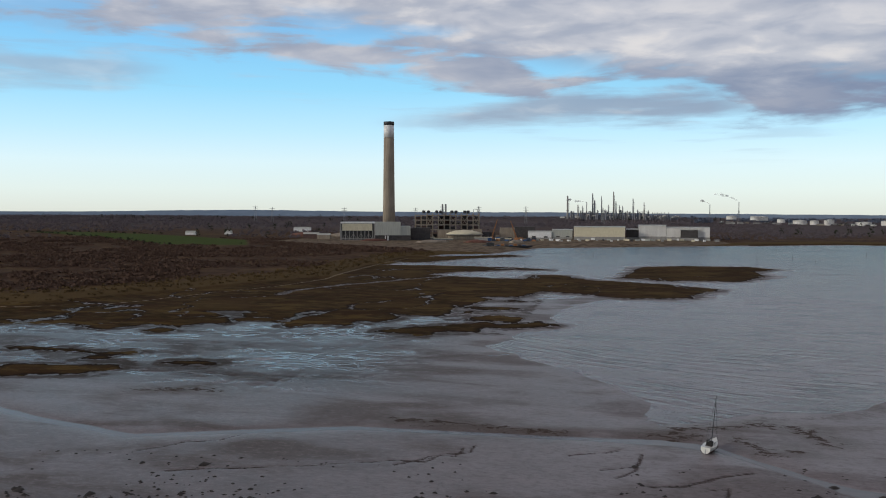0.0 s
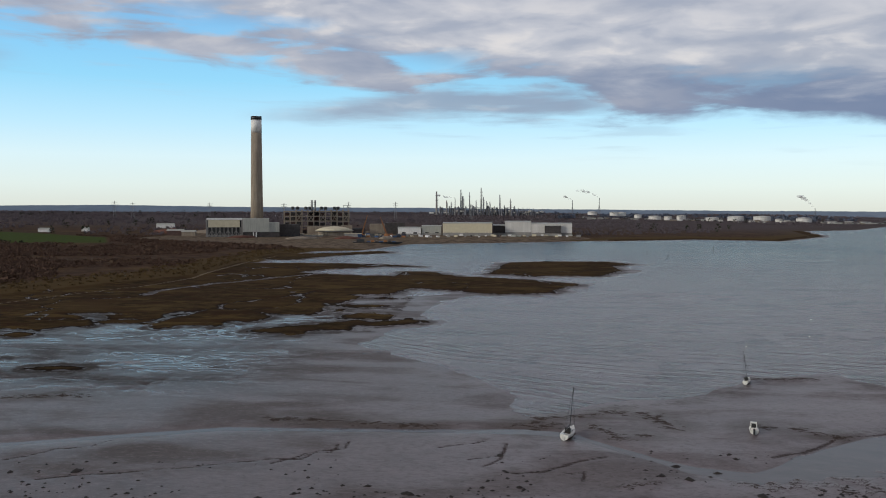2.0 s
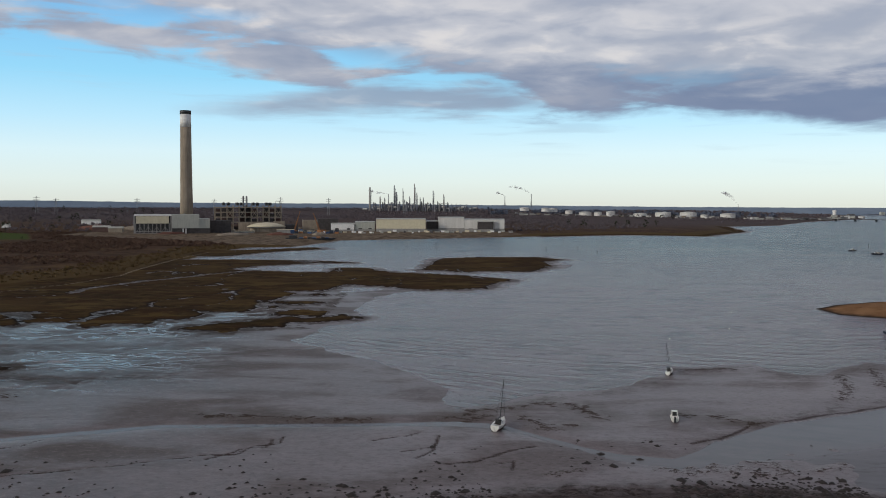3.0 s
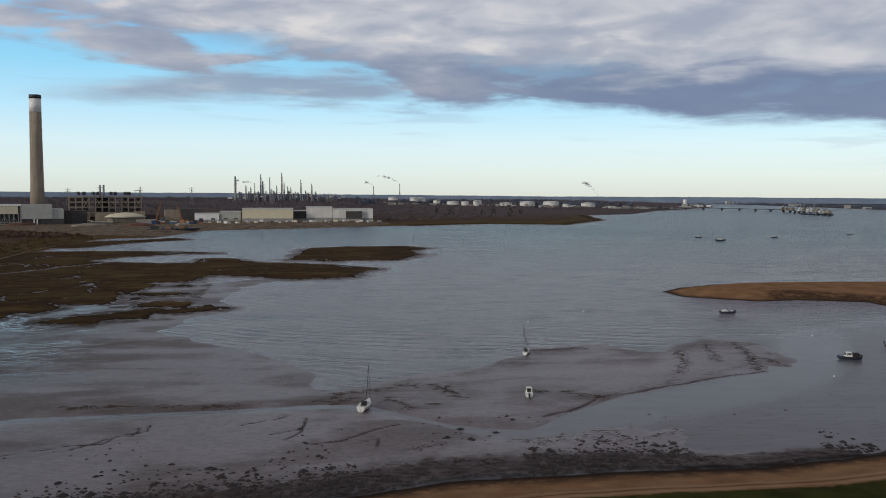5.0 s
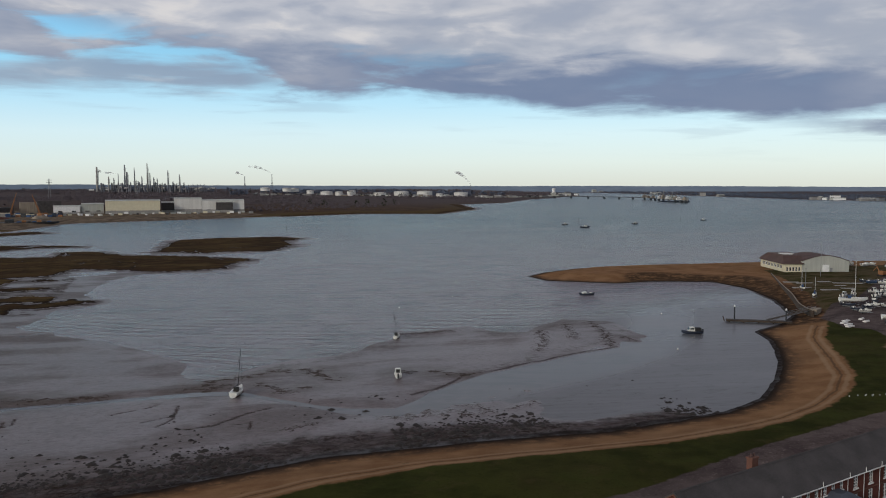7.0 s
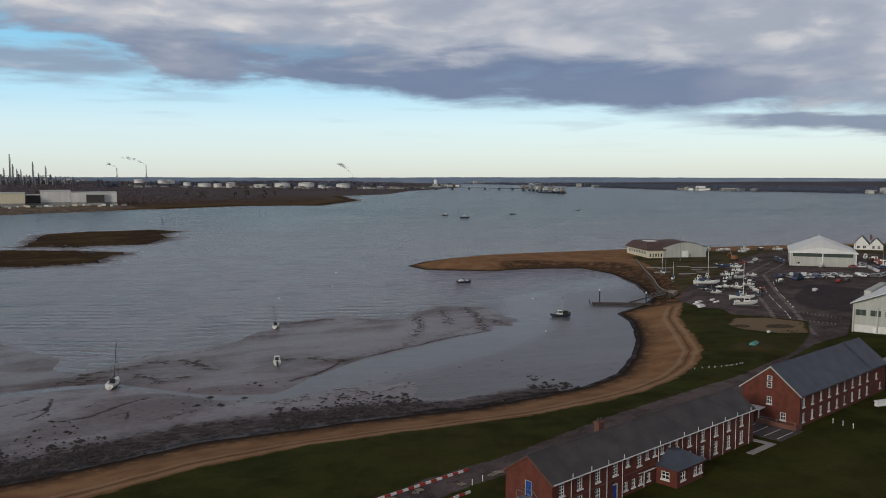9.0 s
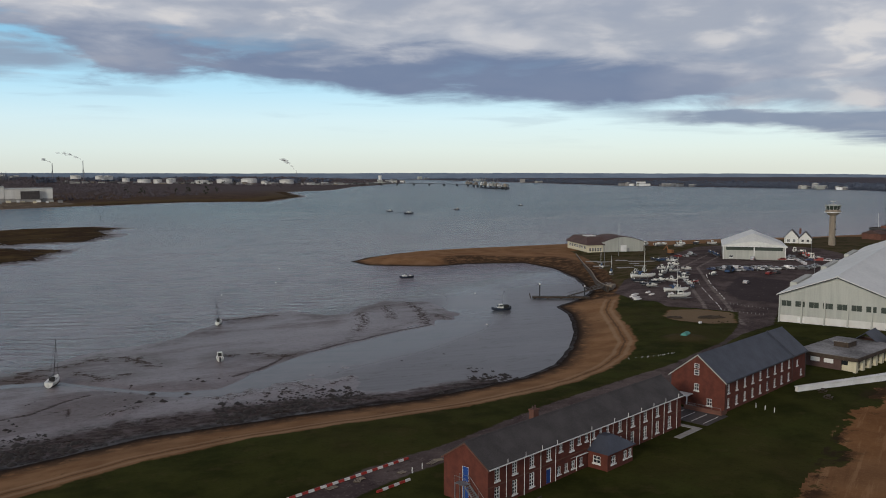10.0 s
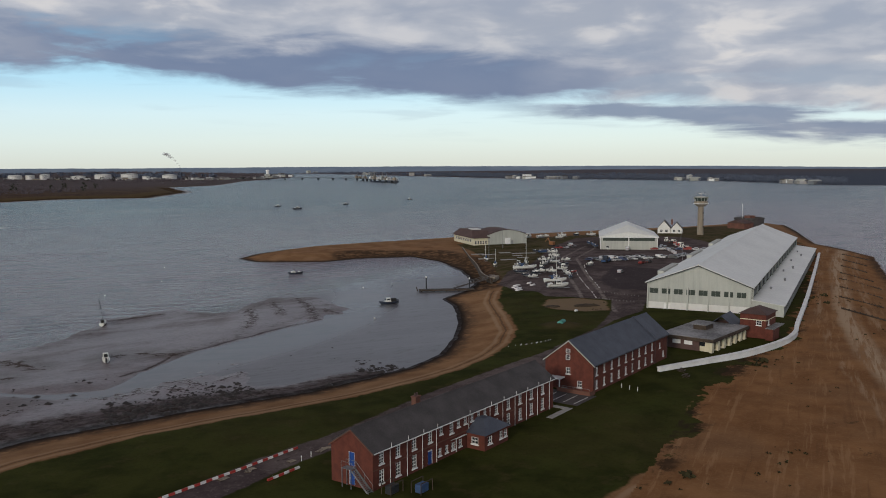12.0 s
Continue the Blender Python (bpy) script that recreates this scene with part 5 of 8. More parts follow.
def small_hangar():
    # the front faces the bay; local x runs along the front
    W, D, E, A = 31.0, 38.0, 7.2, 13.4
    h = thing("hangar", 343.6, 313.8, 3.0, -45.2, "smaller pale hangar with low white roof and dark green glazing band", "hangar")
    bm = pierced(bmesh.new(), W, E, [(1.5, 4.9, 15.2, 6.7), (15.8, 4.9, 29.5, 6.7), (3.2, 1.0, 5.0, 2.2)])
    pierced(bm, D, E, [], at=lambda a, z, d: (d, a, z))
    pierced(bm, D, E, [], at=lambda a, z, d: (W - d, a, z))
    pierced(bm, W, E, [], at=lambda a, z, d: (a, D - d, z))
    part("wall", bm, CLAD, h)
    part("glazing", boxes((1.5, 0.1, 4.9, 15.2, 0.18, 6.7)), GREEN_GLASS, h)
    part("glazing", boxes((15.8, 0.1, 4.9, 29.5, 0.18, 6.7)), GREEN_GLASS, h)
    sash_window(h, pose(4.1, 0.02, 1.0), 1.8, 1.2, 3, 1)
    for x in (0.2, 15.5, 30.8):
        part("pilaster", boxes((x - 0.2, -0.35, -0.2, x + 0.2, -0.004, E)), WHITE, h)
    # low gable set back, in front of it a shallow hip
    bm = bmesh.new()
    v = [bm.verts.new(p) for p in ((-0.7, -0.7, E), (W + 0.7, -0.7, E), (W + 0.7, D + 0.7, E), (-0.7, D + 0.7, E), (W / 2, 9.0, A), (W / 2, D + 0.7, A), (W * 0.28, -0.7, E + 0.05), (W * 0.72, -0.7, E + 0.05), (W / 2, -0.7, E + 2.6))]
    for q in ((0, 6, 8, 4), (8, 7, 1, 4), (1, 2, 5, 4), (3, 0, 4, 5), (2, 3, 5), (6, 7, 8), (3, 2, 1, 7, 6, 0)):
        bm.faces.new([v[i] for i in q])
    part("roof", bm, ROOF_WHITE, h, "low white sheet roof")
    part("fascia", boxes((-0.75, -0.78, E - 0.45, W + 0.75, -0.71, E - 0.02)), WHITE, h)


def clubhouse():
    c = thing("clubhouse", 312.4, 374.6, 3.0, -16.5, "shore clubhouse, brown-roofed cream building beside a pale grey shed", "building")
    # cream part with a spreading brown roof, running back to the left
    bm = pierced(bmesh.new(), 9.0, 4.4, [(0.8 + i * 1.6, 0.6, 1.9 + i * 1.6, 2.6) for i in range(5)], at=lambda a, z, d: (a - 9.0, d, z))
    pierced(bm, 34, 4.4, [(4 + i * 4.0, 1.6, 7 + i * 4.0, 3.4) for i in range(7)], at=lambda a, z, d: (-9.0 + d, a, z))
    part("wall", bm, CREAM, c)
    for i in range(5):
        sash_window(c, pose(-7.65 + i * 1.6, 0.02, 0.6), 1.1, 2.0, 1, 2, False)
    for i in range(7):
        sash_window(c, pose(-8.98, 5.5 + i * 4.0, 1.6, 0, 0, -90), 3.0, 1.8, 3, 1, False)
    bm = bmesh.new()
    v = [bm.verts.new(p) for p in ((-10.2, -0.9, 4.3), (1.0, -0.9, 4.3), (10.0, 35, 4.3), (-10.2, 35, 4.3), (-6.5, 9, 8.0), (3.0, 9, 8.0), (5.5, 30, 8.2), (-6.5, 30, 8.2))]
    for q in ((0, 1, 5, 4), (1, 2, 6, 5), (2, 3, 7, 6), (3, 0, 4, 7), (4, 5, 6, 7), (3, 2, 1, 0)):
        bm.faces.new([v[i] for i in q])
    part("roof", bm, BROWN_ROOF, c, "brown felt roof")
    part("rooflight", boxes((-4.0, 15, 8.1, 1.5, 22, 8.5)), WHITE, c)
    # white shed with a low curved roof
    arc = [(0.2 + 25.0 * i / 10, 5.6 + 2.9 * math.sin(math.pi * i / 10)) for i in range(11)]
    part("shed_body", prism(bmesh.new(), [(0.2, -0.3)] + arc + [(25.2, -0.3)], 0.4, 24.0, "y"), CLAD, c, "pale grey painted shed")
    outer = [(0.0 + 25.4 * i / 10, 5.7 + 2.95 * math.sin(math.pi * i / 10)) for i in range(11)]
    inner = [(x, z + 0.18) for x, z in outer]
    part("shed_roof", prism(bmesh.new(), outer + inner[::-1], 0.1, 24.3, "y"), BROWN_ROOF, c)
    part("shed_door", boxes((11.0, 0.32, 0, 14.6, 0.39, 3.8)), WHITE, c)
    part("shed_door", boxes((15.2, 0.32, 0, 16.4, 0.39, 2.2)), STEEL, c)


def twin_cottage():
    c = thing("cottage", 452.5, 366.5, 3.0, -52.0, "cream rendered cottage with two steep dark-roofed gables", "house")
    for k, (x, w, hgt) in enumerate(((0, 8.4, 8.4), (8.6, 7.6, 7.2))):
        e = hgt * 0.42
        bm = pierced(bmesh.new(), w, e, [(w * 0.2, 0.9, w * 0.4, 2.6), (w * 0.6, 0.9, w * 0.8, 2.6)], at=lambda a, z, d: (x + a, d, z))
        bm.faces.new([bm.verts.new(p) for p in ((x, 0, e), (x + w, 0, e), (x + w / 2, 0, hgt))])
        pierced(bm, 12, e, [], at=lambda a, z, d: (x + d, a, z))
        pierced(bm, 12, e, [], at=lambda a, z, d: (x + w - d, a, z))
        part("wall", bm, GELCOAT, c, "cream rendered wall")
        for f in (0.3, 0.7):
            sash_window(c, pose(x + w * f, 0.02, 0.9), w * 0.2, 1.7, 2, 2, False)
        sash_window(c, pose(x + w / 2, -0.1, e + 0.4), 1.4, 1.4, 2, 2, False)
        for s in (-1, 1):
            prof = [(x + w / 2 + s * (w / 2 + 0.5), e - 0.45), (x + w / 2, hgt + 0.1), (x + w / 2, hgt + 0.35), (x + w / 2 + s * (w / 2 + 0.5), e - 0.2)]
            part("roof", prism(bmesh.new(), prof, -0.4, 12.4, "y"), SLATE, c)
    part("chimney", boxes((8.6, 7, 5.6, 9.8, 8.2, 9.2)), BRICK_SEA, c)


def watch_tower():
    t = thing("watch_tower", 463.8, 340.1, 3.0, 10, "tall concrete coastguard tower with glazed blue-green cabin and radar", "tower")
    part("shaft", lathe(bmesh.new(), [(2.1, -0.5), (1.9, 18.5), (2.2, 19.0)], 8), CONCRETE, t, "tapered octagonal concrete shaft")
    part("cabin", lathe(bmesh.new(), [(2.5, 18.8), (4.2, 20.4), (4.6, 20.6), (4.6, 21.6), (4.1, 21.7), (4.1, 22.3)], 12), CONCRETE, t)
    part("gallery", lathe(bmesh.new(), [(4.7, 20.5), (5.0, 20.5), (5.0, 20.9), (4.7, 20.9)], 12), WHITE, t)
    part("glazing", lathe(bmesh.new(), [(3.9, 22.31), (4.5, 24.6), (4.5, 24.7)], 12), GREEN_GLASS, t, "blue-green raked glazing")
    for i in range(12):
        a = 2 * math.pi * i / 12
        part("mullion", rods(((3.95 * math.cos(a), 3.95 * math.sin(a), 22.3), (4.55 * math.cos(a), 4.55 * math.sin(a), 24.7), 0.09)), WHITE, t)
    part("cabin_roof", lathe(bmesh.new(), [(4.9, 24.71), (4.9, 25.1), (2.0, 25.5), (0.0, 25.5)], 12), CLAD, t)
    part("radar_mast", lathe(bmesh.new(), [(0.35, 25.4), (0.3, 27.2)], 8), STEEL, t)
    part("radar_bar", chamfered(boxes((-2.9, -0.25, 27.2, 2.9, 0.25, 27.6)), 0.05), WHITE, t)
    for x, y, z in ((2.5, 1, 28.4), (-2, 2, 27.9), (1, -2.6, 27.6)):
        part("aerial", rods(((x, y, 25.2), (x, y, z), 0.05)), STEEL, t)
    for z in (5, 9.5, 14):
        part("slit_window", boxes((-0.3, -2.15, z, 0.3, -1.7, z + 1.2)), GLASS, t)


def old_castle():
    c = thing("castle", 545.0, 360.0, 3.0, 0, "low round stone castle keep behind a brick gatehouse", "castle")
    part("keep", lathe(bmesh.new(), [(10.5, -0.5), (10.2, 5.6), (10.6, 5.9), (10.6, 7.2), (9.4, 7.2), (9.4, 6.2), (0, 6.2)], 24), SLATE, c)
    part("gatehouse", chamfered(boxes((-20, -10, -0.4, -9, 4, 4.0)), 0.1), BRICK_SEA, c)
    part("gate_roof", prism(bmesh.new(), [(-10.6, 4.0), (-3, 6.4), (4.6, 4.0)], -20.5, -8.6), BROWN_ROOF, c)
    part("roof_hut", boxes((-3, -3, 6.3, 3, 2, 8.6)), BRICK_SEA, c)
    part("flagpole", rods(((0, 6, 6.2), (0, 6, 17), 0.12)), WHITE, c)
    part("gun", rods(((3, 4, 7.8), (6.5, 5, 9.0), 0.35), ((2.5, 4, 6.2), (3, 4, 7.8), 0.9)), DARK_STEEL, c)


def flat_offices():
    b = thing("office_block", 175.4, 111.3, 3.05, 14.5, "low flat-roofed block with raked cream piers and worn felt roof", "building")
    W, D = 23.4, 14.0
    part("wall", boxes((0.8, 0.8, -0.2, W - 0.8, D - 0.8, 2.7)), CREAM, b)
    part("dark_wall", boxes((0.3, 3.6, -0.2, 0.75, D - 1, 2.6)), BROWN_ROOF, b)
    for i, x in enumerate((0.6, 4.6, 8.4, 12.2, 16.0, 19.6, 22.6)):
        part("pier", prism(bmesh.new(), [(x - 0.5, -0.2), (x + 0.9, -0.2), (x + 0.55, 2.68), (x - 0.2, 2.68)], 0.1, 0.78, "y"), CREAM, b)
    for x in (3.0, 6.9, 10.7, 14.5, 18.2, 21.2):
        part("window", boxes((x - 0.7, 0.66, 0.5, x + 0.9, 0.79, 2.4)), GLASS, b)
    for y in (2.2, 5.4, 8.6):
        part("window", boxes((0.68, y, 1.4, 0.79, y + 2.2, 2.4)) if y < 3 else boxes((0.2, y, 1.4, 0.29, y + 2.2, 2.4)), WHITE if y > 3 else GLASS, b)
    part("fascia", boxes((-0.5, -0.5, 2.7, W + 0.5, D + 0.5, 3.5)), TIMBER, b, "dark timber fascia")
    part("roof", boxes((-0.3, -0.3, 3.5, W + 0.3, D + 0.3, 3.62)), FELT, b, "weathered grey roof felt with puddles")
    part("plant_room", chamfered(boxes((10, 6, 3.62, 15, 9.5, 4.9)), 0.05), TIMBER, b)
    part("plant_roof", boxes((9.7, 5.7, 4.9, 15.3, 9.8, 5.05)), FELT, b)


def brick_office():
    b = thing("brick_office", 201.5, 113.6, 3.05, 18.0, "small red brick office with white bands and brown hipped roof", "building")
    bm = pierced(bmesh.new(), 9.0, 6.6, [(1.6, 3.6, 3.2, 4.9), (5.8, 0.0, 6.9, 2.2)])
    pierced(bm, 7.0, 6.6, [(1.2, 3.6, 2.6, 4.9)], at=lambda a, z, d: (d, a, z))
    pierced(bm, 7.0, 6.6, [], at=lambda a, z, d: (9 - d, a, z))
    pierced(bm, 9.0, 6.6, [], at=lambda a, z, d: (a, 7 - d, z))
    part("wall", bm, BRICK, b)
    part("band", boxes((-0.06, -0.06, 4.95, 9.06, 7.06, 5.15)), CREAM, b)
    part("plinth", boxes((-0.08, -0.08, -0.2, 5.7, -0.004, 1.1), (7.0, -0.08, -0.2, 9.08, -0.004, 1.1)), WHITE, b)
    sash_window(b, pose(2.4, 0.02, 3.6), 1.6, 1.3, 3, 2)
    sash_window(b, pose(0.02, 1.9, 3.6, 0, 0, -90), 1.4, 1.3, 2, 2)
    part("door", boxes((5.85, 0.08, 0, 6.85, 0.16, 2.15)), BLUE_DOOR, b)
    bm = bmesh.new()
    v = [bm.verts.new(p) for p in ((-0.5, -0.5, 6.6), (9.5, -0.5, 6.6), (9.5, 7.5, 6.6), (-0.5, 7.5, 6.6), (3.4, 3.5, 8.4), (5.6, 3.5, 8.4))]
    for q in ((0, 1, 5, 4), (1, 2, 5), (2, 3, 4, 5), (3, 0, 4), (3, 2, 1, 0)):
        bm.faces.new([v[i] for i in q])
    part("roof", bm, BROWN_ROOF, b)
    part("lower_roof", boxes((-1.0, -2.4, 3.0, 9.2, -0.1, 3.2)), FELT, b)
    part("lower_wall", boxes((-0.6, -2.1, -0.2, 5.4, -0.1, 2.99)), BRICK, b)
    s = thing("store_shed", 196.4, 120.4, 3.05, 20.0, "small store with blue-grey slate roof behind the offices", "shed")
    part("wall", boxes((0, 0, -0.2, 8.5, 6.5, 3.2)), BRICK_SEA, s)
    gable_roof(s, 8.5, 6.5, 3.2, 5.6, 0.3, 0.14, SLATE_BLUE)


long_barracks()
short_barracks()
big_hangar()
small_hangar()
clubhouse()
twin_cottage()
watch_tower()
old_castle()
flat_offices()
brick_office()

# ---- shore works ----


def ribbon(bm, line, width, z0, z1, top=None):
    """A wall of rectangular section along a plan line; top: width at the top."""
    top = width if top is None else top
    rings = []
    for i, (x, y) in enumerate(line):
        a, b = Vector(line[max(i - 1, 0)]), Vector(line[min(i + 1, len(line) - 1)])
        d = (b - a).normalized()
        n = Vector((-d.y, d.x))
        p = Vector((x, y))
        rings.append([bm.verts.new((*(p + n * s), z)) for s, z in ((-width / 2, z0), (width / 2, z0), (top / 2, z1), (-top / 2, z1))])
    for u, v in zip(rings, rings[1:]):
        for i in range(4):
            bm.faces.new((u[i], u[(i + 1) % 4], v[(i + 1) % 4], v[i]))
    bm.faces.new(rings[0]), bm.faces.new(rings[-1][::-1])
    return bm


def smooth_line(points, step):
    """Points spaced evenly along a rounded line through the given ones."""
    out = []
    p = [Vector(q) for q in points]
    for i in range(len(p) - 1):
        a, b, c, d = p[max(i - 1, 0)], p[i], p[i + 1], p[min(i + 2, len(p) - 1)]
        n = max(1, round((c - b).length / step))
        for k in range(n):
            t = k / n
            out.append(0.5 * (2 * b + (c - a) * t + (2 * a - 5 * b + 4 * c - d) * t * t + (3 * b - 3 * c + d - a) * t**3))
    return [tuple(q) for q in out] + [tuple(p[-1])]


def sea_wall():
    w = thing("sea_wall", 150, 106, 0, 0, "curving white-painted concrete sea wall with flat coping", "wall")
    w.matrix_world = pose(0, 0, 0)
    line = smooth_line([(149.5, 106.4), (164, 105.6), (181, 105), (200, 107.4), (213, 112), (226, 119.5), (273, 145.5), (340, 183.5), (410, 223.5)], 3.0)
    part("wall_face", ribbon(bmesh.new(), line, 0.9, 2.4, 4.0, 0.7), WHITE, w)
    part("coping", ribbon(bmesh.new(), line, 1.2, 4.0, 4.2), WHITE, w)


def pier():
    p = thing("pier", 189, 261, 0, 0, "short timber pier with pontoon, gangway and tall mooring posts", "pier")
    p.matrix_world = pose(0, 0, 0)
    a, b, c = Vector((187.5, 262.0)), Vector((206.5, 250.5)), Vector((226, 262.5))
    d = (b - a).normalized()
    n = Vector((-d.y, d.x))
    for i in range(14):
        q0, q1 = a + d * (i * 1.6), a + d * (i * 1.6 + 1.5)
        bm = bmesh.new()
        v = [bm.verts.new((*(q + n * s), z)) for z in (0.35, 0.85) for q, s in ((q0, -1.7), (q1, -1.7), (q1, 1.7), (q0, 1.7))]
        for f in ((3, 2, 1, 0), (4, 5, 6, 7), (0, 1, 5, 4), (1, 2, 6, 5), (2, 3, 7, 6), (3, 0, 4, 7)):
            bm.faces.new([v[k] for k in f])
        part("deck_board", bm, TIMBER, p)
    for i in range(5):
        for s in (-1.2, 1.2):
            q = a + d * (1 + i * 5.0) + n * s
            part("pile", rods(((q.x, q.y, -1.8), (q.x, q.y, 0.36), 0.25)), TIMBER, p)
    for q, h in ((a + d * 3.0 + n * 1.6, 5.4), (a + d * 20.5 + n * 1.6, 4.6)):
        m = part("mooring_post", rods(((q.x, q.y, -2.0), (q.x, q.y, h), 0.26)), DARK_STEEL, p, "tall dark post with white cap")
        part("cap", lathe(bmesh.new(), [(0.3, h - 0.1), (0.3, h + 0.35), (0.0, h + 0.7)], 8, q.x, q.y), WHITE, m)
    part("bow_fender", rods(((*(a - d * 0.6 - n * 1.2), 0.2), (*(a - d * 1.2 - n * 1.2), 2.2), 0.2)), TIMBER, p)
    g0, g1 = b - d * 8, c
    e = (g1 - g0).normalized()
    m = Vector((-e.y, e.x))
    bm = bmesh.new()
    for s in (-0.8, 0.8):
        pts = [(*(g0 + m * s), 0.9), (*(g1 + m * s), 2.9)]
        rod(bm, pts[0], pts[1], 0.09)
        rod(bm, (pts[0][0], pts[0][1], 2.2), (pts[1][0], pts[1][1], 3.9), 0.06)
        for k in range(10):
            q = (g0 + (g1 - g0) * k / 9) + m * s
            z = 1.15 + 1.75 * k / 9
            rod(bm, (q.x, q.y, z), (q.x, q.y, z + 1.04), 0.045)
    part("gangway_rail", bm, STEEL, p)
    bm = bmesh.new()
    v = [bm.verts.new(q) for q in ((*(g0 - m * 0.8), 1.14), (*(g1 - m * 0.8), 2.9), (*(g1 + m * 0.8), 2.9), (*(g0 + m * 0.8), 1.14))]
    u = [bm.verts.new(Vector(q.co) + Vector((0, 0, 0.08))) for q in v]
    for f in ((v[0], v[3], v[2], v[1]), u, (v[0], v[1], u[1], u[0]), (v[1], v[2], u[2], u[1]), (v[2], v[3], u[3], u[2]), (v[3], v[0], u[0], u[3])):
        bm.faces.new(f)
    part("gangway_deck", bm, TIMBER, p)
    part("abutment", ribbon(bmesh.new(), [(224, 261), (229, 264.5)], 3.2, 0.5, 2.95), CONCRETE, p)
    w = thing("quay_wall", 0, 0, 0, 0, "low dark timber quay wall with concrete cap along the boat park", "wall")
    part("quay_face", ribbon(bmesh.new(), smooth_line([(293, 374), (268, 335), (247, 301), (229, 274), (221, 257)], 4), 0.6, 0.8, 3.2), TIMBER, w)
    part("quay_cap", ribbon(bmesh.new(), smooth_line([(293, 374), (268, 335), (247, 301), (229, 274), (221, 257)], 4), 0.45, 3.2, 3.3), CONCRETE, w)


def barriers():
    shapes = {}
    for col, mat in (("red", RED_PLASTIC), ("white", WHITE_PLASTIC)):
        t = thing("traffic_barrier", 0, 0, -50, 0, f"{col} plastic traffic barrier block on the tarmac edge", "barrier", "barriers along the drive")
        bm = prism(bmesh.new(), [(-0.19, 0), (0.19, 0), (0.17, 0.08), (0.11, 0.18), (0.09, 0.36), (-0.09, 0.36), (-0.11, 0.18), (-0.17, 0.08)], -0.53, 0.53)
        part("block", chamfered(bm, 0.02), mat, t)
        part("lug", boxes((0.53, -0.05, 0.1, 0.57, 0.05, 0.3)), mat, t)
        shapes[col] = t
    runs = [((29.0, 97.4), (58.2, 107.1), 27), ((47.6, 95.9), (54.2, 98.3), 6)]
    for (ax, ay), (bx, by), n in runs:
        turn = math.degrees(math.atan2(by - ay, bx - ax))
        for i in range(n):
            f = (i + 0.5) / n
            x, y = ax + (bx - ax) * f, ay + (by - ay) * f
            copy_thing(shapes["white" if i % 2 else "red"], pose(x, y, height_at(x, y) + 0.02, 0, 0, turn + (i * 37 % 7) - 3))
    for t in shapes.values():
        for o in (*t.children_recursive, t):
            bpy.data.objects.remove(o)


def groynes():
    spots = [((425, 220), (428, 207)), ((401, 206), (399, 192)), ((377, 193), (373, 178)), ((352, 179), (345, 160)), ((334, 169), (328, 148)), ((312, 156), (304, 135)), ((289, 143), (280, 122)), ((266, 129), (255, 108))]
    for (ax, ay), (bx, by) in spots:
        g = thing("groyne", 0, 0, 0, 0, "low dark timber groyne half buried in shingle", "groyne", "groynes on the beach")
        za, zb = height_at(ax, ay), height_at(bx, by)
        for k in range(8):
            f = (k + 0.5) / 8
            x, y, z = ax + (bx - ax) * f, ay + (by - ay) * f, za + (zb - za) * f
            part("post", boxes((x - 0.13, y - 0.13, z - 1.0, x + 0.13, y + 0.13, z + 0.75)), TIMBER, g)
        bm = bmesh.new()
        v = [bm.verts.new(p) for p in ((ax, ay, za - 0.5), (bx, by, zb - 0.5), (bx, by, zb + 0.5), (ax, ay, za + 0.5))]
        u = [bm.verts.new((p.co.x + 0.12, p.co.y + 0.05, p.co.z)) for p in v]
        for f in ((v[0], v[1], v[2], v[3]), u[::-1], (v[0], v[3], u[3], u[0]), (v[3], v[2], u[2], u[3]), (v[2], v[1], u[1], u[2]), (v[1], v[0], u[0], u[1])):
            bm.faces.new(f)
        part("plank_wall", bm, TIMBER, g)


# ---- boats ----


def hull_mesh(bm, length, beam, depth, sheer=0.25, n=14, transom=0.75, keel=0.0):
    """A lofted hull with its keel line at z=0, bow towards +x, closed by a deck."""
    rings = []
    for i in range(n + 1):
        s = i / n
        w = beam / 2 * (transom + (1 - transom) * min(1, s / 0.4)) if s < 0.4 else beam / 2 * max(0.02, 1 - ((s - 0.4) / 0.6) ** 2.2)
        top = depth * (1 + sheer * (2 * s - 0.9) ** 2)
        bot = depth * (0.75 * max(0, (s - 0.72) / 0.28) ** 2 + 0.12 * (1 - s))
        x = -length / 2 + length * s + (0.04 * length * max(0, s - 0.8) / 0.2 if s > 0.8 else 0)
        ring = [(x, y, z) for y, z in ((0, bot), (w * 0.55, bot + (top - bot) * 0.16), (w * 0.9, bot + (top - bot) * 0.5), (w, top))]
        full = ring + [(p[0], -p[1], p[2]) for p in ring[:0:-1]]
        rings.append([bm.verts.new(p) for p in full])
    m = len(rings[0])
    for u, v in zip(rings, rings[1:]):
        for i in range(m):
            if i == 3:
                continue
            bm.faces.new((u[i], u[(i + 1) % m], v[(i + 1) % m], v[i]))
        bm.faces.new((u[3], u[4], v[4], v[3]))
    bm.faces.new(rings[0]), bm.faces.new(rings[-1][::-1])
    return bm


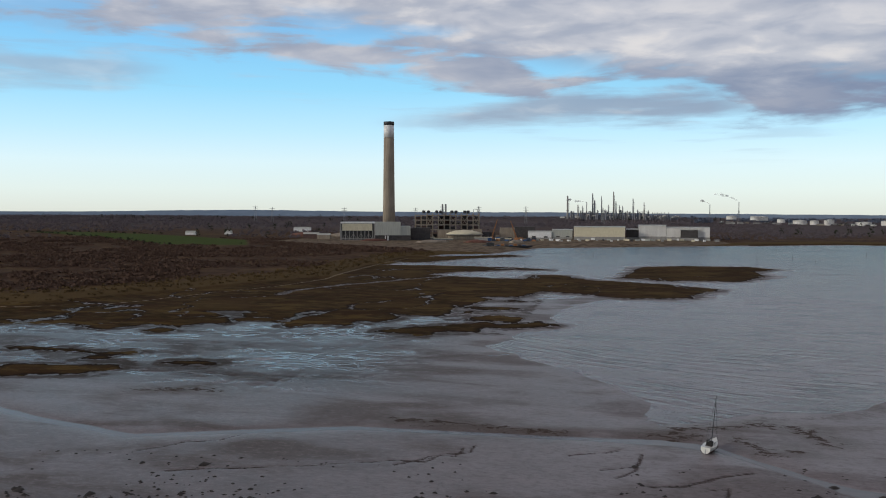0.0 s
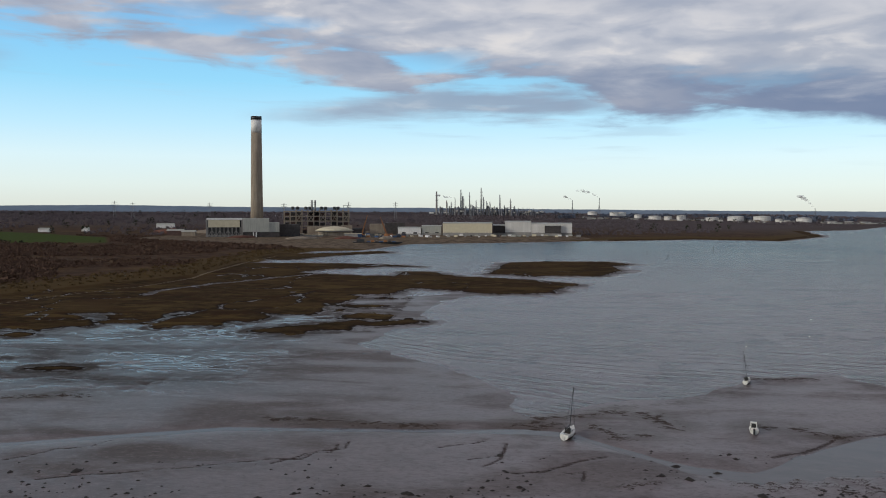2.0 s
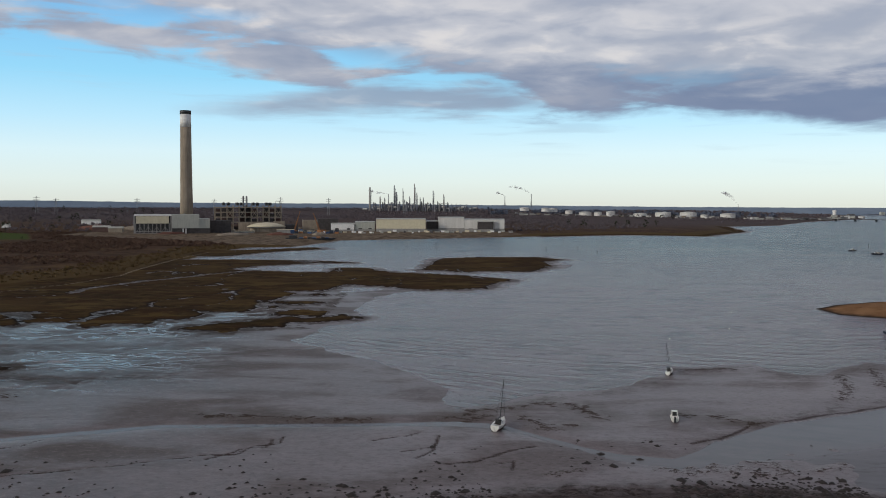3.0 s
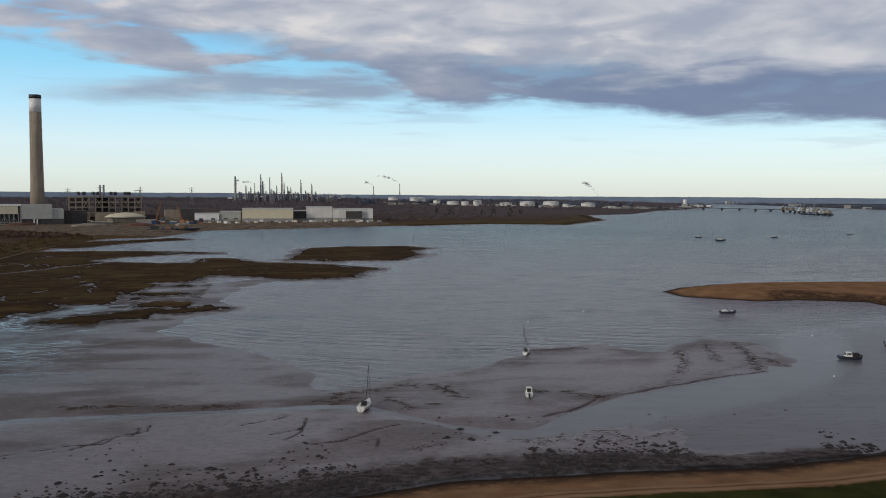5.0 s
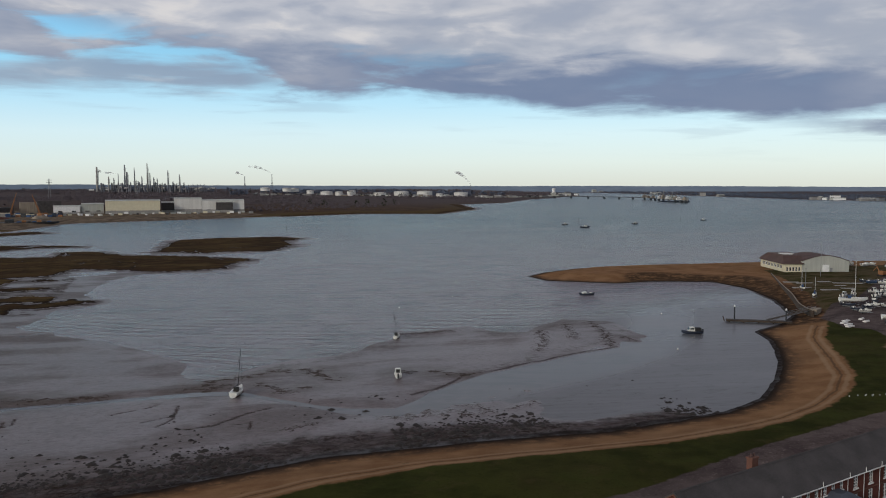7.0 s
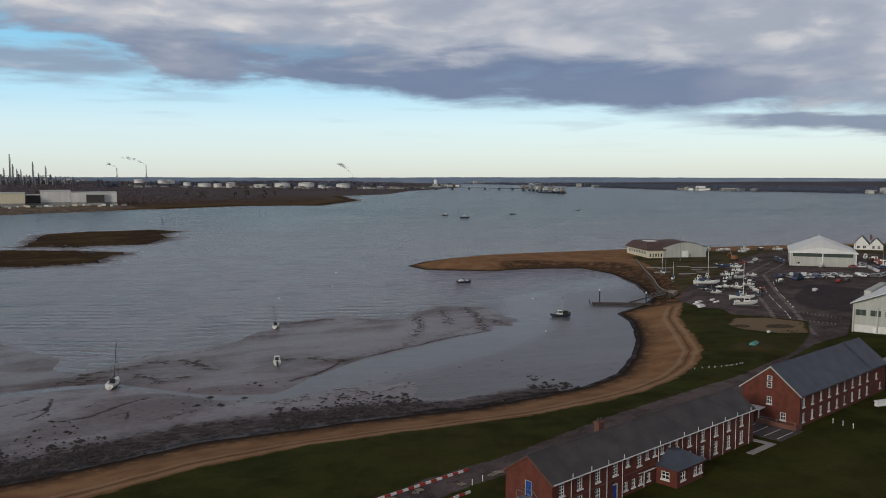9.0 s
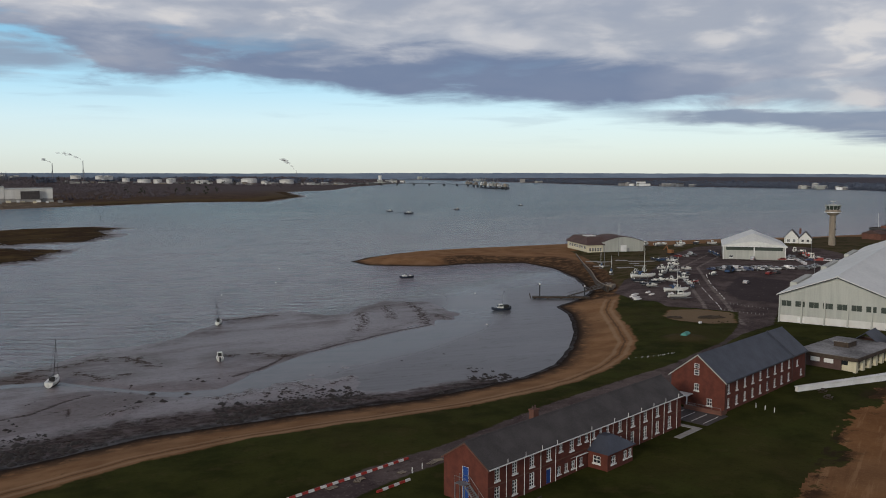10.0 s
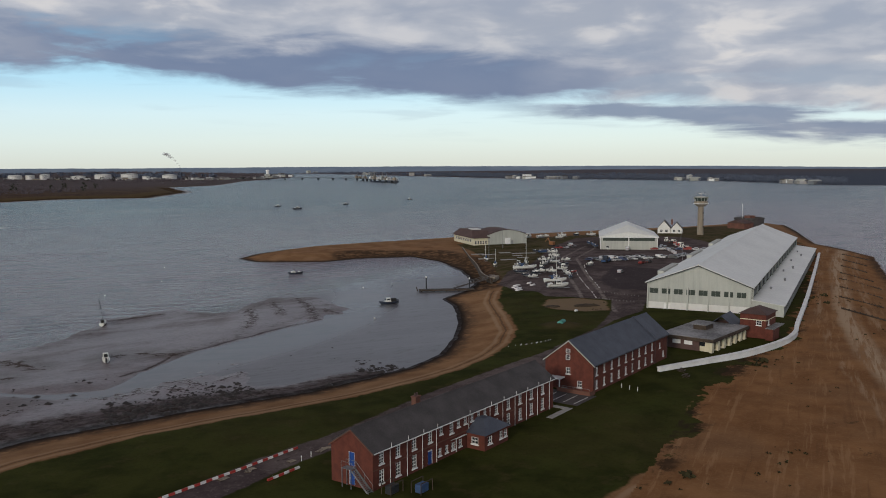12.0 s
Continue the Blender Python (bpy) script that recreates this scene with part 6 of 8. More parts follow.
def yacht(x, y, z, turn, length, label, group, mast=9.0, lean=0.0, hull=None, cradle=False, cover=False):
    y_ob = thing("sailing_yacht", x, y, z, turn, label, "boat", group)
    y_ob.matrix_world = pose(x, y, z, lean, 0, turn)
    beam, depth = length * 0.31, length * 0.15
    up = 0.9 if cradle else 0.0
    h = part("hull", hull_mesh(bmesh.new(), length, beam, depth), hull or GELCOAT, y_ob, smooth=False)
    h.location.z = up
    part("boot_stripe", boxes((-length * 0.42, -beam * 0.44, depth * 0.30, length * 0.28, beam * 0.44, depth * 0.34)), ANTIFOUL, h)
    part("keel", prism(bmesh.new(), [(-length * 0.10, 0.3), (length * 0.12, 0.3), (length * 0.06, -0.75 if cradle else -0.5), (-length * 0.06, -0.75 if cradle else -0.5)], -0.1, 0.1, "y"), ANTIFOUL, h)
    top = depth * 1.02
    cab = [(-length * 0.12, top - 0.1), (length * 0.26, top - 0.1), (length * 0.20, top + 0.32), (-length * 0.10, top + 0.5)]
    c = part("cabin", prism(bmesh.new(), cab, -beam * 0.26, beam * 0.26, "y"), GELCOAT, h)
    for s in (-1, 1):
        part("cabin_window", boxes((-length * 0.06, s * beam * 0.26 - 0.012, top + 0.1, length * 0.13, s * beam * 0.26 + 0.012, top + 0.27)), GLASS, c)
    part("cockpit", boxes((-length * 0.42, -beam * 0.27, top - 0.02, -length * 0.12, beam * 0.27, top + 0.03)), TIMBER, h)
    part("sprayhood", prism(bmesh.new(), [(-length * 0.16, top), (-length * 0.06, top), (-length * 0.07, top + 0.72), (-length * 0.13, top + 0.95), (-length * 0.17, top + 0.9)], -beam * 0.24, beam * 0.24, "y"), CLOTH_BLUE if cover else RUBBER, h, "folded canvas sprayhood")
    part("hatch", chamfered(boxes((length * 0.02, -0.3, top + 0.38, length * 0.10, 0.3, top + 0.46)), 0.02), GLASS, c)
    m = part("mast", rods(((length * 0.06, 0, top), (length * 0.06, 0, top + mast), 0.085 if cradle else 0.075)), GELCOAT if cradle else DARK_STEEL, h, "bare white mast" if cradle else "bare dark mast")
    part("spreader", rods(((length * 0.06, -0.7, top + mast * 0.55), (length * 0.06, 0.7, top + mast * 0.55), 0.03)), STEEL, m)
    part("boom", rods(((length * 0.06, 0, top + 1.1), (-length * 0.30, 0, top + 1.0), 0.06)), STEEL, m)
    part("stowed_sail", rods(((length * 0.02, 0, top + 1.25), (-length * 0.29, 0, top + 1.14), 0.16)), CLOTH_BLUE if cover else DARK_STEEL, m)
    stays = [((length * 0.06, 0, top + mast), (length * 0.53, 0, top + 0.2), 0.018), ((length * 0.06, 0, top + mast), (-length * 0.49, 0, top + 0.1), 0.018)]
    stays += [((length * 0.06, 0, top + mast * 0.97), (length * 0.03, s * beam * 0.48, top), 0.018) for s in (-1, 1)]
    part("rigging", rods(*stays), DARK_STEEL, m)
    part("pulpit", rods(*[((length * 0.46, s * 0.25, top + 0.1), (length * 0.40, s * 0.5, top + 0.75), 0.025) for s in (-1, 1)], ((length * 0.40, -0.5, top + 0.75), (length * 0.40, 0.5, top + 0.75), 0.025)), STEEL, h)
    part("rudder", boxes((-length * 0.52, -0.04, 0.0, -length * 0.46, 0.04, depth * 0.9)), GELCOAT, h)
    if cradle:
        bm = bmesh.new()
        for px in (-length * 0.2, length * 0.15):
            box(bm, px - 0.06, -beam * 0.45, 0.0, px + 0.06, beam * 0.45, 0.12)
            for s in (-1, 1):
                rod(bm, (px, s * beam * 0.45, 0.06), (px, s * beam * 0.36, up + depth * 0.55), 0.06)
        part("cradle", bm, STEEL, y_ob)
    return y_ob


def motor_boat(x, y, z, turn, length, label, group, hull=None, cabin="wheel", lean=0.0, trailer=False):
    b = thing("motor_boat", x, y, z, turn, label, "boat", group)
    length *= 0.88 if trailer else 1.0
    b.matrix_world = pose(x, y, z, lean, 0, turn)
    beam, depth = length * 0.36, length * 0.17
    up = 0.55 if trailer else 0.0
    h = part("hull", hull_mesh(bmesh.new(), length, beam, depth, 0.35, 12, 0.92), hull or GELCOAT, b)
    h.location.z = up
    top = depth * 1.05
    for s in (-1, 1):
        part("rubbing_strake", rods(((-length * 0.48, s * beam * 0.47, top - 0.12), (length * 0.1, s * beam * 0.50, top - 0.1), 0.06)), RUBBER, h)
    if cabin == "wheel":
        c = part("wheelhouse", prism(bmesh.new(), [(-length * 0.12, top - 0.1), (length * 0.22, top - 0.1), (length * 0.13, top + 1.25), (-length * 0.08, top + 1.35)], -beam * 0.33, beam * 0.33, "y"), GELCOAT, h)
        for s in (-1, 1):
            part("side_window", boxes((-length * 0.07, s * beam * 0.33 - 0.012, top + 0.55, length * 0.12, s * beam * 0.33 + 0.012, top + 1.1)), GLASS, c)
        # solid dark panel on the back, standing for the shaded inside
        part("cabin_doorway", prism(bmesh.new(), [(-length * 0.126, top + 0.02), (-length * 0.116, top + 0.02), (-length * 0.083, top + 1.12), (-length * 0.093, top + 1.12)], -beam * 0.24, beam * 0.24, "y"), RUBBER, c, "dark panel for the shade in the open cabin back")
        part("windscreen", prism(bmesh.new(), [(length * 0.195, top + 0.45), (length * 0.205, top + 0.45), (length * 0.155, top + 1.15), (length * 0.145, top + 1.15)], -beam * 0.28, beam * 0.28, "y"), GLASS, c)
        part("foredeck_hatch", chamfered(boxes((length * 0.26, -0.25, top + 0.0, length * 0.34, 0.25, top + 0.1)), 0.02), GLASS, h)
    elif cabin == "cuddy":
        c = part("cuddy", prism(bmesh.new(), [(length * 0.02, top - 0.1), (length * 0.36, top - 0.1), (length * 0.28, top + 0.45), (length * 0.05, top + 0.75)], -beam * 0.34, beam * 0.34, "y"), GELCOAT, h)
        part("windscreen", prism(bmesh.new(), [(length * 0.03, top + 0.7), (length * 0.05, top + 0.7), (length * 0.0, top + 1.2), (-length * 0.02, top + 1.2)], -beam * 0.33, beam * 0.33, "y"), GLASS, c)
    part("cockpit_floor", boxes((-length * 0.46, -beam * 0.36, top - 0.02, -length * 0.13, beam * 0.36, top + 0.02)), DARK_STEEL, h)
    part("seat", boxes((-length * 0.34, -beam * 0.3, top + 0.02, -length * 0.27, beam * 0.3, top + 0.42)), WHITE_PLASTIC, h)
    part("outboard", chamfered(boxes((-length * 0.58, -0.22, top - 0.7, -length * 0.50, 0.22, top + 0.55)), 0.05), DARK_STEEL, h)
    part("rail", rods(*[((length * 0.40, s * 0.2, top + 0.7), (length * 0.10, s * beam * 0.44, top + 0.6), 0.025) for s in (-1, 1)], *[((length * k, s * beam * 0.40, top), (length * k, s * beam * 0.42, top + 0.6), 0.02) for s in (-1, 1) for k in (0.12, 0.22)]), STEEL, h)
    if trailer:
        t = part("trailer", boxes((-length * 0.35, -0.5, 0.35, length * 0.6, -0.4, 0.5), (-length * 0.35, 0.4, 0.35, length * 0.6, 0.5, 0.5), (-length * 0.3, -0.9, 0.3, -length * 0.22, 0.9, 0.42)), STEEL, b)
        for s in (-1, 1):
            part("wheel", rods(((-length * 0.26, s * 0.85, 0.3), (-length * 0.26, s * 1.02, 0.3), 0.3)), RUBBER, t)
    return b


def moored_boats():
    g = "boats lying in the bay"
    yacht(11.7, 202.0, 0.15, 72, 8.2, "white sailing yacht aground on wet mud, bare mast", g, 9.6, 5)
    yacht(66.0, 264.5, 0.0, 66, 6.4, "small white yacht aground at the water's edge", g, 8.2, -8)
    motor_boat(52.6, 209.4, 0.1, 78, 5.6, "white motor boat with wheelhouse and dark open stern lying on mud", g, None, "wheel")
    motor_boat(172.8, 344.5, -0.35, 178, 6.6, "dark-hulled open motor boat with a small white cuddy afloat", g, NAVY, "cuddy")
    launch = motor_boat(161.8, 244.0, -0.3, 165, 6.6, "dark launch with white wheelhouse and black stern canopy on calm water", g, NAVY, "wheel", 0)
    part("canopy", chamfered(boxes((-2.9, -0.95, 1.15, -0.8, 0.95, 2.25)), 0.18, 2), RUBBER, launch, "black canvas stern canopy")
    far = [(434, 877, 0, 11), (441, 945, 5, 8), (530, 936, 8, 8.5), (668, 1000, 170, 7)]
    for x, y, turn, length in far:
        motor_boat(x, y, -0.6, turn, length, "small dark workboat moored out in the estuary", "workboats in the channel", NAVY, "wheel")


def boat_park():
    g = "boats laid up ashore"
    for x, y, turn, length, mast in ((247, 266, -18, 10.5, 14.5), (229.5, 227.5, -22, 9.0, 12.0), (262, 313, 70, 5.0, 7.5), (252, 293, 40, 5.0, 7.0)):
        yacht(x, y, height_at(x, y), turn, length, "white yacht laid up on a steel cradle with mast standing", g, mast, 0, None, True, True)
    spots = [(221.5, 217.5, -20, 9.5, 0), (257, 266, 60, 6.0, 1), (269, 277, 20, 7.0, 0), (256, 249.5, 75, 5.5, 2), (251.5, 243, 80, 5.2, 1), (240.5, 239, 70, 5.6, 2), (243, 254, 10, 6.2, 1), (257, 282, 25, 6.0, 0),
             (277, 279, -10, 6.5, 2), (284, 289, 10, 7.0, 0), (268.5, 264, 30, 6.0, 1), (352, 392, -20, 7.0, 0), (366, 388, 10, 7.5, 1), (381, 384, -15, 6.5, 2), (395, 385, 15, 7.0, 1)]
    for i, (x, y, turn, length, kind) in enumerate(spots):
        motor_boat(x, y, height_at(x, y), turn, length, "white motor boat on a trailer in the boat park", g, (GELCOAT, NAVY, GELCOAT)[kind] if i % 4 else GELCOAT, ("wheel", "cuddy", "none")[kind], 0, True)
    more = [(279.1, 289.6, -23, 5.5, 0), (310.8, 317.9, -30, 7.0, 1), (305, 321.5, -37, 6.5, 1), (240.8, 262.0, -44, 5.5, 1), (249.2, 258.5, -51, 5.0, 2), (252.8, 255, -58, 5.2, 0), (234, 246, -21, 5.0, 2), (262, 258, -28, 5.4, 0), (274, 270, -35, 5.6, 1), (289, 284, -42, 5.0, 2),
            (236, 252, -49, 4.6, 1), (296, 300, -56, 6.0, 0), (360, 396, -19, 6.0, 1), (374, 393, -26, 6.4, 2), (402, 379, -33, 6.6, 0), (388, 392, -40, 6.0, 0)]
    for i, (x, y, turn, length, kind) in enumerate(more):
        motor_boat(x, y, height_at(x, y), turn, length, "small dark-hulled boat on a trailer" if kind == 1 else "small white boat on a trailer", g, NAVY if kind == 1 else GELCOAT, ("wheel", "none", "cuddy")[kind], 0, True)
    row = [(405, 319, 35, 7.5, 0), (402, 312, 20, 7.0, 2), (397, 306, 40, 7.0, 0), (391, 298, 25, 7.5, 2), (385, 291, 35, 7.0, 0), (379, 283, 15, 6.0, 2), (359, 338, 60, 6.5, 1), (355, 331, 55, 6.5, 1), (350, 324, 60, 6.0, 1), (305, 318, -20, 6.5, 1), (308, 314, -35, 6.0, 0), (363, 396, 15, 7.0, 0), (372, 377, -20, 6.0, 2), (284, 262, 15, 5.5, 2), (246, 236, 50, 5.0, 1), (266, 287, 65, 5.0, 0)]
    for i, (x, y, turn, length, kind) in enumerate(row):
        shade = RED_PLASTIC if i in (2, 3) else CLOTH_BLUE if kind == 1 else GELCOAT
        motor_boat(x, y, height_at(x, y), turn, length, "red boat on a trailer beside the car park" if i in (2, 3) else "blue covered boat on a trailer" if kind == 1 else "white cruiser on a trailer beside the car park", g, shade, ("wheel", "none", "cuddy")[kind], 0, True)
    motor_boat(257.8, 246.2, height_at(257.8, 246.2), 10, 4.6, "small red open boat on a trailer", g, RED_PLASTIC, "none", 0, True)
    for x, y, turn in ((216, 235, 20), (212.5, 232, 24), (208.6, 225, 18), (211, 228.4, 20)):
        d = thing("pontoon_float", x, y, height_at(x, y), turn, "flat white pontoon float laid on the grass", "float", "floats on the grass")
        part("float", chamfered(boxes((-1.7, -0.7, -0.05, 1.7, 0.7, 0.4)), 0.08), WHITE_PLASTIC, d)
    for i, (x, y) in enumerate(((221, 231), (223.5, 236))):
        d = thing("dinghy", x, y, height_at(x, y), 20 + 8 * i, "upturned white dinghy lying on the grass", "boat", "dinghies on the grass")
        part("hull", hull_mesh(bmesh.new(), 3.6, 1.5, 0.55, 0.2, 8, 0.8), WHITE_PLASTIC, d, at=pose(0, 0, 0.62, 180))
        part("keel_strip", boxes((-1.5, -0.03, 0.55, 1.1, 0.03, 0.64)), TIMBER, d)


# ---- cars ----


def car_at(m, van=False):
    """A parked car, about 4.3 m long, nose to +x."""
    c = new("car")
    c.matrix_world = m
    side = [(-2.1, 0.35), (2.05, 0.35), (2.12, 0.62), (1.95, 0.82), (1.05, 0.95), (0.45, 1.42), (-1.2, 1.46), (-1.95, 0.98), (-2.15, 0.9)] if not van else [(-2.4, 0.35), (2.4, 0.35), (2.45, 0.8), (1.9, 1.15), (1.2, 1.9), (-2.4, 1.95)]
    body = part("body", chamfered(prism(bmesh.new(), side, -0.86, 0.86, "y"), 0.05, 2), PAINT, c)
    roofline = [(0.92, 0.98), (0.42, 1.36), (-1.15, 1.39), (-1.75, 0.99)] if not van else [(1.75, 1.2), (1.2, 1.75), (0.3, 1.75), (0.3, 1.2)]
    part("side_glass", prism(bmesh.new(), roofline, -0.872, 0.872, "y"), GLASS, body)
    part("windscreen", prism(bmesh.new(), [(1.06, 0.97), (1.09, 0.99), (0.50, 1.43), (0.47, 1.41)] if not van else [(1.92, 1.17), (1.95, 1.18), (1.27, 1.86), (1.24, 1.85)], -0.74, 0.74, "y"), GLASS, body)
    for x in (-1.32, 1.32):
        for y in (-0.78, 0.78):
            t = part("wheel", rods(((x, y - 0.1, 0.32), (x, y + 0.1, 0.32), 0.32)), RUBBER, c)
            part("rim", rods(((x, y - 0.11, 0.32), (x, y + 0.11, 0.32), 0.19)), STEEL, t)
    for y in (-0.6, 0.6):
        part("headlight", boxes((2.02, y - 0.17, 0.62, 2.14, y + 0.17, 0.76)) if not van else boxes((2.38, y - 0.17, 0.66, 2.47, y + 0.17, 0.86)), GLASS, body)
        part("tail_light", boxes((-2.17, y - 0.15, 0.70, -2.08, y + 0.15, 0.88)) if not van else boxes((-2.43, y - 0.1, 0.7, -2.38, y + 0.1, 1.2)), RED_PLASTIC, body)
    return c


def car_park():
    first = car_at(pose(0, 0, 0))
    van = car_at(pose(0, 0, 0), True)
    tagged(first, "parked car on the worn tarmac beside the hangar", "car", "parked cars")
    tagged(van, "parked van on the worn tarmac", "van", "parked cars")
    rnd = random.Random(4)
    spots = [(303 + 3.1 * i, 270.5 - 0.75 * i + rnd.uniform(-0.6, 0.6), -65) for i in range(12)]
    spots += [(356 + 3.4 * i, 272 + 4.2 * i, 40) for i in range(8)] + [(364 + 3.2 * i, 293 - 3.0 * i, 130) for i in range(7)]
    spots += [(300 + 3.0 * i, 279.5 - 0.8 * i + rnd.uniform(-0.8, 0.8), 112) for i in range(11)] + [(338 + 3.2 * i, 258 + 1.2 * i, -60) for i in range(6)] + [(350 + 3.0 * i, 300 + 2.6 * i, 45) for i in range(6)] + [(384 + 2.9 * i, 290 + 3.4 * i, 130) for i in range(5)]
    spots += [(311, 281, 20), (305.5, 276, 25), (302, 274, 80), (332, 329, 80), (343, 337, 60), (340, 331, 75), (329, 331.5, 95), (309, 253, 10), (315, 254, 12), (372, 297, 100), (380, 307, 95), (398, 309, 20), (392, 297, 30), (276, 236, 30), (388, 318, 90), (384, 312, 95)]
    for i, (x, y, turn) in enumerate(spots):
        copy_thing(van if i % 7 == 3 else first, pose(x, y, height_at(x, y), 0, 0, turn + rnd.uniform(-5, 5)))
    for t in (first, van):
        for o in (*t.children_recursive, t):
            bpy.data.objects.remove(o)


# ---- small things of the shore ----


def marks_and_posts():
    for x, y, h in ((-52, 935, 6), (-10, 1020, 4), (106, 911, 7), (151, 1105, 6), (145, 953, 4), (155, 886, 3), (232, 1030, 7), (640, 1010, 6), (490, 1010, 7), (702, 955, 5)):
        b = thing("channel_marker", x, y, 0, 0, "dark channel marker post standing in the water", "marker", "channel markers")
        h *= 0.55
        part("pile", rods(((0, 0, -1.6), (0, 0, h), 0.26)), DARK_STEEL, b)
        part("topmark", lathe(bmesh.new(), [(0.2, h), (0.55, h + 0.1), (0.55, h + 0.9), (0.0, h + 1.2)], 8), DARK_STEEL, b)
    for x, y in ((175, 285), (142, 221), (132, 409), (114, 357), (83, 330)):
        b = thing("mooring_buoy", x, y, 0, 0, "small white mooring buoy afloat", "buoy", "mooring buoys")
        part("float", lathe(bmesh.new(), [(0.0, -0.2), (0.2, -0.1), (0.29, 0.1), (0.2, 0.28), (0.06, 0.34), (0.04, 0.46), (0.0, 0.48)], 12), WHITE_PLASTIC, b, smooth=True)
    for i in range(14):
        f = i / 13
        x, y = 141 + 12 * f + (i * 7 % 5) * 0.5, 150.2 - 6 * f + 4 * f * f
        b = thing("marker_post", x, y, height_at(x, y), 0, "short white marker post in the turf", "post", "white marker posts")
        part("stake", chamfered(boxes((-0.06, -0.06, -0.3, 0.06, 0.06, 0.28)), 0.02), WHITE, b)
    for x, y, h in ((306, 353, 17), (268, 318, 9), (330, 246, 8), (395, 300, 8), (410, 330, 8)):
        b = thing("lamp_post", x, y, height_at(x, y), 0, "slim grey lamp post", "post", "posts round the boat park")
        part("pole", lathe(bmesh.new(), [(0.14, -0.3), (0.07, h)], 8), STEEL, b)
        part("head", chamfered(boxes((-0.15, -0.5, h - 0.1, 0.15, 0.5, h + 0.06)), 0.03), STEEL, b)
    # white edge stones along the boat park lanes
    for run in ([(284, 266), (275, 256.5), (270, 251), (257, 235.5), (245, 220.5), (234, 207)], [(264.5, 251.5), (253, 238), (232, 211.5), (226, 203.5), (219.6, 195.4)]):
        for i, (x, y) in enumerate(smooth_line(run, 5.2)):
            if i % 4 == 3:
                continue
            b = thing("kerb_block", x, y, height_at(x, y), 48 + (i * 29 % 11), "long white concrete kerb block on the tarmac", "kerb", "white kerb blocks")
            part("block", chamfered(boxes((-1.1, -0.12, -0.1, 1.1, 0.12, 0.2)), 0.04), WHITE_PLASTIC, b)
    for i in range(22):
        f, far = (i % 11) / 10, i // 11
        x, y = (228.8 + 2.1 * f - far * 10, 199.9 - 14.5 * f - far * 7)
        b = thing("bollard", x, y, height_at(x, y), 0, "short grey bollard beside the drive", "bollard", "bollards by the drive")
        part("stake", chamfered(boxes((-0.06, -0.06, -0.3, 0.06, 0.06, 0.5)), 0.02), CONCRETE_GREY, b)
    for x, y, w, turn in ((42.5, 100.8, 1.8, 20), (47.8, 102.3, 1.2, 5), (46.9, 101.6, 1.0, 60), (54.5, 101.8, 1.3, 15), (60.8, 103.6, 2.0, 30), (62.2, 104.2, 1.6, -10)):
        b = thing("pallet", x, y, height_at(x, y) + 0.02, turn, "pale weathered timber pallet lying on the drive", "pallet", "pallets on the drive")
        for k in range(5):
            part("slat", boxes((-w / 2, -0.5 + k * 0.22, 0.10, w / 2, -0.38 + k * 0.22, 0.13)), CONCRETE, b)
        for k in (-0.45, 0, 0.45):
            part("bearer", boxes((w * k - 0.05, -0.5, 0, w * k + 0.05, 0.5, 0.10)), TIMBER, b)
    for x, y in ((55.9, 101.0), (58.1, 101.9), (63.6, 103.3), (132.0, 101.6), (132.3, 99.6), (132.6, 97.6)):
        b = thing("traffic_post", x, y, height_at(x, y), 0, "short white post set in the ground by the brick blocks", "post", "white posts by the blocks")
        part("stake", chamfered(boxes((-0.06, -0.06, -0.3, 0.06, 0.06, 0.95)), 0.02), WHITE, b)
    for x, y, rx, ry, h, seed in ((193.5, 190, 2.6, 1.3, 0.6, 1), (204, 184.5, 4.2, 1.5, 0.8, 2)):
        b = thing("spoil_heap", x, y, height_at(x, y), -25, "low dark heap of spoil on the bare sand", "heap", "spoil heaps")
        rnd = random.Random(seed)
        bm = bmesh.new()
        bmesh.ops.create_icosphere(bm, subdivisions=3, radius=1.0)
        for v in bm.verts:
            k = 1 + 0.22 * math.sin(v.co.x * 5 + seed) * math.cos(v.co.y * 7) + rnd.uniform(-0.08, 0.08)
            v.co = Vector((v.co.x * rx * k, v.co.y * ry * k, max(v.co.z, -0.3) * h * k))
        part("mound", bm, DARK_EARTH, b, smooth=True)
    b = thing("dinghy_cover", 171.2, 161.8, height_at(171.2, 161.8), 30, "turquoise cover over a small boat on the turf", "boat cover")
    bm = prism(bmesh.new(), [(-0.9, 0), (0.9, 0), (0.75, 0.45), (0, 0.8), (-0.75, 0.45)], -1.9, 1.9)
    part("sheet", chamfered(bm, 0.12, 2), TURQUOISE, b)
    b = thing("site_hut", 193.6, 178.8, height_at(193.6, 178.8), 15, "tiny white box hut on the sand", "hut")
    part("shell", chamfered(boxes((-0.5, -0.35, -0.1, 0.5, 0.35, 0.55)), 0.04), WHITE, b)
    b = thing("excavator", 336, 345, height_at(336, 345), 100, "orange tracked excavator parked by the boats", "excavator")
    part("track", chamfered(boxes((-1.8, -1.4, 0, 1.8, -0.8, 0.8)), 0.15), RUBBER, b)
    part("track", chamfered(boxes((-1.8, 0.8, 0, 1.8, 1.4, 0.8)), 0.15), RUBBER, b)
    part("cab", chamfered(boxes((-1.6, -1.2, 0.85, 1.2, 1.2, 2.7)), 0.1), ORANGE, b)
    part("arm", rods(((1.0, 0, 1.6), (2.6, 0, 4.6), 0.22), ((2.6, 0, 4.6), (4.6, 0, 2.4), 0.18)), ORANGE, b)
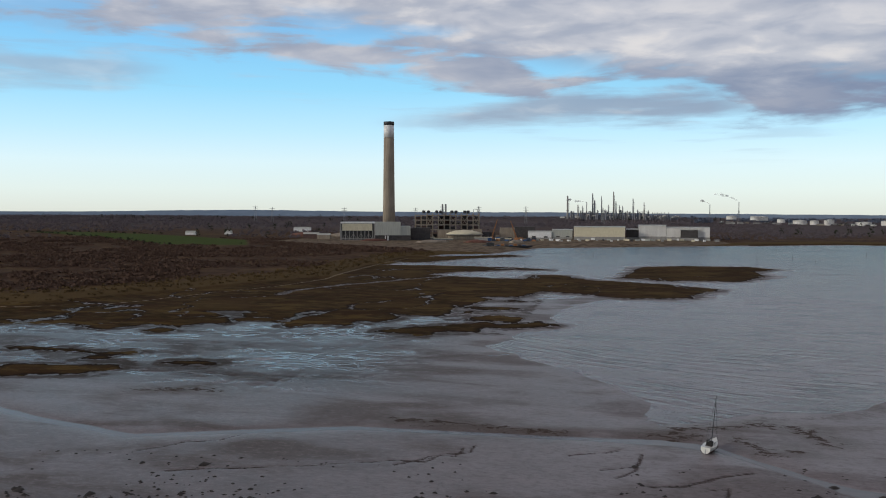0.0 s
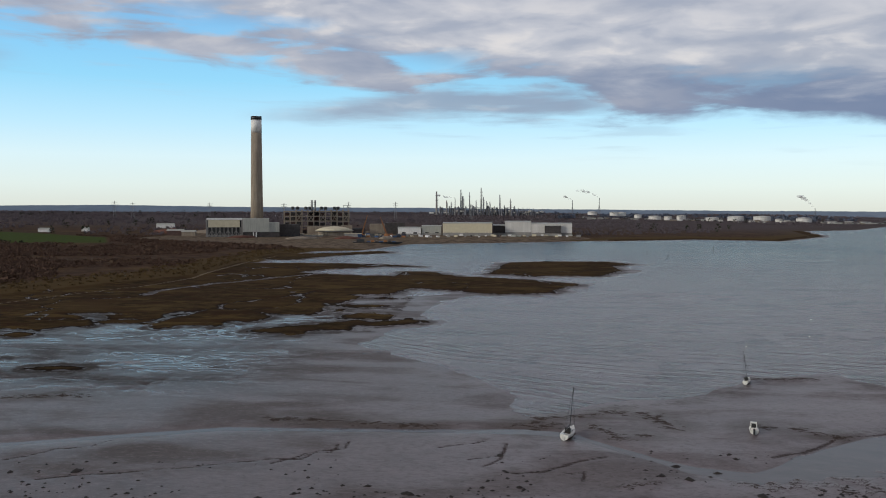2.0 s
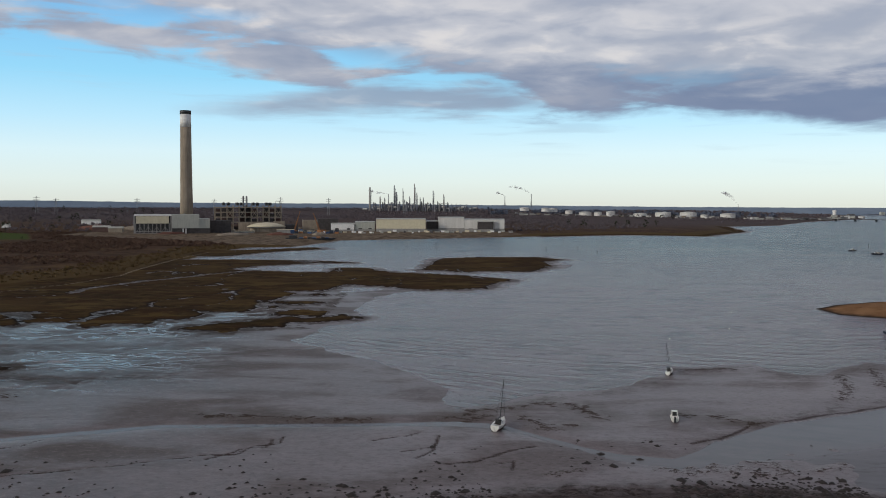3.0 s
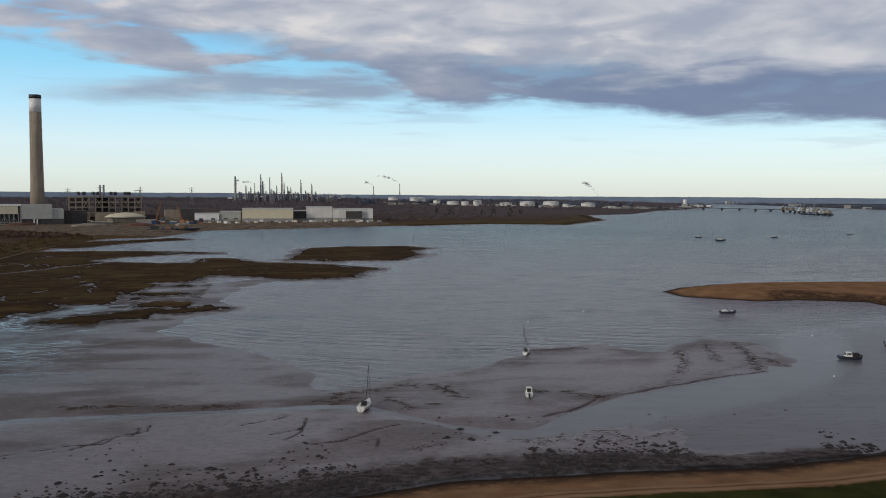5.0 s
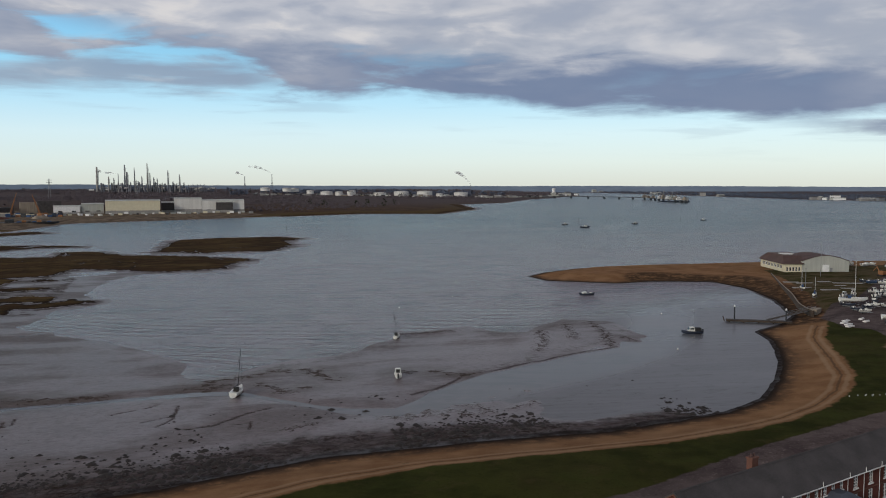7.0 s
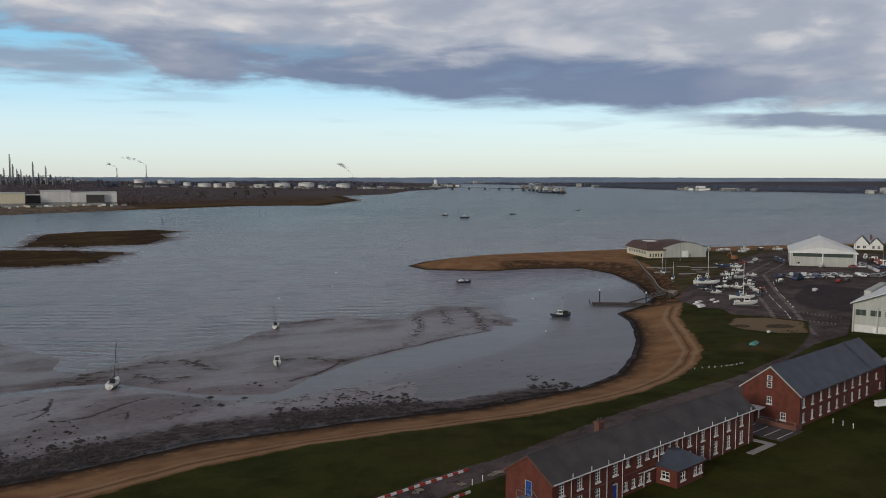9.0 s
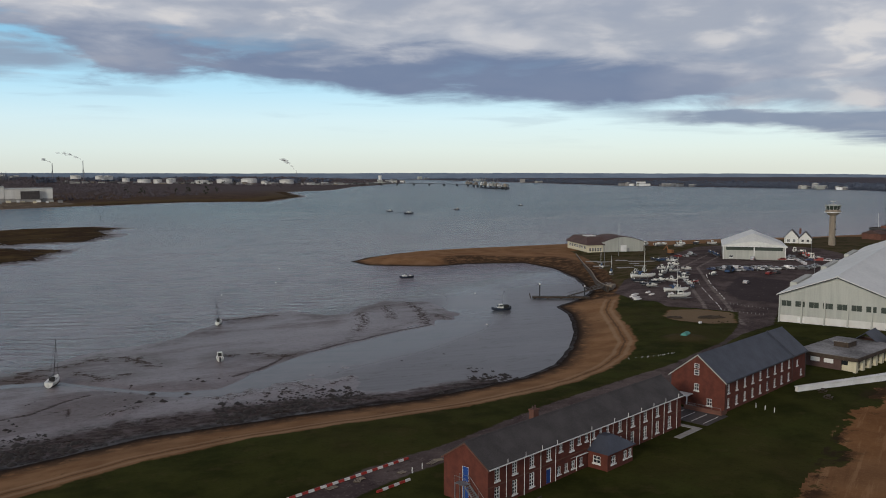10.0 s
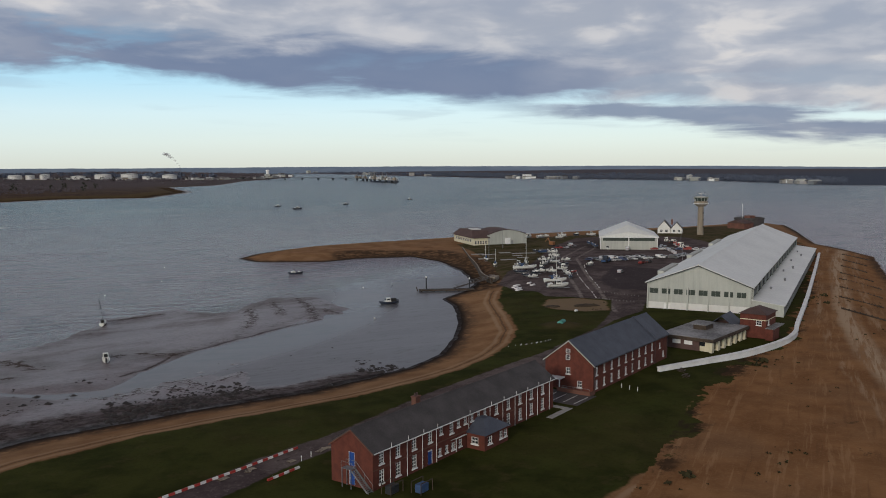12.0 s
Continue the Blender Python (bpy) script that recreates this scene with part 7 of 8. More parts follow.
    for x, y, s in ((60.6, 80.6, 0), (64.4, 78.4, 1)):
        b = thing("bin_store", x, y, height_at(x, y), 18, "small open store of timber posts and blue bins by the barracks", "store")
        part("frame", rods(*[((px, py, 0), (px, py, 1.7), 0.07) for px in (-1.4, 1.4) for py in (-0.9, 0.9)], ((-1.4, -0.9, 1.7), (1.4, -0.9, 1.7), 0.07), ((-1.4, 0.9, 1.7), (1.4, 0.9, 1.7), 0.07)), TIMBER, b)
        part("bin", chamfered(boxes((-1.0, -0.6, 0, 0.9, 0.6, 1.25)), 0.08), CLOTH_BLUE if s else DARK_STEEL, b)
    for x, y in ((154.0, 103.5), (151.0, 99.8)):
        b = thing("picnic_bench", x, y, height_at(x, y), 30, "dark timber picnic bench on the turf", "bench")
        part("top", boxes((-0.9, -0.4, 0.70, 0.9, 0.4, 0.76)), TIMBER, b)
        for s in (-0.75, 0.75):
            part("seat", boxes((-0.9, s - 0.14, 0.40, 0.9, s + 0.14, 0.45)), TIMBER, b)
            part("leg", rods(((s * 0.9, -0.75, 0), (s * 0.9, 0.75, 0.42), 0.05), ((s * 0.9, 0.75, 0), (s * 0.9, -0.75, 0.42), 0.05), ((s * 0.9, 0, 0.3), (s * 0.9, 0, 0.7), 0.05)), TIMBER, b)


def yard_tractor():
    x, y = 299.5, 267.0
    t = thing("boat_tractor", x, y, height_at(x, y), 20, "dark blue boat-hauling tractor parked on the tarmac", "tractor")
    part("chassis", chamfered(boxes((-3.4, -1.1, 0.6, 3.4, 1.1, 1.5)), 0.08), CLOTH_BLUE, t)
    part("bonnet", chamfered(boxes((0.9, -0.8, 1.5, 3.3, 0.8, 2.4)), 0.15, 2), CLOTH_BLUE, t)
    cab = part("cab", chamfered(prism(bmesh.new(), [(-1.9, 1.5), (0.85, 1.5), (0.5, 3.5), (-1.7, 3.5)], -1.0, 1.0, "y"), 0.08), NAVY, t)
    for k in (-1, 1):
        part("side_window", boxes((-1.5, k * 1.0 - 0.02, 2.2, 0.4, k * 1.0 + 0.02, 3.2)), GLASS, cab)
    for px, r in ((-2.1, 0.85), (2.3, 0.65)):
        for k in (-1, 1):
            part("wheel", rods(((px, k * 1.0, r), (px, k * 1.4, r), r)), RUBBER, t)
    part("hoist", rods(((-3.2, 0.6, 1.4), (-4.2, 0.3, 3.9), 0.12), ((-3.2, -0.6, 1.4), (-4.2, -0.3, 3.9), 0.12), ((-4.2, -0.35, 3.9), (-4.2, 0.35, 3.9), 0.12)), DARK_STEEL, t)


def ground_slabs():
    """Old concrete bases in the grass, and the marked bays between the two brick blocks."""
    for i, (x, y, w, d) in enumerate(((278, 340, 7, 3), (281, 333, 9, 2.4), (291, 333, 6, 3), (295, 326, 8, 2.6), (301, 323, 5, 3), (269, 320, 10, 2.2), (272, 307, 8, 2.6), (283, 309, 6, 2.4), (287, 318, 5, 2))):
        b = thing("concrete_base", x, y, height_at(x, y), -25 + (i * 13 % 9), "worn concrete base half sunk in rough grass", "slab", "old concrete bases")
        part("slab", chamfered(boxes((-w / 2, -d / 2, -0.3, w / 2, d / 2, 0.14)), 0.04), CONCRETE_GREY, b)
    a = thing("parking_bays", 117.5, 104.5, height_at(117.5, 104.5), 18.2, "small dark tarmac apron with white bay lines between the brick blocks", "pavement", kind="structure")
    part("apron", chamfered(boxes((-5.2, -6.0, -0.4, 3.4, 8.5, 0.10)), 0.03), SLATE, a)
    for k in range(6):
        part("bay_line", boxes((-4.6, -5.0 + k * 2.4, 0.104, 1.6, -4.86 + k * 2.4, 0.116)), WHITE, a)
    p = thing("footpath", 107.0, 96.6, height_at(107.0, 96.6), 18.2, "pale concrete footpath round the end of the barracks", "path", kind="structure")
    part("slab", chamfered(boxes((-3.0, -1.9, -0.4, 5.2, -0.6, 0.10)), 0.03), CONCRETE_GREY, p)
    part("slab", chamfered(boxes((3.9, -0.55, -0.4, 5.2, 3.0, 0.10)), 0.03), CONCRETE_GREY, p)


sea_wall()
yard_tractor()
ground_slabs()
pier()
barriers()
groynes()
moored_boats()
boat_park()
car_park()
marks_and_posts()

# ---- power station ----


def tall_chimney():
    c = thing("power_station_chimney", -412, 1397, 3.0, 0, "tall tapering concrete chimney with white band and black rim", "chimney")
    part("shaft", lathe(bmesh.new(), [(11.0, -1), (9.6, 60), (8.9, 120), (8.5, 166)], 32), CONCRETE, c, "brown stained concrete shaft", True)
    part("white_band", lathe(bmesh.new(), [(8.55, 166), (8.45, 186.5)], 32), WHITE, c, "white painted band", True)
    part("rim", lathe(bmesh.new(), [(8.7, 186.5), (8.7, 192.2), (7.6, 192.3), (7.6, 189)], 32), DARK_STEEL, c, "black rim", True)
    part("ladder", boxes((-0.6, -10.9, 0, 0.6, -10.2, 30)), STEEL, c)


def station_blocks():
    z0 = 2.2
    b = thing("turbine_hall", -450, 1268, z0, 17.5, "derelict white-clad hall, its end torn open to the frame", "building")
    # stripped end bay
    part("roof_slab", boxes((0, -6, 27.5, 52, 30, 29.8)), WHITE, b)
    part("end_panel", boxes((2.5, -5.5, 16.5, 48, -5.0, 27.2)), CREAM, b, "pale cream cladding panel")
    for i in range(9):
        x = 2 + i * 5.8
        part("column", boxes((x - 0.6, -5.5, -1, x + 0.6, -4.3, 17)), CONCRETE_GREY, b)
        if i < 8:
            part("brace", rods(((x, -4.8, 3 + (i % 2) * 9), (x + 5.8, -4.8, 12 - (i % 2) * 9), 0.35)), CONCRETE_GREY, b)
    part("back_wall", boxes((0, 8, -1, 52, 9, 27.4)), DARK_STEEL, b)
    part("floor_slab", boxes((0, -5, 4.2, 52, 8, 5.0)), CONCRETE_GREY, b)
    for x in (-0.8, 50.2):
        part("side_column", boxes((x, -6, -1, x + 2.2, -4, 27.5)), CONCRETE_GREY, b)
    part("plinth", boxes((-1, -7, -1, 53, -6.1, 3.0)), CONCRETE_GREY, b)
    part("clad_wall", boxes((52.5, -6, 9.5, 91, 30, 29.6)), CLAD, b, "pale grey metal cladding")
    part("clad_step", boxes((91.05, -4, 9.0, 106, 28, 23.5)), CLAD, b)
    part("base_wall", boxes((52.5, -5, -1, 106, 28, 9.4)), SLATE, b)
    for x in (67, 71):
        part("door_leg", boxes((x, -7.5, -1, x + 1.6, -5.1, 9.0)), WHITE, b)
    o = thing("annex_block", -357, 1319, z0, 14, "stained concrete annex with dark clad upper floors", "building")
    part("stair_tower", boxes((-15, -4, -1, 3, 20, 21.4)), CONCRETE, o)
    part("block", boxes((3.05, 0, -1, 34, 22, 20.5)), SLATE, o)
    for i in range(4):
        part("window_band", boxes((-14.5, -4.15, 2 + i * 5, 2.5, -4.01, 3.6 + i * 5)), DARK_STEEL, o)
    # dark plates on the closed wall stand for the shade in its openings
    for i in range(5):
        part("opening", boxes((5 + i * 5.6, -0.14, 0.5, 8.6 + i * 5.6, -0.01, 4)), DARK_STEEL, o)
    r = thing("boiler_house_frame", -378, 1438, z0, 13, "gutted dark concrete boiler house frame open to the sky", "building")
    for i in range(12):
        for y in (0, 14, 28):
            x = i * 9.8
            part("column", boxes((x - 0.9, y - 0.9, -1, x + 0.9, y + 0.9, 42.5 if 1 < i else 38)), CONCRETE, r)
    for z in (14, 22.5, 30.5, 38.5):
        for y in (0, 14, 28):
            part("beam", boxes((-1, y - 0.7, z, 109, y + 0.7, z + 1.6)), CONCRETE, r)
        for i in range(12):
            if (i * 7 + int(z)) % 3:
                part("cross_beam", boxes((i * 9.8 - 0.5, 0, z, i * 9.8 + 0.5, 28, z + 1.2)), CONCRETE, r)
        part("floor_slab", boxes((10 + (z % 5) * 4, 2, z + 1.2, 66 + (z % 7) * 4, 26, z + 1.6)), SLATE, r)
    for i in range(11):
        for z in (1, 14, 22.5, 30.5):
            if (i * 5 + int(z) * 3) % 4 != 1:
                part("infill_panel", boxes((i * 9.8 + 0.9, 4 + (i * 3 + int(z)) % 4 * 6, z, i * 9.8 + 8.9, 4.6 + (i * 3 + int(z)) % 4 * 6, z + 6.5 + (i % 3) * 0.8)), SLATE if (i + int(z)) % 3 else BROWN_ROOF, r)
    for i, x in enumerate((14, 22, 36, 43, 62, 69, 84, 90)):
        part("roof_tank", lathe(bmesh.new(), [(2.9, 42.5), (2.9, 47.2), (0, 47.8)], 10, x, 10 + (i % 2) * 6), DARK_STEEL, r)
    for x in (46, 51.5):
        part("flue", lathe(bmesh.new(), [(1.6, 38), (1.5, 58.5)], 10, x, 14), STEEL, r)
    part("gantry", rods(((99, 14, 42), (99, 14, 50), 0.4), ((106, 14, 42), (106, 14, 50), 0.4), ((99, 14, 50), (106, 14, 50), 0.4)), STEEL, r)
    for i in range(5):
        part("brace", rods(((20 + i * 19.6, 0, 22), (29.8 + i * 19.6, 0, 38), 0.5), ((29.8 + i * 19.6, 0, 22), (20 + i * 19.6, 0, 38), 0.5)), CONCRETE, r)
    p = thing("boiler_podium", -335, 1420, z0, 12, "dark blank podium blocks below the boiler house", "building")
    part("block", boxes((0, 0, -1, 30, 20, 15)), CONCRETE, p)
    part("block", boxes((30.05, -4, -1, 96, 20, 12)), SLATE, p)
    part("block", boxes((56, -10, -1, 74, -4.05, 17)), CONCRETE, p)
    part("block", boxes((104, 2, -1, 128, 20, 19)), CONCRETE, p)
    part("block", boxes((128.05, 2, -1, 162, 20, 21)), SLATE, p)
    d = thing("control_dome", -283, 1389, z0, 0, "round control building with shallow white domed roof", "building")
    part("drum", lathe(bmesh.new(), [(26, -1), (26, 8.2)], 32), CONCRETE, d)
    part("eave", lathe(bmesh.new(), [(30, 8.2), (30.6, 9.0), (30.6, 9.6)], 32), CONCRETE_GREY, d)
    part("roof", lathe(bmesh.new(), [(30.5, 9.6), (24, 12.6), (14, 15.2), (0, 16.4)], 32), CREAM, d, "shallow pale dome", True)
    for dx, w, h in ((-60, 40, 5), (-20, 30, 3.5), (45, 26, 6), (80, 22, 4)):
        s = thing("yard_store", -300 + dx, 1330, z0, 10, "low flat store in the demolition yard", "building", "yard stores")
        part("wall", boxes((0, 0, -1, w, 14, h)), CONCRETE_GREY, s)
        part("roof", boxes((-0.6, -0.6, h, w + 0.6, 14.6, h + 0.5)), CREAM, s)


def crawler_crane(x, y, turn, reach, top, label):
    c = thing("crawler_crane", x, y, 2.2, turn, label, "crane", "demolition cranes")
    part("carbody", chamfered(boxes((-5, -3.5, 0, 5, 3.5, 4.5)), 0.2), ORANGE, c)
    bm = bmesh.new()
    for a in (-0.9, 0.9):
        for b in (-0.9, 0.9):
            rod(bm, (2 + a, b, 3), (reach, b * 0.5, top + a * 0.3), 0.32)
    n = 12
    for i in range(n):
        f, g = i / n, (i + 1) / n
        rod(bm, (2 + (reach - 2) * f, -0.9, 3 + (top - 3) * f), (2 + (reach - 2) * g, 0.9, 3 + (top - 3) * g), 0.2)
    part("lattice_jib", bm, ORANGE, c)
    part("hoist_rope", rods(((reach, 0, top), (reach + 0.5, 0, top * 0.35), 0.12)), DARK_STEEL, c)
    part("pendant", rods(((-5, 0, 10), (reach, 0, top), 0.14), ((-5, 0, 4), (-5, 0, 10), 0.3)), DARK_STEEL, c)


def warehouses():
    def shed(name, x, y, turn, length, depth, h, face, side, label):
        s = thing("warehouse", x, y, 2.4, turn, label, "warehouse", "waterside warehouses")
        part("front_wall", boxes((0, 0, -1, length, 0.5, h)), face, s)
        part("wall", boxes((0, 0.52, -1, length, depth, h - 0.4)), side, s)
        part("roof", prism(bmesh.new(), [(-0.6, h - 0.3), (depth / 2, h + 1.4), (depth + 0.6, h - 0.3)], -0.6, length + 0.6), CLAD, s)
        n = max(2, int(length / 22))
        for i in range(n):
            a = length * (i + 0.35) / n
            part("loading_door", boxes((a, -0.12, -0.5, a + 6, -0.01, 6.0)), DARK_STEEL if i % 2 else SLATE, s)
        part("base_band", boxes((0, -0.2, -1, length, -0.02, h * 0.28)), CONCRETE_GREY, s)
        return s
    shed("a", -110, 1414, 2, 80, 60, 21.0, CREAM, CLAD, "cream clad waterside warehouse")
    shed("b", -29, 1452, 1, 22, 50, 17.0, SLATE, SLATE, "dark clad link building between two cream warehouses")
    shed("c", -9, 1436, 1, 42, 60, 23.5, TANK_WHITE, CLAD, "tall cream-fronted warehouse with plain walls")
    shed("d", 33.5, 1437, -1, 66, 58, 20.5, TANK_WHITE, CLAD, "pale grey clad warehouse")
    shed("e", 55, 1430, -1, 26, 6, 17.5, SLATE, SLATE, "dark low clad bay against the warehouse")
    shed("f", -185, 1427, 4, 38, 40, 13.0, WHITE, CLAD, "white fronted low warehouse")
    shed("g", -146, 1432, 4, 32, 40, 16.0, CLAD, CLAD, "grey clad low warehouse")
    rnd = random.Random(8)
    for i in range(46):
        x = -230 + i * 7.5 + rnd.uniform(-3, 3)
        y = 1318 + (x + 200) * 0.19 + rnd.uniform(0, 75)
        w, h = rnd.uniform(2.5, 7), rnd.uniform(1.6, 3.4)
        s = thing("site_cabin", x, y, max(1.0, height_at(x, y)), rnd.uniform(-20, 20), "small pale site cabin in the waterside yard", "cabin", "yard cabins")
        part("shell", boxes((0, 0, -0.5, w, 3, h)), rnd.choice((WHITE, WHITE, CLAD, CONCRETE_GREY, CREAM, SLATE)), s)
        part("roof", boxes((-0.15, -0.15, h, w + 0.15, 3.15, h + 0.18)), STEEL, s)
    for i in range(22):
        x, y = -232 + (i % 11) * 6.5 + rnd.uniform(-2, 2), 1322 + (i // 11) * 22 + rnd.uniform(-6, 6)
        tone, mat = (("blue", CLOTH_BLUE), ("dark", DARK_STEEL), ("rusty", ORANGE), ("dark blue", NAVY))[i * 3 % 4]
        k = thing("shipping_container", x, y, max(1.0, height_at(x, y)), rnd.uniform(-25, 25), f"{tone} steel shipping container in the demolition yard", "container", "yard containers")
        part("box", chamfered(boxes((0, 0, -0.3, 6.1, 2.5, 2.6 if i % 3 else 5.2)), 0.06), mat, k)
        part("door", boxes((-0.06, 0.15, 0.0, -0.01, 2.35, 2.4)), STEEL, k)
    for i, (x, y, rx, ry, h) in enumerate(((-548, 1372, 26, 12, 7), (-500, 1402, 20, 10, 5), (-236, 1252, 18, 9, 4), (-300, 1240, 24, 10, 3.5), (-395, 1262, 22, 9, 3), (-180, 1262, 14, 8, 4))):
        b = thing("rubble_heap", x, y, height_at(x, y), 12 * i, "tan heap of crushed rubble in the demolition yard", "heap", "rubble heaps")
        bm = bmesh.new()
        bmesh.ops.create_icosphere(bm, subdivisions=3, radius=1.0)
        for v in bm.verts:
            q = 1 + 0.2 * math.sin(v.co.x * 6 + i) * math.cos(v.co.y * 5) + rnd.uniform(-0.07, 0.07)
            v.co = Vector((v.co.x * rx * q, v.co.y * ry * q, max(v.co.z, -0.3) * h * q))
        part("mound", bm, CONCRETE if i % 2 else BRICK_SEA, b, smooth=True)
    b = thing("barge", -204, 1128, -0.8, 9, "long dark barge moored at the old quay", "barge")
    part("hull", hull_mesh(bmesh.new(), 62, 12, 4.6, 0.1, 12, 0.9), DARK_STEEL, b, at=pose(30, 0, 0))
    part("deckhouse", boxes((4, -4, 4.6, 14, 4, 8.5)), DARK_STEEL, b)
    for i in range(7):
        part("cargo", chamfered(boxes((17 + i * 5.5, -4, 4.5, 21.5 + i * 5.5, 4, 5.8 + (i * 5 % 3) * 0.7)), 0.2), (CLOTH_BLUE, ORANGE, SLATE)[i % 3], b)


def far_house(x, y, w, h, label, face=None):
    s = thing("farm_shed", x, y, height_at(x, y), 10, label, "building", "sheds on the heath")
    part("wall", boxes((0, 0, -2, w, 12, h)), face or WHITE, s)
    part("roof", prism(bmesh.new(), [(-0.5, h), (6, h + 2.5), (12.5, h)], -0.5, w + 0.5), CLAD, s)


# ---- refinery and tank farm ----


def refinery():
    PALE_STEEL = weathered("pale_far_steel", (0.11, 0.118, 0.135), (0.19, 0.197, 0.22), 0.2, 0.6, 0.1, 0.2)
    g = "refinery columns"
    rows = [(-282, 109, 7.5), (-192, 120, 6), (-184, 92, 7), (-158, 108, 3), (-113, 126, 5.5), (-104, 90, 5), (-79, 71, 3), (-41, 99, 5), (-1, 84, 4.5), (15, 60, 4), (47, 56, 3), (-229, 71, 4), (-246, 75, 5), (79, 52, 3), (-132, 77, 4), (-262, 62, 6), (-212, 66, 4), (-170, 70, 6), (-146, 62, 5), (-92, 74, 4),
            (-62, 62, 5), (-24, 66, 5), (-12, 58, 4), (30, 58, 3), (60, 50, 3), (95, 52, 2.5), (112, 48, 3),
            (-272, 58, 8), (-236, 60, 7), (-221, 54, 9), (-200, 62, 7), (-176, 56, 8), (-152, 54, 9), (-140, 66, 6), (-122, 58, 8), (-97, 56, 8), (-86, 62, 6), (-70, 54, 8), (-52, 58, 7), (-33, 54, 8), (-17, 60, 5), (6, 52, 7), (22, 50, 6), (40, 48, 7), (70, 46, 6), (88, 44, 5)]
    for i, (x, z, r) in enumerate(rows):
        y = 3312 + (i * 53 % 60)
        base = 22
        z = z if z > 70 else z - 6 - i % 9
        c = thing("distillation_column", x, y, base, 0, "slender grey refinery column with platforms and pipes", "column", g)
        h = z - base
        part("vessel", lathe(bmesh.new(), [(r * 0.46, -8), (r * 0.46, h * 0.55), (r * 0.34, h * 0.58), (r * 0.31, h * 0.96), (0, h)] if r < 6.2 and i % 3 else [(r * 0.52, -8), (r * 0.38, h)], 10), CONCRETE_GREY if i % 4 == 0 else PALE_STEEL, c)
        for k in (0.35, 0.6, 0.8):
            part("platform", lathe(bmesh.new(), [(r * 0.3, h * k), (r * 0.55, h * k), (r * 0.55, h * k + 1), (r * 0.3, h * k + 1)], 8), PALE_STEEL, c)
        part("riser_pipe", rods(((r * 0.7, 0, 0), (r * 0.7, 0, h * 0.85), 0.7)), PALE_STEEL, c)
    for i in range(26):
        x = -305 + i * 16.5 + (i * 17 % 23) - 11
        s = thing("process_unit", x, 3350 + (i * 37 % 50), 22, 0, "pale steel process structure of the refinery", "structure", "refinery units")
        h = 10 + (i * 29 % 21)
        for px in (0, 5 + i % 9, 24):
            part("leg", boxes((px - 0.8, -0.8, -6, px + 0.8, 0.8, h)), PALE_STEEL, s)
        for z in range(5, h, 7):
            part("deck", boxes((-1, -4, z, 25, 4, z + 1.0)), PALE_STEEL, s)
        part("drum", rods(((3, -2, h * 0.5), (20, -2, h * 0.5), 3.0)), TANK_WHITE, s)
    for x, y, z, d in ((347, 3452, 87, 1), (243, 3460, 78, 0), (-212, 3330, 84, 0), (1180, 3480, 42, 0)):
        f = thing("flare_stack", x, y, 20, 0, "thin dark flare stack trailing grey smoke", "flare", "flare stacks")
        part("flare_pipe", rods(((0, 0, -5), (0, 0, z - 20), 1.3)), PALE_STEEL, f)
        part("guy_frame", rods(((-9, 0, -3), (0, 0, (z - 20) * 0.6), 0.5), ((9, 0, -3), (0, 0, (z - 20) * 0.6), 0.5)), PALE_STEEL, f)


def storage_tank(x, y, z, r, h, label="white cylindrical oil storage tank with low conical roof"):
    t = thing("storage_tank", x, y, z, 0, label, "tank", "oil storage tanks")
    part("shell", lathe(bmesh.new(), [(r, -6), (r, h)], 24), TANK_WHITE, t, smooth=False)
    part("roof", lathe(bmesh.new(), [(r + 0.2, h), (r * 0.5, h + r * 0.06), (0, h + r * 0.1)], 24), TANK_WHITE, t)
    part("wind_girder", lathe(bmesh.new(), [(r + 0.05, h - 1.6), (r + 0.7, h - 1.6), (r + 0.7, h - 1.0), (r + 0.05, h - 1.0)], 24), STEEL, t)
    part("stair", rods(((r * 0.2, -r - 0.4, 0), (-r * 0.5, -r * 0.9, h), 0.5)), STEEL, t)


def tank_farm():
    rnd = random.Random(21)
    for x, y, z, r, h in ((468, 2876, 14, 20, 9), (509, 2869, 12, 13, 11), (545, 2863, 10, 10, 15), (560, 2900, 14, 12, 12), (643, 2846, 6, 22, 13), (716, 2840, 11, 25, 12), (700, 2760, 9, 12, 6), (790, 2812, 10, 26, 14), (838, 2796, 8, 12, 8), (905, 2770, 7, 23, 13), (345, 2950, 26, 14, 9), (372, 2985, 24, 18, 10), (420, 2920, 18, 12, 9), (278, 3000, 28, 16, 8),
                          (960, 2758, 3, 9, 6), (1030, 2745, 3, 12, 7)):
        z, h = z + h * 0.3, h * 0.62
        storage_tank(x, y, z, r, h)
    # low pale plant strewn between the tanks
    rnd = random.Random(3)
    for i in range(84):
        f = rnd.random()
        x, y = 230 + 900 * f, 3040 - 330 * f + rnd.uniform(-150, 60)
        w, h = rnd.uniform(6, 26), rnd.uniform(2, 7)
        z = max(1.0, height_at(x, y))
        s = thing("plant_building", x, y, z, rnd.uniform(-8, 8), "low pale refinery plant building", "building", "plant buildings")
        part("wall", boxes((0, 0, -6, w, 12, h)), rnd.choice((CLAD, TANK_WHITE, CONCRETE_GREY, CONCRETE, SLATE)), s)
        part("roof", boxes((-0.6, -0.6, h, w + 0.6, 12.6, h + 0.8)), STEEL, s)


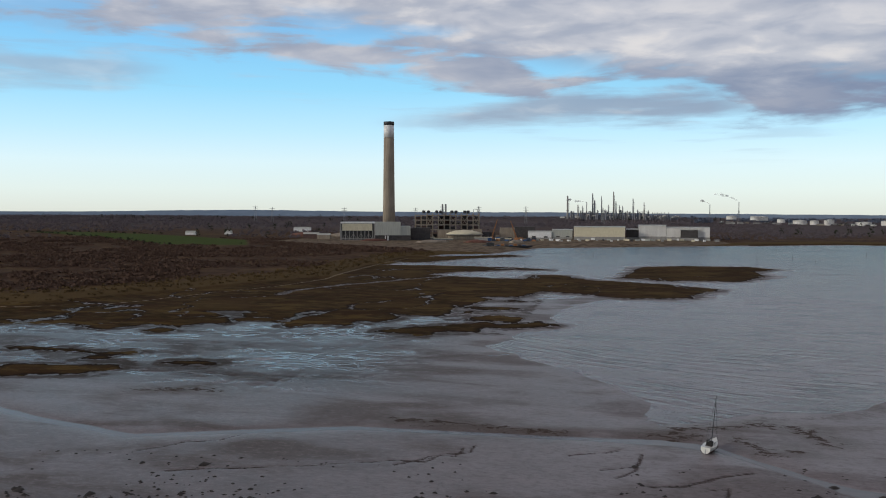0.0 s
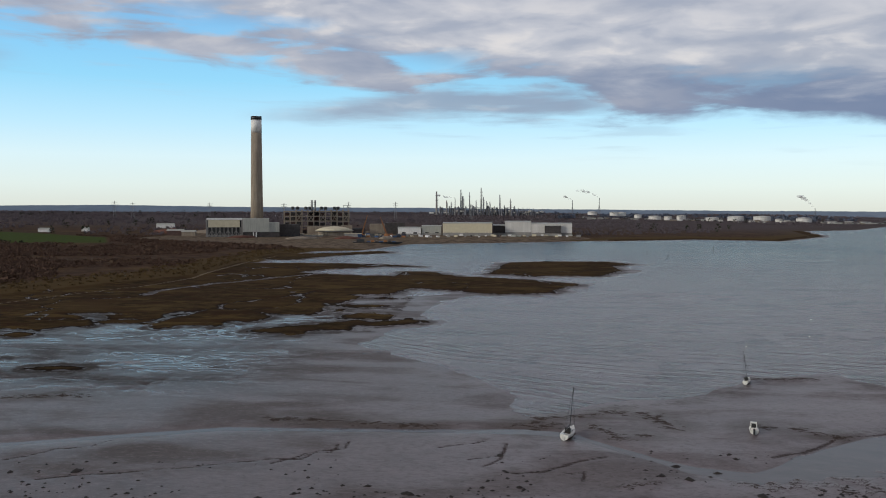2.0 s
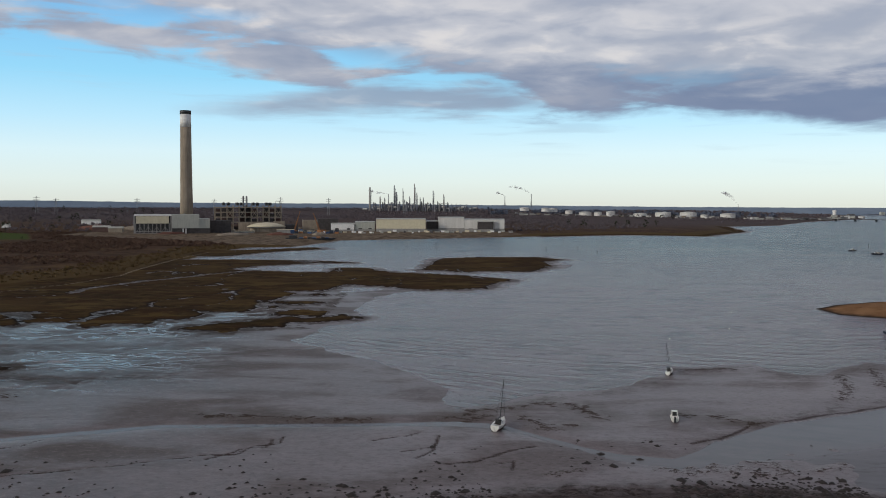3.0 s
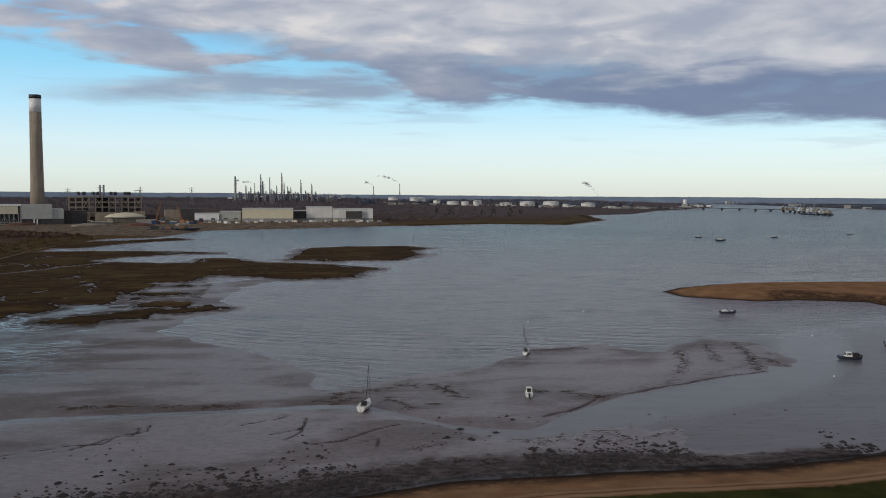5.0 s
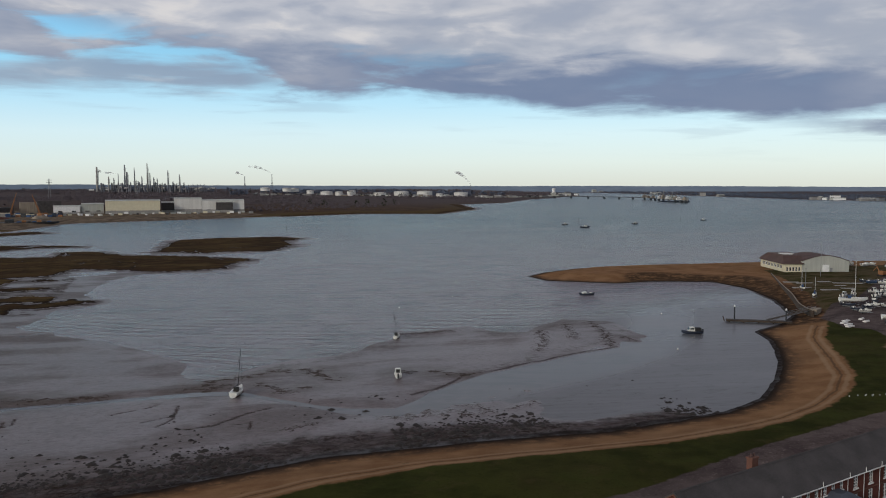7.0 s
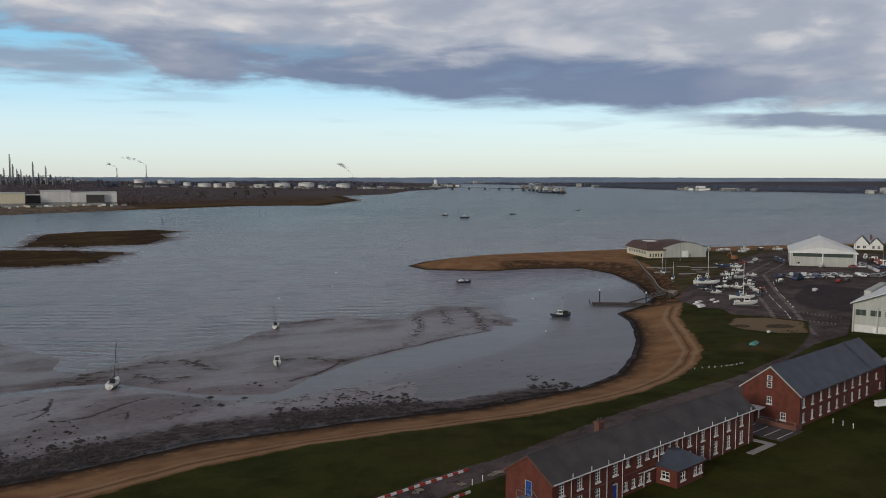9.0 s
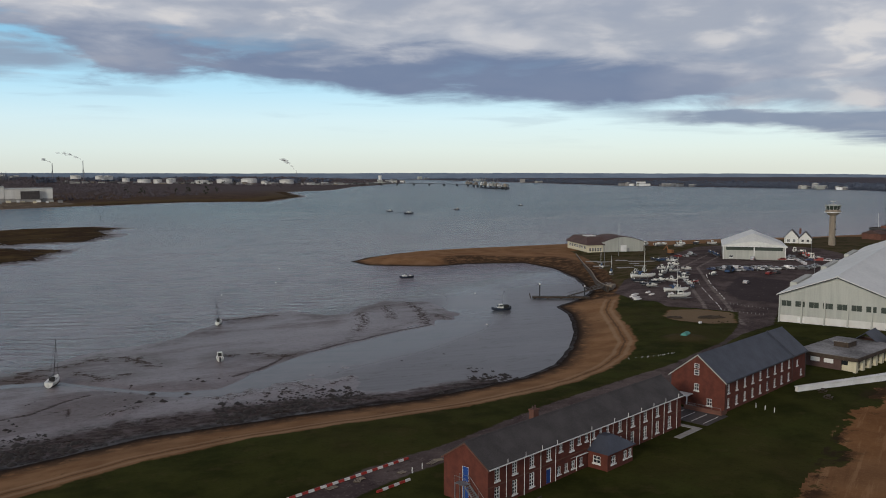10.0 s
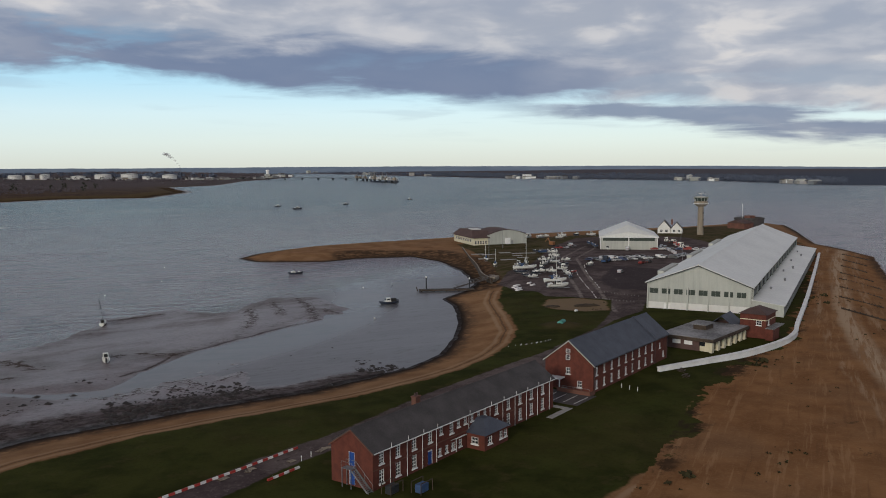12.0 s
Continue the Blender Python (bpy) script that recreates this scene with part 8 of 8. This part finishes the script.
def pylons():
    for x, y, z in ((-1110, 2370, 65), (-1066, 2390, 60), (-871, 2469, 61), (-588, 2551, 66), (-483, 2573, 65), (-345, 2600, 64), (-660, 2500, 60), (-120, 2640, 60)):
        base = height_at(x, y)
        p = thing("pylon", x, y, base, 20, "grey steel lattice electricity pylon", "pylon", "pylons")
        h = z - base
        bm = bmesh.new()
        for a, b in ((-4, -4), (4, -4), (4, 4), (-4, 4)):
            rod(bm, (a, b, -2), (a * 0.12, b * 0.12, h), 0.4, 4)
        for k in range(6):
            s0, s1 = 4 * (1 - k / 7), 4 * (1 - (k + 1) / 7)
            rod(bm, (-s0, -s0, h * k / 6.5), (s1, -s1, h * (k + 1) / 6.5), 0.28, 4)
        part("mast", bm, STEEL, p)
        for k in (0.68, 0.8, 0.92):
            part("cross_arm", rods(((-8, 0, h * k), (8, 0, h * k), 0.4)), STEEL, p)


def oil_jetty():
    j = thing("oil_jetty", 0, 0, 0, 0, "long low oil jetty on piles far out in the estuary", "jetty")
    line = [(1060, 2700), (1190, 2640), (1290, 2480), (1330, 2300), (1260, 2080), (1190, 1860)]
    part("deck", ribbon(bmesh.new(), line, 7, 5.6, 7.2), DARK_STEEL, j)
    for i, (x, y) in enumerate(smooth_line(line, 60)):
        part("pile_bent", boxes((x - 2.5, y - 2.5, -1.6, x + 2.5, y + 2.5, 5.6)), DARK_STEEL, j)
    for x, y, h in ((1330, 2300, 14), (1312, 2250, 9), (1300, 2200, 12), (1275, 2120, 18), (1258, 2075, 22), (1245, 2030, 13), (1232, 1990, 20), (1225, 1960, 15), (1212, 1925, 10)):
        c = thing("jetty_derrick", x, y, 7.2, 0, "loading derrick on the oil jetty", "derrick", "jetty derricks")
        part("tower", rods(((-3, 0, -0.1), (0, 0, h), 0.6), ((3, 0, -0.1), (0, 0, h), 0.6), ((0, 0, h), (9, 0, h * 0.75), 0.5)), STEEL, c)
        part("hut", boxes((-6, -4, -0.1, 5, 4, 3 + h * 0.16), (-3, -3, 3 + h * 0.16, 2, 3, 3 + h * 0.36)), (WHITE, CONCRETE, CLAD)[int(x) % 3], c)
        part("pipe_rack", rods(*[((k, -5, -0.1), (k, -5, h * 0.5), 0.35) for k in (-8, -4, 4, 8)], ((-8, -5, h * 0.5), (8, -5, h * 0.5), 0.35), ((-8, -5, h * 0.3), (8, -5, h * 0.3), 0.3)), STEEL, c)
    s = thing("tanker_ship", 1235, 1985, -2.0, 118, "pale-housed tanker berthed at the oil jetty", "ship")
    part("hull", hull_mesh(bmesh.new(), 84, 14, 5.0, 0.12, 14, 0.85), NAVY, s)
    part("deckhouse", boxes((-36, -6, 4.9, -25, 6, 12), (-34, -4, 12, -27, 4, 15)), CONCRETE, s, "dull buff deckhouse")
    part("funnel", boxes((-40.5, -2, 4.9, -36.2, 2, 13)), STEEL, s)
    part("mast", rods(((-30, 0, 15), (-30, 0, 22), 0.4), ((28, 0, 4.8), (28, 0, 13), 0.4)), STEEL, s)
    w = thing("signal_tower", 1330, 2960, 2, 0, "slim white harbour signal tower", "tower")
    part("shaft", lathe(bmesh.new(), [(6, -3), (6, 24), (7, 24), (7, 28), (0, 29)], 10), WHITE, w)


def far_towns():
    rnd = random.Random(11)
    lines = [((2120, 4250), (1896, 2767), 8), ((1785, 2123), (1841, 1838), 12), ((1878, 1551), (1851, 1329), 9), ((1765, 1120), (1724, 1026), 8), ((1150, 2650), (1540, 3200), 14)]
    for (ax, ay), (bx, by), n in lines:
        for i in range(n):
            f = (i // 3 * 3 + 2.2 * rnd.random()) / n
            x, y = ax + (bx - ax) * f, ay + (by - ay) * f
            k = 1 + 14 / math.hypot(x, y)
            x, y = x * k, y * k
            w, h = rnd.uniform(10, 34), rnd.choice((4, 5, 5, 6, 7, 12))
            s = thing("shore_building", x, y, max(1.5, height_at(x, y)), rnd.uniform(-40, 40), "distant pale waterfront building", "building", "far waterfront buildings")
            part("wall", boxes((-w / 2, -7, -4, w / 2, 7, h)), rnd.choice((WHITE, CLAD, CONCRETE_GREY, CONCRETE_GREY, STEEL)), s)
            part("roof", prism(bmesh.new(), [(-7.4, h), (0, h + 2.2), (7.4, h)], -w / 2 - 0.4, w / 2 + 0.4), rnd.choice((CLAD, SLATE)), s)


tall_chimney()
station_blocks()
crawler_crane(-238, 1376, 35, 12, 34, "orange lattice crawler crane leaning over the yard")
crawler_crane(-196, 1385, 140, 17, 31, "second orange crawler crane by the quay")
warehouses()
far_house(-660, 1585, 32, 6.5, "long white farm shed on the heath")
far_house(-740, 1320, 16, 4, "small pale shed by the green field")
far_house(-700, 1380, 10, 4, "small white cottage by the green field")
far_house(-520, 1290, 24, 7, "dull brown yard shed at the heath edge", BROWN_ROOF)
far_house(-495, 1285, 20, 6, "pale concrete yard shed at the heath edge", CONCRETE)
refinery()
tank_farm()
pylons()
oil_jetty()
far_towns()

# ---- distant hills, scrub, woods, stones ----


def backdrop_hills():
    az = np.arange(-60, 82, 0.25)
    x, y = 4820 * np.sin(np.radians(az)), 4820 * np.cos(np.radians(az))
    top = np.interp(az, [-60, -40, -32, -26, -14, -2, 16, 30, 38, 46, 54, 62, 82], [44, 46, 50, 56, 47, 43, 36, 34, 31, 28, 24, 18, 15])
    top = top + value_noise(az * 10, az * 0 + 3.0, 60, 4, 5.0) * 7 + value_noise(az * 10, az * 0 + 9.0, 4, 3, 8.0) * 2.5
    verts = [(a, b, -5.0) for a, b in zip(x, y)] + [(a, b, c) for a, b, c in zip(x, y, top)] + [(a * 1.018, b * 1.018, -5.0) for a, b in zip(x, y)]
    n = len(az)
    faces = [(i, i + 1, n + i + 1, n + i) for i in range(n - 1)] + [(n + i, n + i + 1, 2 * n + i + 1, 2 * n + i) for i in range(n - 1)]
    me = bpy.data.meshes.new("backdrop")
    me.from_pydata(verts, [], faces)
    m, nn = material("hazy_hills")
    at = nn.node("ShaderNodeNewGeometry").outputs["Position"]
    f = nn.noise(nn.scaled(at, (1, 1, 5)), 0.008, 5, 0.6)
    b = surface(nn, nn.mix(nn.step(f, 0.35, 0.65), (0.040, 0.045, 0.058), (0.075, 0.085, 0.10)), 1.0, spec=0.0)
    # faint blue emission imitates the haze in front of the hills
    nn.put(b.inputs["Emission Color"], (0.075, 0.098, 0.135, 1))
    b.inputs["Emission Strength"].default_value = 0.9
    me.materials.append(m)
    tagged(new("backdrop", me), "low wooded hills on the horizon, blue-grey haze glowing in their colour", "hills", kind="structure")


def foliage(name, dark, light):
    m, n = material(name)
    r = n.node("ShaderNodeNewGeometry").outputs["Random Per Island"]
    at = n.node("ShaderNodeNewGeometry").outputs["Position"]
    c = n.mix(r, dark, light)
    c = n.mix(n.math("MULTIPLY", n.step(n.noise(at, 0.012, 3), 0.45, 0.62), 0.6), c, n.mix(r, light, dark))
    surface(n, c, 0.9, spec=0.1)
    return m


def scattered(name, px, py, pz, size, tall, per, mat, label, rng, flat=0.45, shard=0.55):
    """Clumps of twiggy shards, one clump at each place: size across, tall upwards, per shards each."""
    k = len(px)
    d = rng.normal(size=(k, per, 3))
    d /= np.linalg.norm(d, axis=-1, keepdims=True) + 1e-9
    d *= rng.uniform(0.25, 1.0, (k, per, 1)) ** 0.5
    c = np.empty((k, per, 3))
    c[..., 0] = px[:, None] + d[..., 0] * size[:, None] * 0.5
    c[..., 1] = py[:, None] + d[..., 1] * size[:, None] * 0.5
    c[..., 2] = pz[:, None] + tall[:, None] * (flat + d[..., 2] * (1 - flat))
    e1, e2 = rng.normal(size=(k, per, 3)), rng.normal(size=(k, per, 3))
    s = (size * shard * 0.5)[:, None, None]
    e1 *= s / (np.linalg.norm(e1, axis=-1, keepdims=True) + 1e-9)
    e2 *= s / (np.linalg.norm(e2, axis=-1, keepdims=True) + 1e-9)
    quad = np.stack([c - e1, c + e2 * 0.8, c + e1, c - e2 * 0.8], 2).reshape(-1, 3)
    n = k * per
    me = bpy.data.meshes.new(name)
    me.vertices.add(n * 4)
    me.vertices.foreach_set("co", quad.astype(np.float32).ravel())
    me.loops.add(n * 4)
    me.loops.foreach_set("vertex_index", np.arange(n * 4, dtype=np.int32))
    me.polygons.add(n)
    me.polygons.foreach_set("loop_start", np.arange(n, dtype=np.int32) * 4)
    me.update(calc_edges=True)
    me.materials.append(mat)
    return tagged(new(name, me), label, name.replace("_", " "), kind="stuff")


def vegetation():
    rng = np.random.default_rng(5)
    SCRUB = foliage("bare_scrub", (0.062, 0.040, 0.031), (0.135, 0.086, 0.062))
    REED = foliage("dry_reed", (0.062, 0.042, 0.018), (0.135, 0.092, 0.042))
    # wood tones paled towards mauve, distance haze included in the colour
    WOOD = foliage("winter_wood", (0.094, 0.080, 0.088), (0.142, 0.122, 0.132))
    PINE = foliage("dark_evergreen", (0.018, 0.021, 0.014), (0.040, 0.045, 0.028))
    # blue of the distance haze is painted into these leaves
    HAZY = foliage("far_hazed_wood", (0.070, 0.084, 0.118), (0.125, 0.144, 0.186))
    TUFT = foliage("shore_tuft", (0.022, 0.020, 0.010), (0.055, 0.048, 0.022))

    def pick(n, r0, r1, a0, a1):
        r = np.sqrt(rng.uniform(r0**2, r1**2, n))
        a = np.radians(rng.uniform(a0, a1, n))
        return r * np.sin(a), r * np.cos(a)
    # scrub on the heath behind the marsh
    x, y = pick(15000, 430, 1380, -47, -8)
    z, m = terrain(x, y)
    keep = (m["land"] > 34 + 40 * value_noise(x, y, 120, 3, 2.0)) & (m["yard"] < -6) & (m["field"] < -4) & (value_noise(x, y, 70, 3, 41.0) > -0.10)
    x, y, z = x[keep], y[keep], z[keep]
    s = rng.uniform(2.6, 6.6, len(x)) * (1 + 0.9 * value_noise(x, y, 40, 2, 13.0))
    scattered("scrub", x, y, z, s, s * rng.uniform(0.25, 0.5, len(x)), 18, SCRUB, "dense bare brown winter scrub on the heath", rng, 0.45, 0.36)
    # reed fringe
    x, y = pick(9000, 400, 1000, -47, -10)
    z, m = terrain(x, y)
    keep = (m["land"] > 2) & (m["land"] < 46 + 30 * value_noise(x, y, 80, 3, 2.0))
    x, y, z = x[keep], y[keep], z[keep]
    s = rng.uniform(1.5, 3.2, len(x))
    scattered("reeds", x, y, z, s, s * 0.32, 8, REED, "straw-coloured reed fringe along the marsh", rng)
    # woods inland
    x, y = pick(24000, 1380, 4600, -47, 24)
    z, m = terrain(x, y)
    keep = (m["land"] > 60) & (m["yard"] < -8) & (m["field"] < -60) & (value_noise(x, y, 260, 3, 51.0) > -0.04) & (m["marsh"] < -20)
    clear = np.hypot((x - 640) / 1.7, y - 2860) > 190
    keep &= clear & ~((np.abs(x + 100) < 260) & (np.abs(y - 3330) < 60))
    x, y, z = x[keep], y[keep], z[keep]
    r = np.hypot(x, y)
    s = rng.uniform(5, 9, len(x)) * (0.7 + r / 5000)
    scattered("woods", x, y, z - 1, s, s * rng.uniform(0.6, 0.95, len(x)), 16, WOOD, "leafless winter woods inland", rng, 0.5, 0.36)
    # darker pines among them
    x, y = pick(1500, 1400, 4300, -47, 20)
    z, m = terrain(x, y)
    keep = (m["land"] > 80) & (m["yard"] < -8) & (m["field"] < -6) & (value_noise(x, y, 200, 2, 61.0) > 0.2) & (np.hypot((x - 640) / 1.7, y - 2860) > 190)
    x, y, z = x[keep], y[keep], z[keep]
    s = rng.uniform(9, 15, len(x))
    scattered("pines", x, y, z, s * 0.8, s * 1.15, 16, PINE, "dark evergreen trees among the woods", rng, 0.5, 0.42)
    # taller trees along the ridge by the tanks
    x, y = pick(900, 2950, 3700, -3, 21)
    z, m = terrain(x, y)
    keep = (m["land"] > 60) & (value_noise(x, y, 150, 3, 77.0) > -0.02) & (np.hypot((x - 640) / 1.7, y - 2860) > 150) & ~((np.abs(x + 100) < 260) & (y < 3420))
    x, y, z = x[keep], y[keep], z[keep]
    s = rng.uniform(10, 20, len(x))
    scattered("ridge_trees", x, y, z, s * 1.3, s * 0.9, 22, HAZY, "trees on the ridge behind the tanks, haze tinted into their colour", rng, 0.5, 0.36)
    # hedge round the green field
    ring = np.array(smooth_line(FIELD + FIELD[:1], 5.0))
    hx, hy = ring[:, 0] + rng.normal(0, 9, len(ring)), ring[:, 1] + rng.normal(0, 9, len(ring))
    ok = value_noise(hx, hy, 60, 2, 33.0) > -0.02
    hx, hy = hx[ok], hy[ok]
    hz = terrain(hx, hy)[0]
    s = rng.uniform(1.6, 4.2, len(hx))
    scattered("hedge", hx, hy, hz, s, s * 0.8, 16, PINE, "dark hedge and trees round the green field", rng, 0.5, 0.45)
    # trees along the far shore
    fx, fy = [], []
    for (ax, ay), (bx, by), k in (((2100, 4300), (1896, 2767), 250), ((1896, 2767), (1785, 2123), 450), ((1785, 2123), (1865, 1716), 450), ((1865, 1716), (1851, 1329), 500), ((1851, 1329), (1683, 932), 500)):
        g = rng.uniform(0, 1, k)
        push = 1 + rng.uniform(0.006, 0.35, k) ** 1.3
        fx.append((ax + (bx - ax) * g) * push), fy.append((ay + (by - ay) * g) * push)
    fx, fy = np.concatenate(fx), np.concatenate(fy)
    fz = terrain(fx, fy)[0]
    s = rng.uniform(5, 10, len(fx))
    scattered("far_trees", fx, fy, fz, s * 1.4, s, 26, HAZY, "trees along the far shore, haze tinted into their colour", rng, 0.5, 0.3)
    # tufts on the shingle
    x, y = pick(2200, 100, 330, 40, 78)
    z, m = terrain(x, y)
    keep = (m["grass"] < -0.5) & (m["grass"] > -26) & (m["sand"] > 12) & (value_noise(x, y, 14, 3, 71.0) > 0.10) & (y < x * 0.9)
    x, y, z = x[keep], y[keep], z[keep]
    s = rng.uniform(0.4, 1.0, len(x)) * (1 + 2.2 * (rng.uniform(0, 1, len(x)) > 0.8) * (m["grass"][keep] > -9))
    scattered("beach_tufts", x, y, z - 0.05, s, s * 0.35, 9, TUFT, "dark weedy tufts on the shingle", rng)


def weed_stones():
    """Stones and lumps of weed along the top of the mud."""
    rng = np.random.default_rng(9)
    n = 38000
    x, y = rng.uniform(-120, 112, n), rng.uniform(120, 195, n)
    z, m = terrain(x, y)
    d = -m["sand"]
    keep = (d > 0.5) & (d < 44) & (rng.uniform(0, 1, n) < np.exp(-((d - 7) / 8) ** 2) * 0.8 + 0.05 * (d < 30) + 0.02) & (value_noise(x, y, 16, 3, 81.0) > -0.02)
    x, y, z = x[keep], y[keep], z[keep]
    k = len(x)
    s = rng.uniform(0.16, 0.55, k) * (1 + 1.3 * (rng.uniform(0, 1, k) > 0.86))
    base = np.array([(1, 0, 0), (0.3, 0.9, 0), (-0.8, 0.5, 0), (-0.7, -0.6, 0), (0.4, -0.9, 0), (0.1, 0.05, 0.62)])
    turn = rng.uniform(0, 6.28, k)
    ca, sa = np.cos(turn)[:, None], np.sin(turn)[:, None]
    v = np.empty((k, 6, 3))
    jx = base[None, :, 0] * rng.uniform(0.7, 1.5, (k, 6))
    jy = base[None, :, 1] * rng.uniform(0.6, 1.2, (k, 6))
    v[..., 0] = x[:, None] + s[:, None] * (jx * ca - jy * sa)
    v[..., 1] = y[:, None] + s[:, None] * (jx * sa + jy * ca)
    v[..., 2] = z[:, None] - 0.03 + s[:, None] * base[None, :, 2] * 0.8
    tri = np.array([(0, 1, 5), (1, 2, 5), (2, 3, 5), (3, 4, 5), (4, 0, 5)])
    f = (np.arange(k)[:, None, None] * 6 + tri[None]).reshape(-1, 3)
    me = bpy.data.meshes.new("weed_stones")
    me.vertices.add(k * 6)
    me.vertices.foreach_set("co", v.reshape(-1, 3).astype(np.float32).ravel())
    me.loops.add(f.size)
    me.loops.foreach_set("vertex_index", f.astype(np.int32).ravel())
    me.polygons.add(len(f))
    me.polygons.foreach_set("loop_start", np.arange(len(f), dtype=np.int32) * 3)
    me.update(calc_edges=True)
    me.materials.append(SHINGLE_GREY)
    tagged(new("weed_stones", me), "dark weed-covered stones along the upper mud", "stones", kind="stuff")


backdrop_hills()
vegetation()
weed_stones()


def flare_smoke():
    m, n = material("thin_smoke")
    b = n.node("ShaderNodeBsdfDiffuse")
    b.inputs[0].default_value = (0.78, 0.78, 0.80, 1)
    clear = n.node("ShaderNodeBsdfTransparent")
    mixer = n.node("ShaderNodeMixShader")
    at = n.node("ShaderNodeNewGeometry").outputs["Position"]
    n.put(mixer.inputs[0], n.math("MULTIPLY", n.step(n.noise(at, 0.06, 4), 0.38, 0.68), 0.30))
    n.put(mixer.inputs[1], clear.outputs[0])
    n.put(mixer.inputs[2], b.outputs[0])
    n.put(n.node("ShaderNodeOutputMaterial").inputs[0], mixer.outputs[0])
    stacks = [o for o in scene.objects if o.name.startswith("flare_stack")]
    for x, y, z, dx, dz, k in ((347, 3452, 87, -76, 32, 1.0), (243, 3460, 78, -34, 14, 0.7), (-212, 3330, 84, -70, 8, 0.9), (1180, 3480, 42, -62, 58, 1.2)):
        p = min(stacks, key=lambda o: abs(o.location.x - x))
        rnd = random.Random(int(x))
        bm = bmesh.new()
        for i in range(22):
            f = (i + rnd.random()) / 22
            r = (2.0 + 4.5 * f) * k
            c = Vector((0, 0, z - p.location.z)) + Vector((dx * f + rnd.uniform(-3, 3) * f * 2, rnd.uniform(-3, 3), dz * (f**0.7) + rnd.uniform(-3, 3) * f * 1.5))
            made = bmesh.ops.create_icosphere(bm, subdivisions=1, radius=1.0)["verts"]
            for v in made:
                v.co = c + Vector((v.co.x * r * 1.7, v.co.y * r, v.co.z * r * 0.75)) * rnd.uniform(0.7, 1.25)
        part("smoke_plume", bm, m, p, "thin grey smoke")


flare_smoke()
